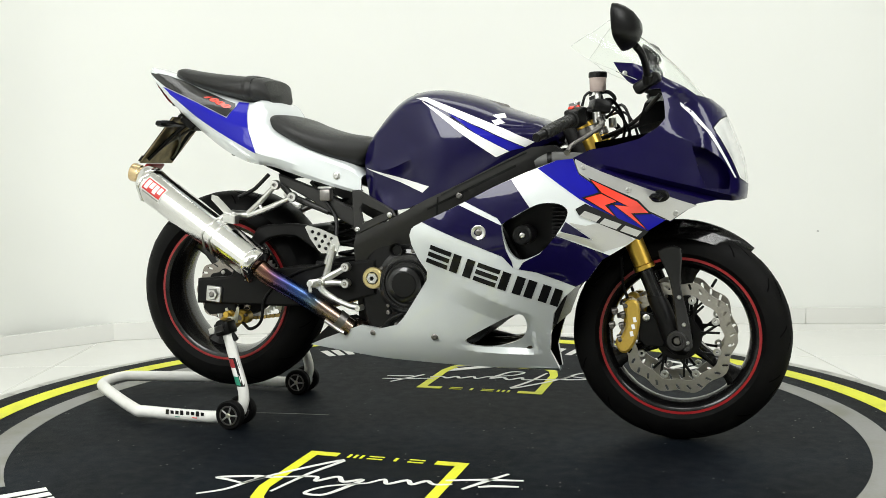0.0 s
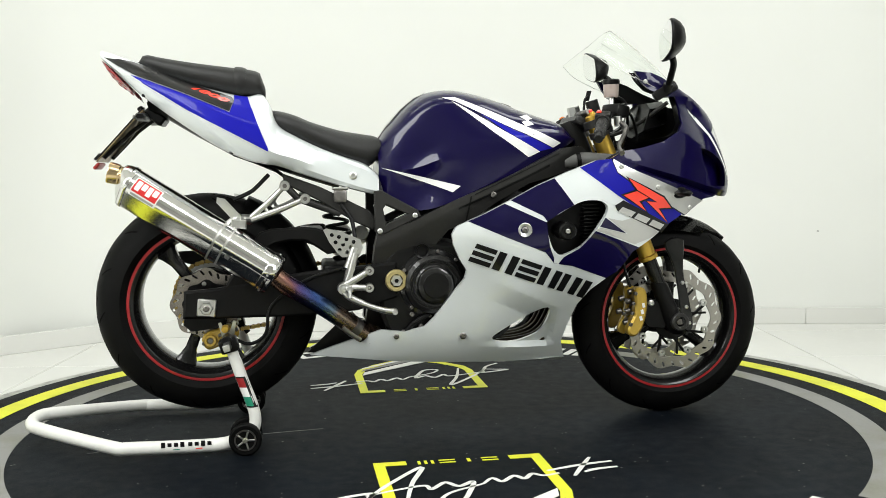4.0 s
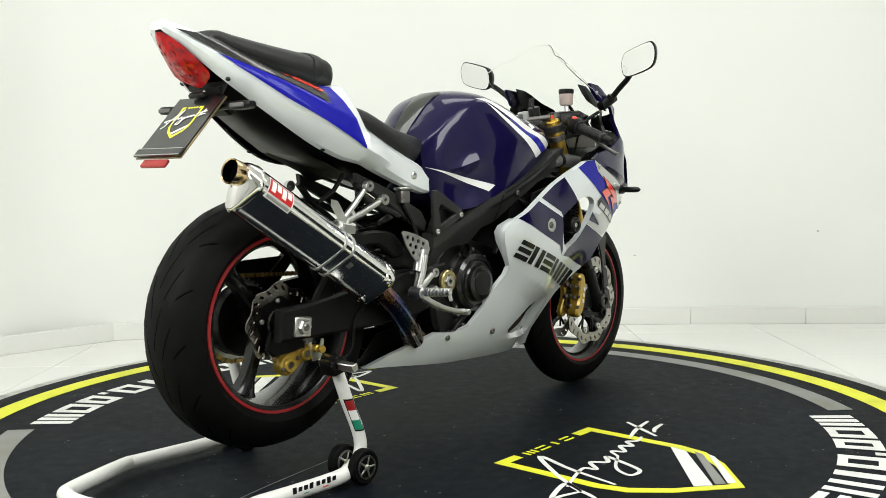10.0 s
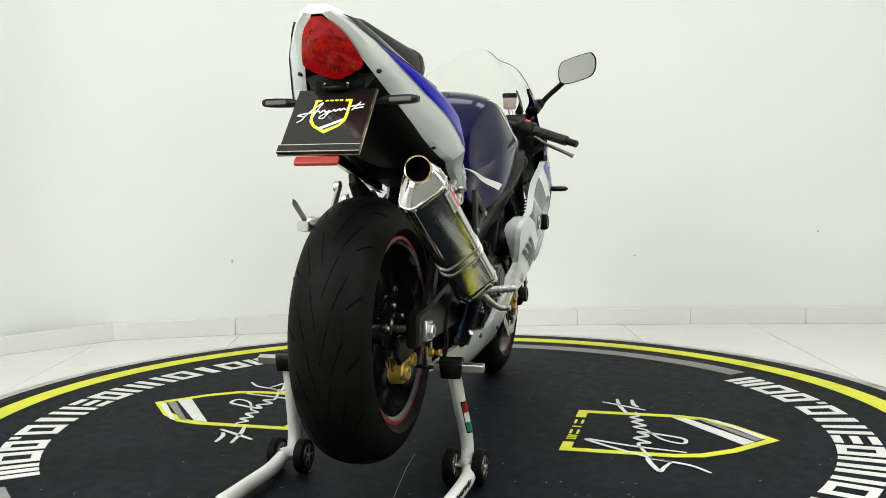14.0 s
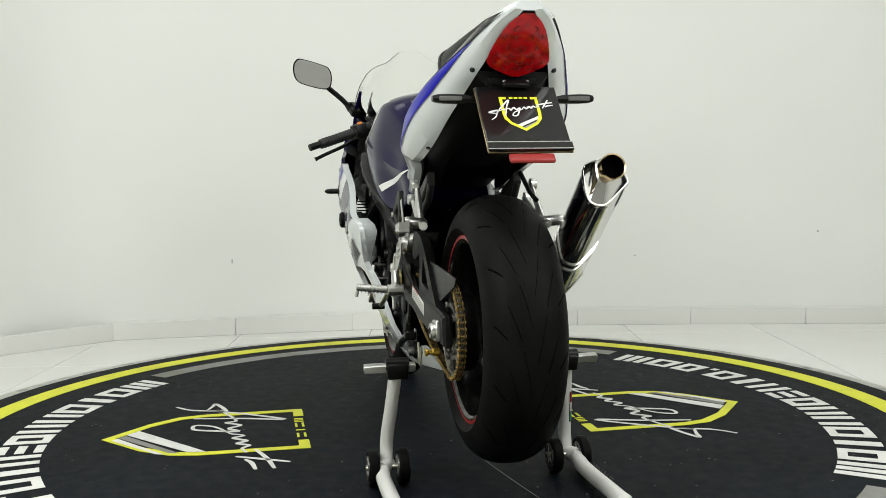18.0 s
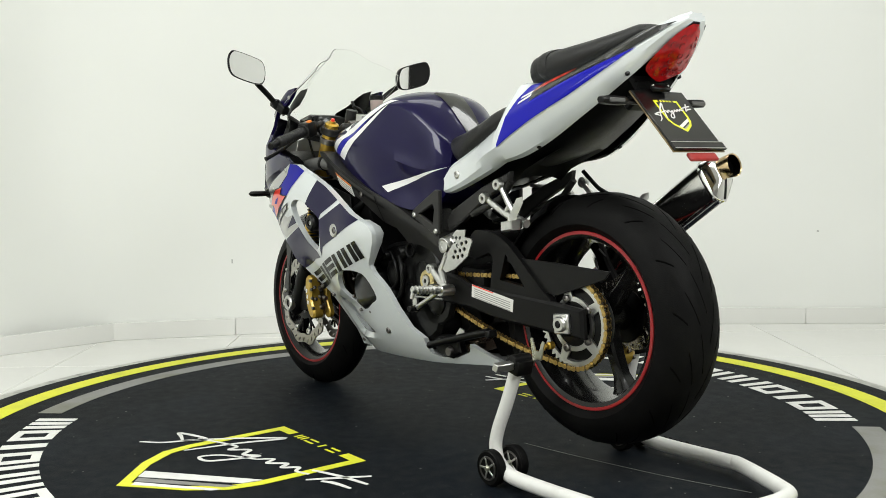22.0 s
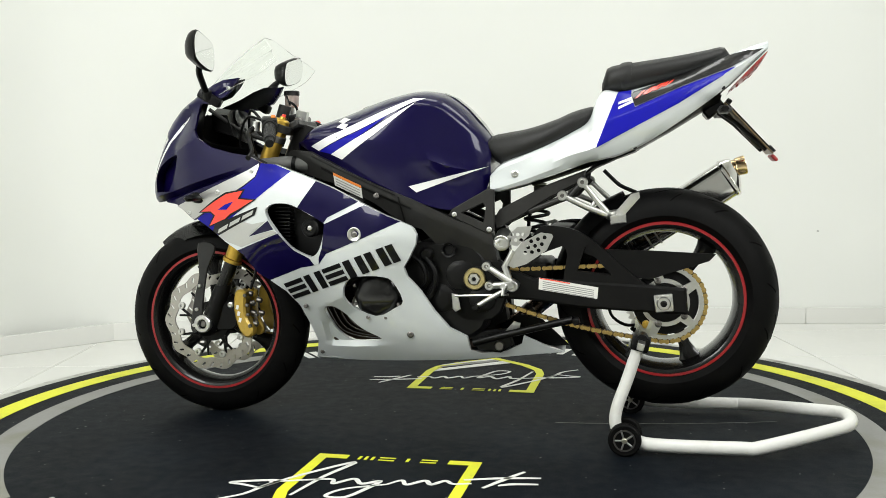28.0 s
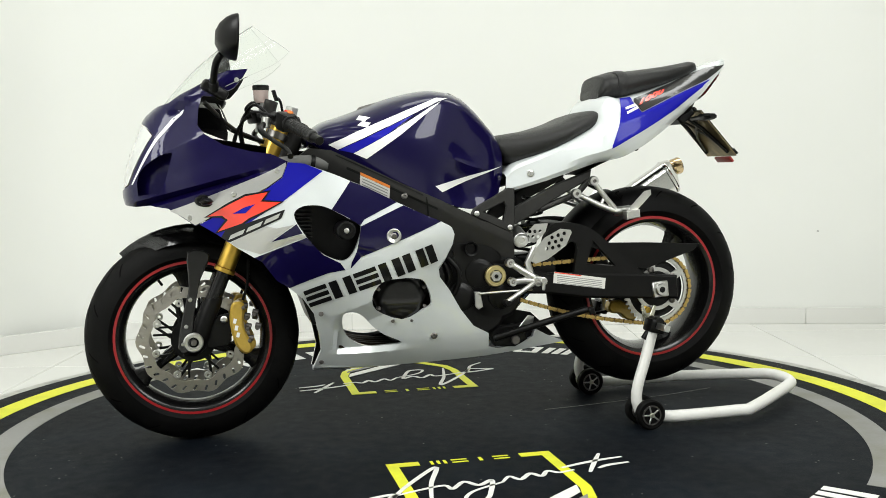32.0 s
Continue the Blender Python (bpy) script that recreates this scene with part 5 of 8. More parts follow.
    for style, w in marks:
        p = a + run * (at / tot) - up * 0.5
        e = run * (w * 0.90 / tot)
        at += w
        cells = {"across": ((0, 1, 0, 0.25), (0, 1, 0.375, 0.625), (0, 1, 0.75, 1)), "uprights": ((0, 0.36, 0, 1), (0.62, 0.98, 0, 1)), "one": ((0.05, 0.90, 0, 1),)}[style]
        for i0, i1, j0, j1 in cells:
            decal("mark_bar", [tuple(p + e * i + up * j) for i, j in ((i0, j0), (i1, j0), (i1, j1), (i0, j1))], fairing_depth, s, M_BLACKDECAL, lower, lift=0.0020, cell=0.012)

    # fasteners
    for x, z, r in ((0.728, 0.657, 0.0075), (0.593, 1.028, 0.0065), (0.610, 0.720, 0.0075), (0.495, 0.781, 0.0075), (0.047, 0.294, 0.010), (-0.148, 0.298, 0.008)):
        if s > 0 and x < -0.1:
            continue
        bolt((x, s * (fairing_depth(x, z) + 0.001), z), s, r, nose if z > 0.6 else lower, M_STEEL if z > 0.6 else M_DARKSTEEL)
    x, z = (0.209, 0.606) if s < 0 else (0.181, 0.597)
    d = fairing_depth(x, z)
    part("mount_ring", lathe([(0.010, 0.001), (0.0185, 0.004), (0.0205, 0.003), (0.021, -0.004)], 20, Matrix.Translation((x, s * d, z)) @ Matrix.Rotation(radians(-90 * s), 4, "X")), M_STEEL, upper)
    bolt((x, s * d, z), s, 0.009, upper, M_DARKSTEEL)
    if s > 0:
        bolt((0.365, s * fairing_depth(0.365, 0.212), 0.212), s, 0.007, lower, M_DARKSTEEL)
        bolt((0.375, s * fairing_depth(0.38, 0.38), 0.372), s, 0.007, lower, M_DARKSTEEL)
    # frame slider in the air opening
    sx, sz = (0.332, 0.600) if s < 0 else (0.313, 0.615)
    part("crash_slider", lathe([(0, 0.006), (0.010, 0.006), (0.011, 0.012), (0.021, 0.012), (0.026, 0.006), (0.026, -0.06), (0.020, -0.065), (0.020, -0.14)], 24, Matrix.Translation((sx, s * 0.268, sz)) @ Matrix.Rotation(radians(-90 * s), 4, "X")), M_PLASTIC, B, "black crash slider")
    bolt((sx, s * 0.274, sz), s, 0.008, B, M_STEEL)
    # inner duct behind the opening
    part("duct_panel", plate([(0.20, 0.50), (0.24, 0.70), (0.44, 0.75), (0.50, 0.66), (0.44, 0.54), (0.34, 0.47)], s * 0.165, s * 0.172, bevel=0.002), M_PLASTIC, B, "black inner duct panel")
    # radiator fins behind it
    for k in range(14):
        part("radiator_fin", box(pose(0.405 + 0.02, s * 0.190, 0.535 + k * 0.0105), (0.05, 0.035, 0.004), 0), M_ENGINE, B, smooth=False)
    # indicator on a short rubber stem
    ind = part("front_indicator", loft([[(0.686 + dx * w, s * (yy - 0.022 + (0.012 if yy > 0.25 else 0)), 0.702 + dz * w) for dx, dz in ((-0.022, 0), (-0.014, 0.008), (0.006, 0.010), (0.016, 0), (0.006, -0.010), (-0.014, -0.008))] for yy, w in ((0.215, 0.6), (0.235, 0.7), (0.255, 1.0), (0.285, 1.0), (0.300, 0.8), (0.308, 0.3))]), M_PLASTIC, B, "slim black indicator")
    part("indicator_base", lathe([(0, 0.005), (0.020, 0.005), (0.025, 0.0), (0.025, -0.012)], 24, Matrix.Translation((0.684, s * (fairing_depth(0.684, 0.703)), 0.703)) @ Matrix.Rotation(radians(-90 * s), 4, "X") @ Matrix.Diagonal((1.2, 0.7, 1, 1))), M_PLASTIC, nose)
    # intake tunnel
    bm = shell(INTAKE, lambda x, z: fairing_depth(x, z) - 0.045, s, (), 0.03, rim=0)
    part("intake_tunnel", bm, M_NAVY, nose, "deep navy air intake")
    bm = bmesh.new()
    vs = [[bm.verts.new((p[0], s * max(fairing_depth(p[0], p[1]) - d, 0.003), p[1])) for p in INTAKE] for d in (0.0, 0.046)]
    for k in range(len(INTAKE)):
        j = (k + 1) % len(INTAKE)
        bm.faces.new((vs[0][k], vs[0][j], vs[1][j], vs[1][k]))
    part("intake_lip", bm, M_NAVY, nose)

# belly pan joins the two sides
rings = []
for x, w, z in ((-0.39, 0.045, 0.236), (-0.29, 0.078, 0.229), (-0.126, 0.108, 0.215), (0.04, 0.104, 0.205), (0.206, 0.085, 0.197), (0.30, 0.055, 0.193), (0.386, 0.025, 0.191)):
    rings.append([(x, w, z), (x, w * 0.6, z - 0.008), (x, 0, z - 0.012), (x, -w * 0.6, z - 0.008), (x, -w, z)])
bm = loft(rings, closed=False, cap=False)
part("belly_pan", bm, M_WHITE, B, "white belly pan")

# -- tank --
TANK_TOP = [(-0.185, 0.862), (-0.163, 0.897), (-0.137, 0.925), (-0.111, 0.956), (-0.067, 0.992), (-0.025, 1.009), (0.035, 1.015), (0.103, 1.004), (0.171, 0.985), (0.240, 0.958), (0.308, 0.934), (0.351, 0.920), (0.380, 0.900), (0.402, 0.874)]
TANK_LOW = [(-0.185, 0.760), (-0.166, 0.697), (-0.117, 0.668), (-0.069, 0.662), (-0.02, 0.672), (0.045, 0.698), (0.127, 0.735), (0.208, 0.771), (0.289, 0.812), (0.346, 0.834), (0.402, 0.860)]
TANK_W = [(-0.185, 0.100), (-0.15, 0.128), (-0.10, 0.150), (-0.03, 0.176), (0.05, 0.196), (0.15, 0.204), (0.25, 0.194), (0.33, 0.170), (0.38, 0.140), (0.402, 0.115)]
TANK_CREASE = [(-0.185, 0.835), (-0.12, 0.890), (-0.05, 0.945), (0.02, 0.962), (0.10, 0.936), (0.20, 0.892), (0.30, 0.862), (0.402, 0.868)]
TANK_MID = [(-0.185, 0.80), (-0.10, 0.80), (0.0, 0.835), (0.15, 0.865), (0.30, 0.872), (0.402, 0.866)]
rings = []
for i in range(41):
    x = -0.185 + 0.587 * i / 40
    zt, zl, w, zm = steps(TANK_TOP, x), steps(TANK_LOW, x), steps(TANK_W, x), steps(TANK_MID, x)
    zm = min(max(zm, zl + 0.01), zt - 0.01)
    ring = []
    low_w = w * (0.93 if x > -0.1 else 0.97)
    dent = 0.022 * math.exp(-((x + 0.06) / 0.075) ** 2)
    half = []
    for k in range(7):
        t = k / 7
        z = zl + (zm - zl) * t
        half.append((low_w + (w - low_w) * math.sin(t * math.pi / 2) - dent * math.sin(math.pi * min(1, t * 1.1)), z))
    zc = min(max(steps(TANK_CREASE, x), zm + 0.02), zt - 0.030)
    wc = w * 0.905
    for k in range(5):
        t = k / 5
        half.append((w + (wc - w) * t ** 1.5 - dent * 0.6 * (1 - t), zm + (zc - zm) * t))
    for k in range(12):
        a = math.pi / 2 * k / 11
        half.append((wc * math.cos(a) ** (2 / 1.9), zc + (zt - zc) * math.sin(a) ** (2 / 2.0)))
    half[-1] = (0.0, zt)
    ring = [(x, y, z) for y, z in half] + [(x, -y, z) for y, z in half[-2::-1]]
    rings.append(ring)
tank = part("fuel_tank", loft(rings), M_NAVY, B, "glossy navy fuel tank with white flashes", sharp=30)
for s in (-1, 1):
    drape("white_flash", [(-0.005, 0.983), (0.030, 0.984), (0.120, 0.948), (0.240, 0.898), (0.344, 0.852), (0.318, 0.838), (0.180, 0.900), (0.080, 0.948), (0.030, 0.972)], tank, s, M_WHITEDECAL, tank, "white tank flash", cell=0.010)
    drape("blue_flash", [(0.100, 0.936), (0.195, 0.890), (0.316, 0.837), (0.276, 0.828), (0.180, 0.880)], tank, s, M_BLUE, tank, "blue tank flash", cell=0.010)
    drape("white_flash", [(0.018, 0.974), (0.060, 0.952), (0.170, 0.884), (0.276, 0.827), (0.240, 0.811), (0.140, 0.880)], tank, s, M_WHITEDECAL, tank, cell=0.010)
    drape("white_flash", [(-0.180, 0.786), (-0.070, 0.760), (0.042, 0.731), (0.020, 0.713), (-0.06, 0.744)], tank, s, M_WHITEDECAL, tank, cell=0.010)
    # tank emblem as a plain slanted double block
    drape("tank_emblem", [(0.222, 0.928), (0.250, 0.935), (0.262, 0.921), (0.245, 0.918), (0.262, 0.905), (0.236, 0.899), (0.224, 0.912), (0.241, 0.916)], tank, s, M_WHITEDECAL, tank, cell=0.010)
# rear tank guard
gp = [(-0.183, 0.868), (-0.150, 0.915), (-0.110, 0.958), (-0.070, 0.992), (-0.035, 1.008)]
bm = bmesh.new()
rows = []
for x, z in gp:
    zt = steps(TANK_TOP, x)
    rows.append([])
    for j in range(9):
        u = -1 + j / 4
        zm = min(max(steps(TANK_MID, x), 0.7), zt - 0.01)
        rows[-1].append(bm.verts.new((x - 0.0018, steps(TANK_W, x) * u * 0.26, zm + (zt - zm) * (1 - abs(u * 0.26) ** 2.5) ** (1 / 2.3) + 0.0022)))
for a, b in zip(rows, rows[1:]):
    for k in range(8):
        bm.faces.new((a[k], a[k + 1], b[k + 1], b[k]))
part("tank_pad", bm, M_GLOSS, tank, "black tank pad")
part("filler_cap", lathe([(0, 0.012), (0.030, 0.012), (0.036, 0.008), (0.040, 0.0), (0.040, -0.006)], 28, pose(0.20, 0, 0.963, 0, 16, 0)), M_DARKSTEEL, tank)

# -- seats --
def cushion(top, low, width, n=26, soft=3.0):
    x0, x1 = top[0][0], top[-1][0]
    rings = []
    for i in range(n + 1):
        x = x0 + (x1 - x0) * i / n
        zt, zl, w = steps(top, x), steps(low, x), steps(width, x)
        ring = []
        for k in range(28):
            a = math.tau * k / 28
            c, sn = math.cos(a), math.sin(a)
            y = w * math.copysign(abs(c) ** (2 / soft), c)
            h = math.copysign(abs(sn) ** (2 / soft), sn)
            ring.append((x, y, (zt + zl) / 2 + (zt - zl) / 2 * h))
        rings.append(ring)
    return loft(rings)


part("rider_seat", cushion([(-0.512, 0.928), (-0.503, 0.948), (-0.482, 0.955), (-0.426, 0.942), (-0.376, 0.921), (-0.291, 0.896), (-0.223, 0.885), (-0.182, 0.876), (-0.170, 0.858)],
                           [(-0.512, 0.920), (-0.495, 0.905), (-0.428, 0.867), (-0.361, 0.833), (-0.293, 0.806), (-0.225, 0.787), (-0.199, 0.795), (-0.170, 0.830)],
                           [(-0.512, 0.100), (-0.48, 0.132), (-0.40, 0.150), (-0.30, 0.140), (-0.22, 0.112), (-0.170, 0.090)]), M_VINYL, B, "black vinyl rider seat")
pillion = part("pillion_seat", cushion([(-0.857, 1.092), (-0.849, 1.107), (-0.837, 1.114), (-0.795, 1.106), (-0.711, 1.092), (-0.601, 1.078), (-0.559, 1.073), (-0.527, 1.067), (-0.512, 1.054), (-0.505, 1.022)],
                                       [(-0.857, 1.085), (-0.847, 1.078), (-0.797, 1.055), (-0.713, 1.028), (-0.629, 1.006), (-0.587, 0.993), (-0.561, 0.993), (-0.523, 0.989), (-0.505, 0.988)],
                                       [(-0.857, 0.040), (-0.84, 0.060), (-0.78, 0.080), (-0.70, 0.098), (-0.60, 0.112), (-0.54, 0.110), (-0.520, 0.102), (-0.505, 0.078)]), M_VINYL, B, "black vinyl pillion seat")
part("grab_strap", cushion([(-0.588, 1.0795), (-0.580, 1.0805), (-0.562, 1.0775), (-0.556, 1.0745)], [(-0.588, 0.996), (-0.58, 0.992), (-0.562, 0.993), (-0.556, 0.998)], [(-0.588, 0.1135), (-0.572, 0.116), (-0.556, 0.1135)], 6), M_VINYL, pillion, "black strap")

# -- tail --
TAIL = [  # x, (half width, height) of inner edge, fold, crease, panel border, seat edge, top
    (-0.961, (0.012, 1.104), (0.020, 1.107), (0.030, 1.111), (0.027, 1.115), (0.020, 1.119), (0.0, 1.122)),
    (-0.930, (0.034, 1.074), (0.050, 1.079), (0.062, 1.088), (0.058, 1.098), (0.046, 1.109), (0.0, 1.118)),
    (-0.860, (0.071, 1.008), (0.086, 1.014), (0.105, 1.041), (0.100, 1.050), (0.074, 1.082), (0.0, 1.096)),
    (-0.790, (0.096, 0.953), (0.111, 0.959), (0.135, 1.003), (0.130, 1.017), (0.090, 1.052), (0.0, 1.070)),
    (-0.710, (0.120, 0.896), (0.133, 0.902), (0.166, 0.954), (0.160, 0.982), (0.108, 1.020), (0.0, 1.040)),
    (-0.630, (0.136, 0.845), (0.153, 0.850), (0.189, 0.906), (0.181, 0.946), (0.122, 0.998), (0.0, 1.015)),
    (-0.560, (0.148, 0.812), (0.167, 0.817), (0.198, 0.870), (0.189, 0.918), (0.126, 0.984), (0.0, 0.998)),
    (-0.515, (0.151, 0.801), (0.171, 0.805), (0.199, 0.846), (0.189, 0.902), (0.127, 0.990), (0.0, 1.000)),
    (-0.492, (0.148, 0.797), (0.168, 0.801), (0.197, 0.834), (0.187, 0.886), (0.135, 0.962), (0.0, 0.975)),
    (-0.470, (0.142, 0.793), (0.162, 0.797), (0.193, 0.826), (0.184, 0.868), (0.142, 0.905), (0.0, 0.920)),
    (-0.420, (0.132, 0.775), (0.150, 0.778), (0.178, 0.812), (0.172, 0.842), (0.148, 0.872), (0.0, 0.880)),
    (-0.350, (0.124, 0.751), (0.142, 0.754), (0.157, 0.785), (0.153, 0.812), (0.140, 0.840), (0.0, 0.845)),
    (-0.280, (0.116, 0.729), (0.133, 0.732), (0.141, 0.758), (0.139, 0.784), (0.132, 0.812), (0.0, 0.818)),
    (-0.220, (0.110, 0.713), (0.126, 0.716), (0.133, 0.738), (0.131, 0.762), (0.126, 0.788), (0.0, 0.795)),
    (-0.188, (0.106, 0.710), (0.122, 0.713), (0.128, 0.728), (0.127, 0.743), (0.122, 0.758), (0.0, 0.765))]
rings = []
for x, u, lo, cr, bd, sh, tp in TAIL:
    half = [u, lo, ((lo[0] + cr[0]) / 2 + 0.004, (lo[1] + cr[1]) / 2 - 0.002), cr, bd, ((bd[0] + sh[0]) / 2 + 0.004, (bd[1] + sh[1]) / 2 + 0.002), sh, (sh[0] * 0.86, sh[1] + 0.006), tp]
    rings.append([(x, -y, z) for y, z in half] + [(x, y, z) for y, z in half[-2::-1]])
fine = []
for k in range(len(rings[0])):
    fine.append(curve([r[k] for r in rings], 4))
rings = [[col[i] for col in fine] for i in range(len(fine[0]))]
bm = loft(rings, closed=False, cap=False)
bm.verts.ensure_lookup_table()
bm.faces.new([bm.verts[k] for k in range(len(rings[0]))])
tail = part("tail_fairing", bm, M_WHITE, B, "pearl white tail fairing", sharp=28)
tail_on = onto(tail, 0.0020)
inner = [[(p[0], p[1] * 0.96, p[2] + (0.006 if k in (0, 1, 2, n - 3, n - 2, n - 1) else -0.004)) for k, p in enumerate(ring)] for ring in rings for n in (len(ring),) if ring[0][0] > -0.90]
part("tail_lining", loft(inner, closed=False, cap=False), M_PLASTIC, tail)
for s in (-1, 1):
    drape("black_panel", [(-0.945, 1.102), (-0.870, 1.086), (-0.806, 1.064), (-0.737, 1.034), (-0.666, 1.008), (-0.596, 0.984), (-0.590, 0.973), (-0.602, 0.942), (-0.727, 0.996), (-0.856, 1.047), (-0.910, 1.078)], tail, s, M_CARBON, tail, "black tail panel", cell=0.006, lift=0.0048)
    drape("blue_panel", [(-0.870, 1.049), (-0.856, 1.045), (-0.727, 0.994), (-0.601, 0.940), (-0.589, 0.974), (-0.590, 0.990), (-0.553, 0.986), (-0.532, 0.925), (-0.497, 0.834), (-0.562, 0.869), (-0.716, 0.952), (-0.790, 0.999)], tail, s, M_BLUE, tail, "bright blue tail panel", cell=0.006, lift=0.0032)
    if s > 0:
        drape("white_pinstripe", [(-0.735, 1.030), (-0.640, 0.982), (-0.556, 0.942), (-0.556, 0.935), (-0.644, 0.974)], tail, s, M_WHITEDECAL, tail, lift=0.0044)
        drape("white_pinstripe", [(-0.650, 1.002), (-0.600, 0.972), (-0.556, 0.955), (-0.556, 0.949), (-0.604, 0.964)], tail, s, M_WHITEDECAL, tail, lift=0.0044)
    # displacement figures on the panel
    fc = bpy.data.curves.new("figures", "FONT")
    fc.body, fc.size, fc.shear, fc.space_character, fc.offset = "1000", 0.034, 0.5, 1.05, 0.0018
    tmp = new("figures", fc)
    dg = bpy.context.evaluated_depsgraph_get()
    me = bpy.data.meshes.new_from_object(tmp.evaluated_get(dg))
    bpy.data.objects.remove(tmp)
    on = tail_on(s)
    bm = bmesh.new()
    bm.from_mesh(me)
    w = max(v.co.x for v in bm.verts)
    for v in bm.verts:
        u, h = v.co.x / w * 0.112, v.co.y * 0.50
        x = -0.712 + u if s < 0 else -0.594 - u
        z = 1.014 - (x + 0.712) * 0.42 + h
        v.co = Vector((x, s * (on(x, z) + 0.0085), z))
    part("figures", bm, M_RED, tail, "red figures reading 1000", smooth=False)
    bolt((-0.262, s * on(-0.262, 0.764), 0.764), s, 0.011, tail, M_STEEL)
    for p in ((-0.838, s * 0.0925, 0.9935), (-0.600, s * 0.1475, 0.8315)):
        part("bolt", lathe([(0, 0.003), (0.004, 0.003), (0.006, 0.001), (0.006, -0.004)], 14, Matrix.Translation(p) @ Vector((-0.35, s * 0.25, -0.9)).to_track_quat("Z", "Y").to_matrix().to_4x4()), M_BLACKDECAL, tail)
# black undertray
rings = []
for x, w, z0, z1 in ((-0.830, 0.084, 0.975, 0.992), (-0.79, 0.094, 0.957, 0.975), (-0.70, 0.116, 0.902, 0.93), (-0.60, 0.136, 0.846, 0.88), (-0.50, 0.138, 0.814, 0.85), (-0.40, 0.114, 0.780, 0.84), (-0.30, 0.102, 0.748, 0.79)):
    rings.append([(x, -w, z1), (x, -w, z0 + 0.012), (x, -w * 0.7, z0 - 0.016), (x, 0, z0 - 0.022), (x, w * 0.7, z0 - 0.016), (x, w, z0 + 0.012), (x, w, z1)])
part("undertray", loft(rings, cap=True), M_PLASTIC, B, "black plastic undertray")
# tail lamp
LAMP_W = [(0, 0.010), (0.12, 0.033), (0.35, 0.054), (0.68, 0.070), (0.80, 0.068), (0.90, 0.044), (1.0, 0.008)]
bm = bmesh.new()
n = 12
rows = []
for i in range(n + 1):
    t = i / n
    x = -0.955 + 0.109 * t
    z = 1.100 - 0.120 * t
    w = steps(LAMP_W, t)
    row = []
    for j in range(11):
        u = -1 + j / 5
        o = 0.012 * (1 - u * u) * math.sin(math.pi * min(1, t * 1.1 + 0.05))
        row.append(bm.verts.new((x - o * 0.75 + 0.006 * abs(u) * (w / 0.07) - 0.006, u * w * 0.98, z - o * 0.66 - 0.001)))
    rows.append(row)
for a, b in zip(rows, rows[1:]):
    for k in range(10):
        bm.faces.new((a[k], a[k + 1], b[k + 1], b[k]))
lampp = part("tail_light", bm, M_REDLENS, B, "red tail light lens", sharp=60)
nrm = Vector((-0.74, 0, -0.67))
for t, us in ((0.22, (-0.5, 0.5)), (0.34, (-0.75, -0.27, 0.27, 0.75)), (0.50, (-0.5, 0, 0.5)), (0.60, (-0.78, -0.28, 0.28, 0.78)), (0.74, (-0.8, -0.4, 0, 0.4, 0.8)), (0.85, (-0.5, 0.0, 0.5))):
    for u in us:
        w = steps(LAMP_W, t)
        o = 0.012 * (1 - u * u) * math.sin(math.pi * min(1, t * 1.1 + 0.05))
        c = Vector((-0.961 + 0.109 * t - o * 0.75 + 0.006 * abs(u) * (w / 0.07), u * w * 0.86, 1.099 - 0.120 * t - o * 0.66)) - nrm * 0.0006
        part("lamp_bowl", lathe([(0.0050, 0.0004), (0.0066, 0.0014), (0.0082, 0.0004), (0.0086, -0.003)], 16, Matrix.Translation(c) @ nrm.to_track_quat("Z", "Y").to_matrix().to_4x4()), M_REDDEEP, lampp)
part("lamp_surround", plate([(-0.836, 0.978), (-0.815, 0.985), (-0.790, 0.958), (-0.810, 0.942), (-0.830, 0.955)], -0.060, 0.060, bevel=0.006), M_PLASTIC, B, "black lamp surround")

# -- frame, swingarm, subframe --
SPAR_Y = [(-0.25, 0.150), (-0.10, 0.156), (0.0, 0.170), (0.12, 0.196), (0.25, 0.206), (0.36, 0.192), (0.46, 0.165)]


def spar_depth(x, z):
    d = z - 0.700 - 0.48 * (x - 0.05)
    return steps(SPAR_Y, x) + 0.004 - 0.55 * max(0, d - 0.016) - 0.40 * max(0, -0.020 - d)


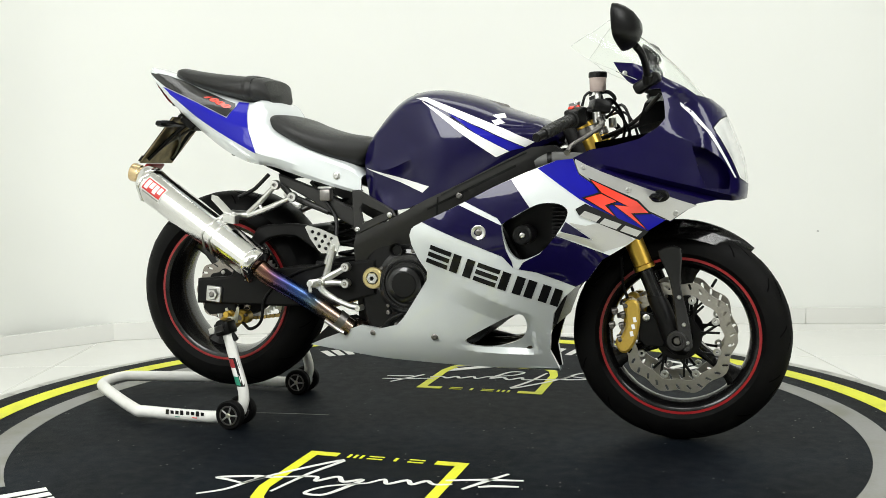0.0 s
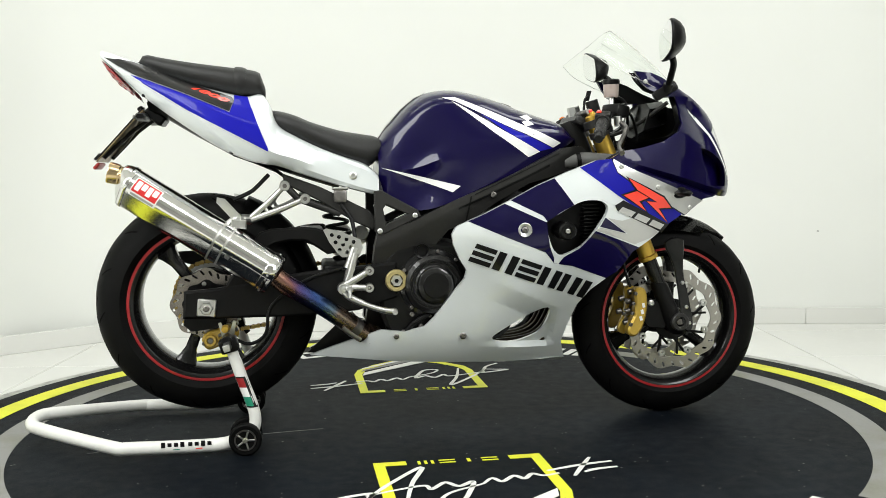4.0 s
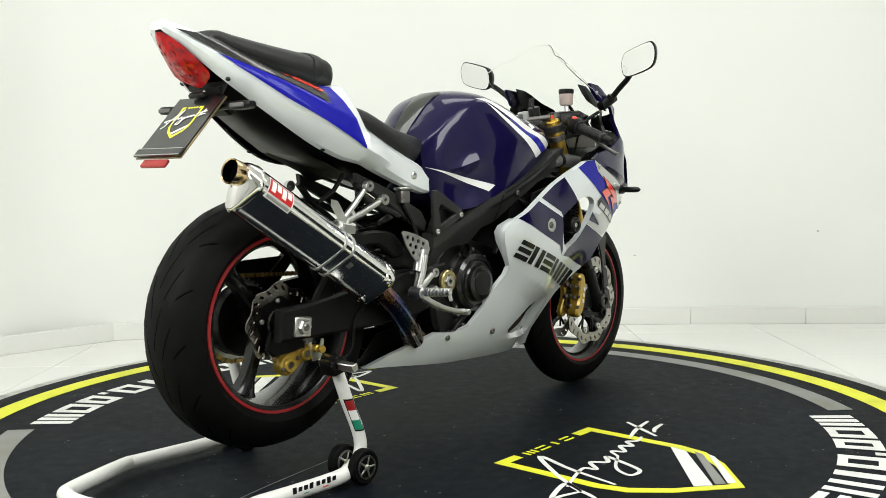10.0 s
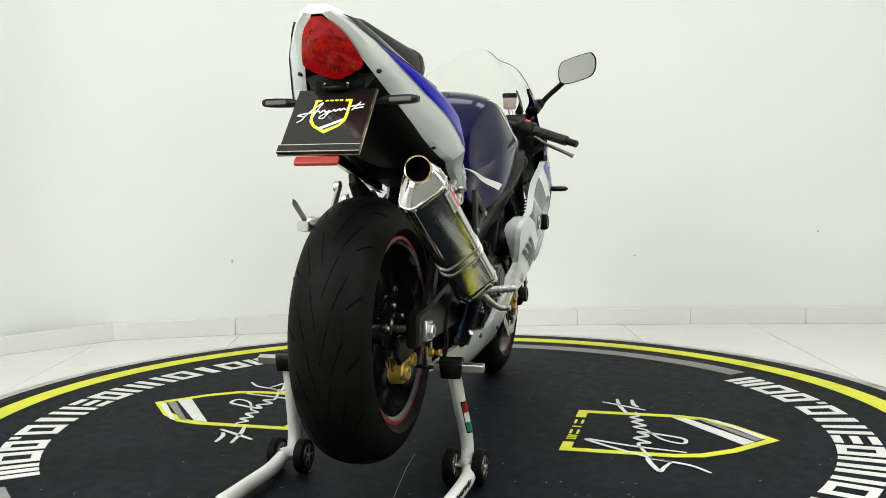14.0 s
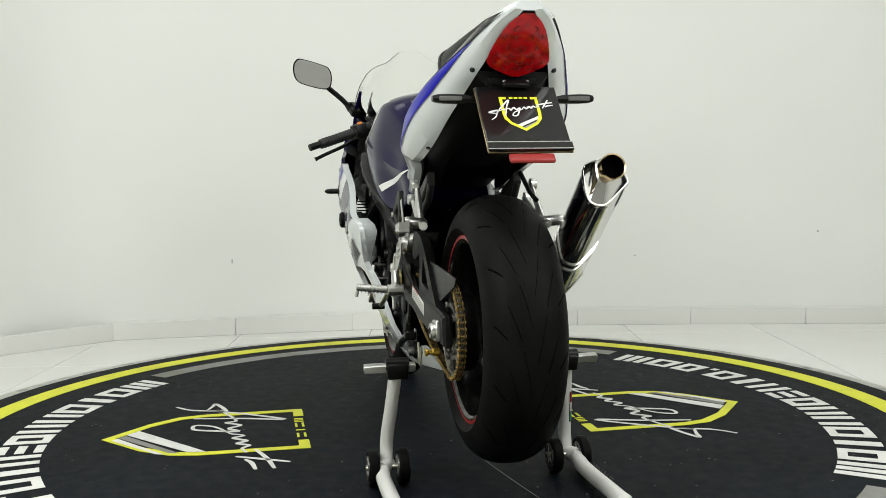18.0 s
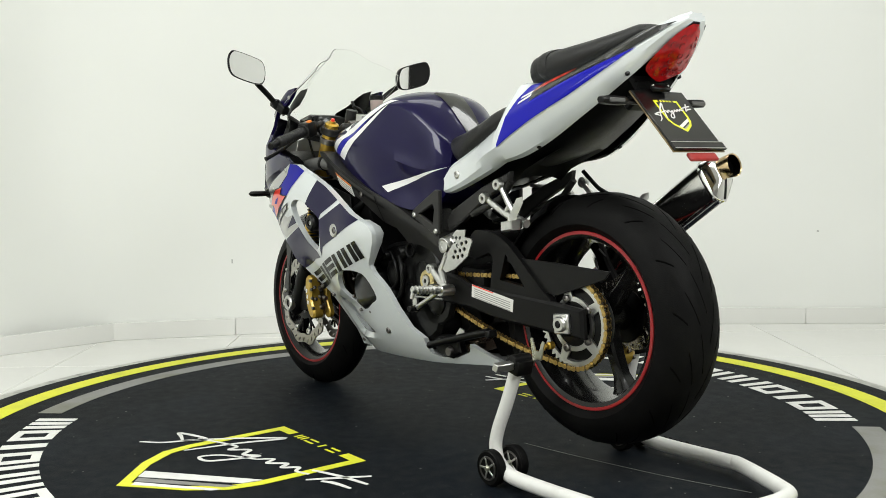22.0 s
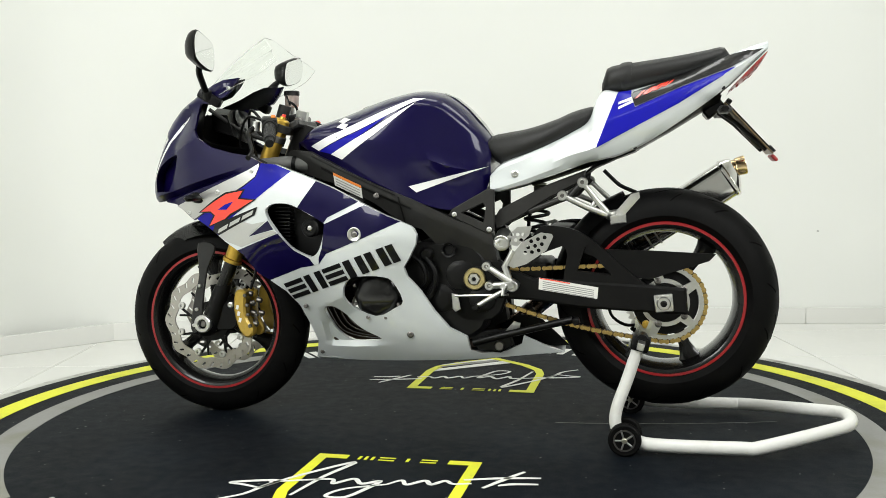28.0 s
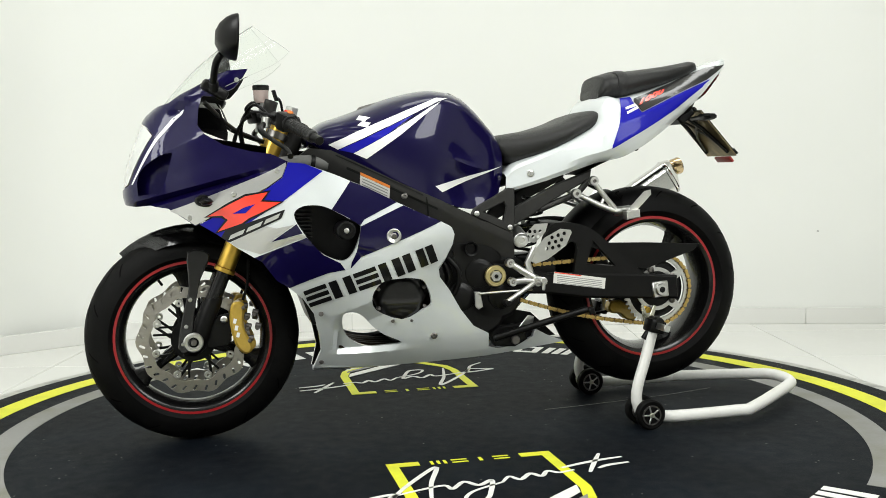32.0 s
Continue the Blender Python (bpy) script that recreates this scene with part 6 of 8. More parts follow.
SPAR = [(0.455, 0.800), (0.400, 0.842), (0.342, 0.836), (0.270, 0.801), (0.141, 0.739), (0.028, 0.692), (-0.044, 0.656), (-0.10, 0.628), (-0.195, 0.600), (-0.205, 0.560), (-0.215, 0.450), (-0.228, 0.330), (-0.17, 0.296), (-0.115, 0.320), (-0.120, 0.390), (-0.085, 0.460),
        (-0.035, 0.550), (0.011, 0.605), (0.060, 0.620), (0.141, 0.680), (0.238, 0.735), (0.302, 0.752), (0.366, 0.772), (0.440, 0.765)]
for s in (-1, 1):
    frame_side = part("frame_spar", shell(SPAR, spar_depth, s, [arc_points(-0.070, 0.545, 0.017, 0, 345, 14)], cell=0.012, rim=0.05), M_FRAME, B, "black anodised twin-spar frame", sharp=24)
    # Thin black strips stand in for the shade in the spar's long grooves.
    decal("spar_rib", [(0.300, 0.790), (0.141, 0.716), (0.035, 0.668), (0.035, 0.662), (0.141, 0.709), (0.300, 0.783)], spar_depth, s, M_ENGINE, frame_side, lift=0.003)
    decal("spar_rib", [(0.330, 0.824), (0.200, 0.764), (0.080, 0.708), (0.080, 0.704), (0.200, 0.760), (0.330, 0.820)], spar_depth, s, M_ENGINE, frame_side, lift=0.003)
    decal("weld_seam", [(0.068, 0.700), (0.073, 0.702), (0.060, 0.622), (0.055, 0.620)], spar_depth, s, M_FRAMESHADE, frame_side, lift=0.003)
    bolt((0.135, s * (spar_depth(0.135, 0.705) + 0.002), 0.705), s, 0.009, frame_side, M_DARKSTEEL)
    part("spar_plug", lathe([(0, -0.012), (0.014, -0.012), (0.017, 0.0), (0.021, 0.002), (0.022, -0.004)], 20, Matrix.Translation((-0.070, s * 0.165, 0.545)) @ Matrix.Rotation(radians(-90 * s), 4, "X")), M_PLASTIC, frame_side)
    # swingarm pivot
    m = Matrix.Translation((-0.145, s * 0.157, 0.461)) @ Matrix.Rotation(radians(-90 * s), 4, "X")
    piv = part("pivot_ring", lathe([(0.019, 0.006), (0.029, 0.006), (0.032, 0.003), (0.033, -0.006), (0.019, -0.006)], 28, m, True), M_BRASS, B, "brass-coloured swingarm pivot ring")
    part("pivot_nut", lathe([(0.007, 0.010), (0.0165, 0.010), (0.0185, 0.007), (0.0185, -0.004), (0.007, -0.004)], 6, m, True), M_STEEL, piv)
    part("pivot_bore", lathe([(0, 0.002), (0.009, 0.002), (0.009, -0.004)], 12, m), M_ENGINE, piv)
    # triangular subframe bracket
    tri = [(-0.080, 0.664), (-0.070, 0.645), (-0.190, 0.590), (-0.205, 0.604), (-0.205, 0.720), (-0.185, 0.722)]
    brk = part("subframe_bracket", plate(tri, s * 0.146, s * 0.160, [[(-0.110, 0.652), (-0.172, 0.624), (-0.180, 0.668), (-0.172, 0.680)]], bevel=0.003), M_FRAME, B, "black triangular frame bracket")
    for x, z in ((-0.088, 0.648), (-0.190, 0.605)):
        bolt((x, s * 0.161, z), s, 0.008, brk, M_STEEL)
    part("subframe_rail", plate([(-0.462, 0.772), (-0.349, 0.730), (-0.215, 0.662), (-0.195, 0.630), (-0.205, 0.605), (-0.262, 0.632), (-0.350, 0.688), (-0.435, 0.732), (-0.458, 0.746)], s * 0.104, s * 0.126, bevel=0.004), M_FRAME, B, "black subframe rail")
    part("subframe_stay", tube([(-0.46, s * 0.115, 0.745), (-0.42, s * 0.115, 0.70), (-0.30, s * 0.115, 0.655)], 0.010, 10), M_FRAME, B)
    # swingarm beam
    y0, y1 = (s * 0.114, s * 0.146) if s < 0 else (0.122, 0.146)
    arm = [(-0.140, 0.500), (-0.271, 0.482), (-0.313, 0.464), (-0.640, 0.448), (-0.742, 0.440), (-0.748, 0.366), (-0.640, 0.370), (-0.446, 0.380), (-0.313, 0.399), (-0.200, 0.404), (-0.140, 0.420)]
    if s < 0:
        arm = [(-0.140, 0.515), (-0.255, 0.503), (-0.400, 0.492), (-0.653, 0.452), (-0.742, 0.446), (-0.748, 0.368), (-0.653, 0.366), (-0.430, 0.366), (-0.257, 0.376), (-0.140, 0.410)]
    sw = part("swingarm_beam", plate(arm, y0, y1, bevel=0.007), M_FRAMESHADE, B, "black swingarm beam")
    brace = [(-0.300, 0.560), (-0.340, 0.606), (-0.400, 0.620), (-0.465, 0.617), (-0.531, 0.606), (-0.582, 0.522), (-0.640, 0.438), (-0.572, 0.448), (-0.535, 0.536), (-0.486, 0.574), (-0.400, 0.580), (-0.340, 0.540)]
    hole = []
    if s > 0:
        brace = [(-0.300, 0.550), (-0.316, 0.590), (-0.340, 0.614), (-0.395, 0.612), (-0.440, 0.600), (-0.488, 0.570), (-0.545, 0.520), (-0.600, 0.472), (-0.640, 0.438), (-0.560, 0.425), (-0.440, 0.440), (-0.400, 0.455), (-0.412, 0.530), (-0.395, 0.556), (-0.340, 0.535)]
        hole = [[(-0.462, 0.556), (-0.440, 0.486), (-0.536, 0.476)]]
    part("swingarm_brace", plate(smooth_loop(brace, 2), s * 0.118, s * 0.140, hole, bevel=0.006 if s < 0 else 0.0), M_FRAMESHADE, B, "black swingarm brace")
    # axle block and nut
    part("axle_block", box(pose(-0.681, s * 0.149, 0.399, 0, 6, 0), (0.052, 0.012, 0.050), 0.003), M_STEEL, sw, "bare aluminium axle block")
    m = Matrix.Translation((-0.681, s * 0.155, 0.399)) @ Matrix.Rotation(radians(-90 * s), 4, "X")
    part("axle_nut", lathe([(0.009, 0.010), (0.0165, 0.010), (0.019, 0.007), (0.0195, 0), (0.009, 0)], 6 if s < 0 else 24, m, True), M_STEEL, sw)
    # On the left a black disc stands in for the shaded hollow axle.
    part("axle_tip", lathe([(0, 0.011), (0.006, 0.012), (0.0095, 0.010), (0.0095, 0)], 14, m), M_DARKSTEEL if s < 0 else M_PLASTIC, sw)
    # gold stand bobbin
    m = Matrix.Translation((-0.632, s * 0.146, 0.338)) @ Matrix.Rotation(radians(-90 * s), 4, "X")
    part("stand_bobbin", lathe([(0, 0.022), (0.009, 0.022), (0.010, 0.018), (0.006, 0.014), (0.006, 0.006), (0.010, 0.002), (0.010, -0.012)], 18, m), M_GOLD, sw, "gold stand bobbin")
part("swingarm_bridge", box(pose(-0.300, 0, 0.47), (0.10, 0.24, 0.075), 0.010, 2), M_FRAMESHADE, B)
part("swingarm_bridge", box(pose(-0.38, 0, 0.595), (0.07, 0.25, 0.03), 0.008, 2), M_FRAMESHADE, B)
part("rear_axle", rod((-0.681, -0.150, 0.399), (-0.681, 0.150, 0.399), 0.012, 14), M_DARKSTEEL, B)
# warning label on the left beam, and one on the left spar
lab = part("warning_label", plate([(-0.332, 0.466), (-0.500, 0.440), (-0.497, 0.407), (-0.330, 0.432)], 0.1460, 0.1466, bevel=0), M_LABEL, B, "white printed warning label")
for k in range(5):
    part("label_line", plate([(-0.342, 0.456 - k * 0.0055), (-0.488, 0.433 - k * 0.0055), (-0.488, 0.4305 - k * 0.0055), (-0.342, 0.4535 - k * 0.0055)], 0.1466, 0.1469, bevel=0), M_LABELTEXT, lab)
part("label_line", plate([(-0.334, 0.4655), (-0.420, 0.452), (-0.420, 0.449), (-0.334, 0.4625)], 0.1466, 0.1470, bevel=0), M_RED, lab)
lab = decal("warning_label", [(0.262, 0.774), (0.262, 0.736), (0.178, 0.697), (0.178, 0.735)], spar_depth, 1, M_LABEL, B, "white printed warning label", lift=0.0030)
decal("label_line", [(0.262, 0.774), (0.262, 0.766), (0.178, 0.727), (0.178, 0.735)], spar_depth, 1, M_ORANGE, lab, lift=0.0036)
for k in range(3):
    decal("label_line", [(0.256, 0.757 - k * 0.008), (0.256, 0.754 - k * 0.008), (0.184, 0.720 - k * 0.008), (0.184, 0.723 - k * 0.008)], spar_depth, 1, M_LABELTEXT, lab, lift=0.0036)

# -- engine --
part("crankcase", plate(smooth_loop([(-0.14, 0.56), (-0.19, 0.45), (-0.17, 0.31), (-0.05, 0.265), (0.10, 0.26), (0.19, 0.30), (0.225, 0.40), (0.23, 0.48), (0.05, 0.56)], 3), -0.140, 0.140, bevel=0.012), M_ENGINE, B, "black engine crankcase")
part("cylinder_block", box(pose(0.22, 0, 0.58, 0, 28, 0), (0.20, 0.32, 0.24), 0.012, 2), M_ENGINE, B, "black cylinder block")
part("airbox", box(pose(0.16, 0, 0.78, 0, -22, 0), (0.34, 0.24, 0.14), 0.02, 2), M_PLASTIC, B)
part("radiator", box(pose(0.435, 0, 0.60, 0, 14, 0), (0.035, 0.33, 0.30), 0.004), M_ENGINE, B, "black radiator")
part("oil_cooler", box(pose(0.400, 0, 0.39, 0, 20, 0), (0.03, 0.24, 0.11), 0.004), M_ENGINE, B)
m = Matrix.Translation((-0.035, -0.140, 0.448)) @ Matrix.Rotation(radians(90), 4, "X")
clutch = part("clutch_cover", lathe([(0, 0.056), (0.044, 0.056), (0.051, 0.052), (0.053, 0.040), (0.058, 0.036), (0.074, 0.036), (0.084, 0.028), (0.088, 0.010), (0.099, 0.006), (0.101, 0.0), (0.101, -0.02)], 40, m), M_CARBON, B, "gloss black clutch cover", sharp=35)
part("cover_boss", lathe([(0, 0.0585), (0.036, 0.0580), (0.039, 0.0550)], 32, m), M_ENGINE, clutch)
part("cover_ring", lathe([(0.064, 0.0350), (0.066, 0.0400), (0.070, 0.0400), (0.072, 0.0350)], 32, m), M_ENGINE, clutch)
for k in range(10):
    a = radians(k * 36 + 10)
    part("cover_bolt", rod((-0.035 + 0.095 * math.cos(a), -0.143, 0.448 + 0.095 * math.sin(a)), (-0.035 + 0.095 * math.cos(a), -0.153, 0.448 + 0.095 * math.sin(a)), 0.0058, 8), M_DARKSTEEL, clutch)
m = Matrix.Translation((0.145, 0.140, 0.412)) @ Matrix.Rotation(radians(-90), 4, "X")
alt = part("alternator_cover", lathe([(0, 0.050), (0.050, 0.050), (0.060, 0.046), (0.070, 0.036), (0.078, 0.020), (0.080, -0.01)], 8, m), M_CARBON, B, "black alternator cover")
for k in range(8):
    a = radians(k * 45 + 22)
    part("cover_bolt", rod((0.145 + 0.072 * math.cos(a), 0.155, 0.412 + 0.072 * math.sin(a)), (0.145 + 0.072 * math.cos(a), 0.186, 0.412 + 0.072 * math.sin(a)), 0.0055, 8), M_DARKSTEEL, alt)
# left side covers and hoses
for x, z, r, d in ((0.03, 0.47, 0.050, 0.016), (-0.04, 0.40, 0.045, 0.012), (-0.10, 0.47, 0.045, 0.008), (0.045, 0.40, 0.026, 0.024), (-0.165, 0.40, 0.040, 0.012), (0.0, 0.53, 0.022, 0.020), (0.06, 0.52, 0.016, 0.030), (-0.02, 0.34, 0.020, 0.022)):
    m = Matrix.Translation((x, 0.138, z)) @ Matrix.Rotation(radians(-90), 4, "X")
    part("engine_cover", lathe([(0, d), (r * 0.6, d), (r * 0.72, d * 0.85), (r * 0.95, d * 0.5), (r, 0), (r, -0.01)], 24, m), M_ENGINE, B)
part("sprocket_cover", plate(smooth_loop([(-0.24, 0.50), (-0.15, 0.51), (-0.08, 0.47), (-0.07, 0.37), (-0.13, 0.33), (-0.22, 0.36)], 3), 0.118, 0.140, bevel=0.006), M_ENGINE, B, "black sprocket cover")
for pts, r in (([(0.00, 0.155, 0.52), (-0.03, 0.165, 0.48), (-0.02, 0.160, 0.42), (0.03, 0.155, 0.36)], 0.008), ([(0.05, 0.150, 0.53), (0.01, 0.162, 0.50), (0.0, 0.160, 0.45), (0.04, 0.150, 0.42)], 0.006), ([(-0.05, -0.150, 0.36), (-0.09, -0.155, 0.34), (-0.12, -0.150, 0.31)], 0.007),
               ([(0.10, 0.10, 0.75), (0.20, 0.17, 0.66), (0.25, 0.19, 0.60), (0.27, 0.18, 0.53)], 0.012), ([(0.12, -0.10, 0.74), (0.22, -0.17, 0.66), (0.27, -0.18, 0.58), (0.30, -0.17, 0.52)], 0.012)):
    part("hose", tube(curve(pts, 5), r, 10), M_PLASTIC, B)
for x, z in ((-0.125, 0.31), (-0.075, 0.325), (-0.10, 0.36)):
    part("engine_bolt", rod((x, -0.140, z), (x, -0.156, z), 0.007, 8), M_DARKSTEEL, B)
# header pipes behind the lower opening, collector and link pipe
for k, y in enumerate((-0.12, -0.045, 0.045, 0.12)):
    part("header_pipe", tube(curve([(0.31, y, 0.52), (0.365, y * 0.9, 0.44), (0.348, y * 0.55, 0.33), (0.285, y * 0.5, 0.258), (0.13, y * 0.45, 0.240), (-0.05, y * 0.3 - 0.02, 0.25)], 5), 0.021, 14), M_DARKPIPE, B, "dark heat-browned header pipe")
part("collector", tube(curve([(-0.04, -0.02, 0.25), (-0.14, -0.05, 0.262), (-0.23, -0.105, 0.298)], 5), 0.034, 18), M_TITANIUM, B)

# -- exhaust --
MF, MR = Vector((-0.492, -0.224, 0.494)), Vector((-0.872, -0.197, 0.742))


def muffler_frame(t):
    d = (MR - MF).normalized()
    side = Vector((0, 0, 1)).cross(d).normalized()
    return MF + (MR - MF) * t + side * 0.003, d, side, d.cross(side).normalized()


# section: domed top, flat inner side, flat lower face that looks out and down
SECTION = [(0.0505, 0.004), (0.0500, 0.014), (0.044, 0.027), (0.031, 0.042), (0.012, 0.053), (-0.010, 0.058), (-0.030, 0.054), (-0.042, 0.046),
           (-0.048, 0.030), (-0.049, 0.0), (-0.048, -0.036), (-0.043, -0.050), (-0.031, -0.058), (-0.016, -0.060), (-0.005, -0.055), (0.0475, -0.004)]


def section_at(s):
    # point and outward normal at arc length s from the outer corner
    n = len(SECTION)
    lengths = [math.dist(SECTION[i], SECTION[(i + 1) % n]) for i in range(n)]
    s %= sum(lengths)
    for i in range(n):
        if s <= lengths[i] or i == n - 1:
            p, q = Vector(SECTION[i]), Vector(SECTION[(i + 1) % n])
            e = (q - p).normalized()
            return p.lerp(q, min(s / lengths[i], 1.0)), Vector((e.y, -e.x))
        s -= lengths[i]


def muffler_ring(t, k=1.0, off=0.0):
    c, d, side, up = muffler_frame(t)
    loop = [p for q, r in zip(SECTION, SECTION[1:] + SECTION[:1]) for p in (Vector(q).lerp(Vector(r), 0.2), Vector(q).lerp(Vector(r), 0.8))]
    return [c + side * (p.x * k) + up * (p.y * k + off) for p in loop]


muffler = part("muffler", loft([muffler_ring(0.06), muffler_ring(0.2), muffler_ring(0.4), muffler_ring(0.6), muffler_ring(0.8), muffler_ring(1.02)]), M_SATIN, B, "polished steel race muffler", sharp=50)
part("front_end_cap", loft([muffler_ring(-0.015, 0.80), muffler_ring(-0.01, 0.95), muffler_ring(0.0, 1.03), muffler_ring(0.055, 1.035), muffler_ring(0.062, 1.0)]), M_CHROME, muffler, sharp=50)
part("rear_end_cap", loft([muffler_ring(0.985, 1.0), muffler_ring(0.990, 1.03), muffler_ring(1.014, 1.03), muffler_ring(1.020, 0.99, 0.001), muffler_ring(1.045, 0.80, 0.009), muffler_ring(1.066, 0.60, 0.016), muffler_ring(1.074, 0.50, 0.019)]), M_CHROME, muffler, "polished tapered end cap", sharp=75)
c, d, side, up = muffler_frame(1.070)
t0 = c + up * 0.019 - d * 0.006
d = Vector((-0.965, -0.03, 0.26)).normalized()
part("tail_pipe", lathe([(0.0220, -0.03), (0.0240, -0.02), (0.0240, 0.010), (0.0275, 0.013), (0.0295, 0.036), (0.0285, 0.040), (0.0262, 0.038), (0.0250, 0.016), (0, 0.014)], 32, along(t0, t0 + d)), M_BRONZE, muffler, "straw-coloured steel tail pipe")
# Black lining carries the shade of the open pipe in its colour.
part("pipe_bore", lathe([(0.0258, 0.0375), (0.0246, 0.018), (0, 0.016)], 24, along(t0, t0 + d)), M_RECESS, muffler)
for t in (0.335, 0.40):
    part("muffler_band", loft([muffler_ring(t - 0.006, 1.0), muffler_ring(t - 0.006, 1.05), muffler_ring(t + 0.006, 1.05), muffler_ring(t + 0.006, 1.0)], cap=False), M_STEEL, muffler, "steel hanger band", sharp=40)
for t in (0.03, 1.002):
    for i in range(0, 32, 3):
        p = muffler_ring(t, 1.04)[i]
        c = muffler_frame(t)[0]
        n = (p - c).normalized()
        part("rivet", lathe([(0, 0.0016), (0.0026, 0.0010), (0.0034, -0.001)], 8, along(p, p + n)), M_STEEL, muffler)
# maker's badge on the outer face: red field with white blocks


def on_muffler(t, h, lift):
    c, d, side, up = muffler_frame(t)
    p, n = section_at(h - 0.006)
    p = p + n * (lift + 0.0006)
    return c + side * p.x + up * p.y


def muffler_patch(name, t0, t1, h0, h1, lift, mat, label=""):
    bm = bmesh.new()
    rows = [[bm.verts.new(on_muffler(t0 + (t1 - t0) * i / 6, h0 + (h1 - h0) * j / 4, lift)) for j in range(5)] for i in range(7)]
    for a, b in zip(rows, rows[1:]):
        for k in range(4):
            bm.faces.new((a[k], a[k + 1], b[k + 1], b[k]))
    part(name, bm, mat, muffler, label)


muffler_patch("badge", 0.795, 0.965, -0.008, 0.048, 0.0008, M_WHITEDECAL, "red and white maker's badge")
muffler_patch("badge_field", 0.802, 0.960, 0.006, 0.045, 0.0014, M_BADGE)
for k in range(4):
    t = 0.948 - k * 0.036
    muffler_patch("badge_block", t - 0.028, t, 0.012 + 0.008 * (k % 2), 0.040, 0.0020, M_WHITEDECAL)
muffler_patch("badge_bar", 0.805, 0.955, -0.004, 0.002, 0.0016, M_GREYDECAL)
muffler_patch("small_plate", 0.275, 0.305, -0.032, -0.014, 0.0010, M_STEEL)
part("link_pipe", tube(curve([(-0.488, -0.214, 0.491), (-0.455, -0.205, 0.462), (-0.378, -0.176, 0.411), (-0.298, -0.141, 0.350), (-0.240, -0.111, 0.301)], 6), 0.0275, 22), M_TITANIUM, B, "heat-tinted titanium link pipe")
part("pipe_clamp", tube([(-0.276, -0.129, 0.334), (-0.259, -0.120, 0.318)], 0.0300, 20), M_DARKSTEEL, B)
part("clamp_spring", tube(curve([(-0.30, -0.165, 0.330), (-0.27, -0.150, 0.305), (-0.25, -0.140, 0.290)], 4), 0.005, 8), M_STEEL, B)
part("muffler_hanger", tube(curve([(-0.622, -0.225, 0.612), (-0.61, -0.215, 0.640), (-0.585, -0.198, 0.655)], 4), 0.008, 10), M_STEEL, B)

# -- pillion and rider foot controls --
for s in (-1, 1):
    px = -0.585 if s < 0 else -0.560
    arms = bmesh.new()
    for a, b, r in (((-0.456, 0.738), (px + 0.030, 0.648), 0.0085), ((-0.400, 0.701), (px + 0.022, 0.640), 0.0095), ((px + 0.070, 0.684), (px + 0.085, 0.660), 0.006), ((px + 0.045, 0.655), (px - 0.004, 0.640), 0.011)):
        add_tube(arms, [(a[0], s * 0.152, a[1]), ((a[0] + b[0]) / 2, s * 0.154, (a[1] + b[1]) / 2 - 0.003), (b[0], s * 0.156, b[1])], [r * 0.85, r, r], 10)
    peg = part("pillion_bracket", arms, M_STEEL, B, "bare aluminium pillion bracket")
    for x, z in ((-0.456, 0.738), (-0.400, 0.701)):
        part("bracket_boss", lathe([(0.006, 0.010), (0.0135, 0.010), (0.015, 0.006), (0.015, -0.006), (0.006, -0.006)], 18, Matrix.Translation((x, s * 0.156, z)) @ Matrix.Rotation(radians(-90 * s), 4, "X"), True), M_STEEL, peg)
        bolt((x, s * 0.160, z), s, 0.0075, peg, M_DARKSTEEL)
    part("peg_arm", tube(curve([(px + 0.03, s * 0.150, 0.645), (px + 0.01, s * 0.175, 0.648), (px, s * 0.205, 0.652)], 4), [0.014] * 8 + [0.010], 12), M_STEEL, peg)
    part("pillion_peg", loft([[(px + dx * 0.9 + u * -0.045, s * (0.205 + 0.012 * u), 0.650 + dz + u * 0.052) for dx, dz in ((-0.012, -0.006), (0.012, -0.010), (0.014, 0.004), (-0.010, 0.009))] for u in (-0.15, 0.2, 0.6, 1.0)]), M_STEEL, peg, "folded aluminium pillion peg")
    part("peg_plate", plate([(px - 0.020, 0.628), (px + 0.022, 0.622), (px + 0.024, 0.646), (px - 0.018, 0.652)], s * 0.190, s * 0.222, bevel=0.003), M_STEEL, peg)
# cargo loop beside the tail
part("hook_loop", tube(curve([(-0.50, -0.110, 0.770), (-0.535, -0.118, 0.735), (-0.555, -0.120, 0.720), (-0.60, -0.124, 0.700)], 4), 0.006, 8), M_PLASTIC, B)

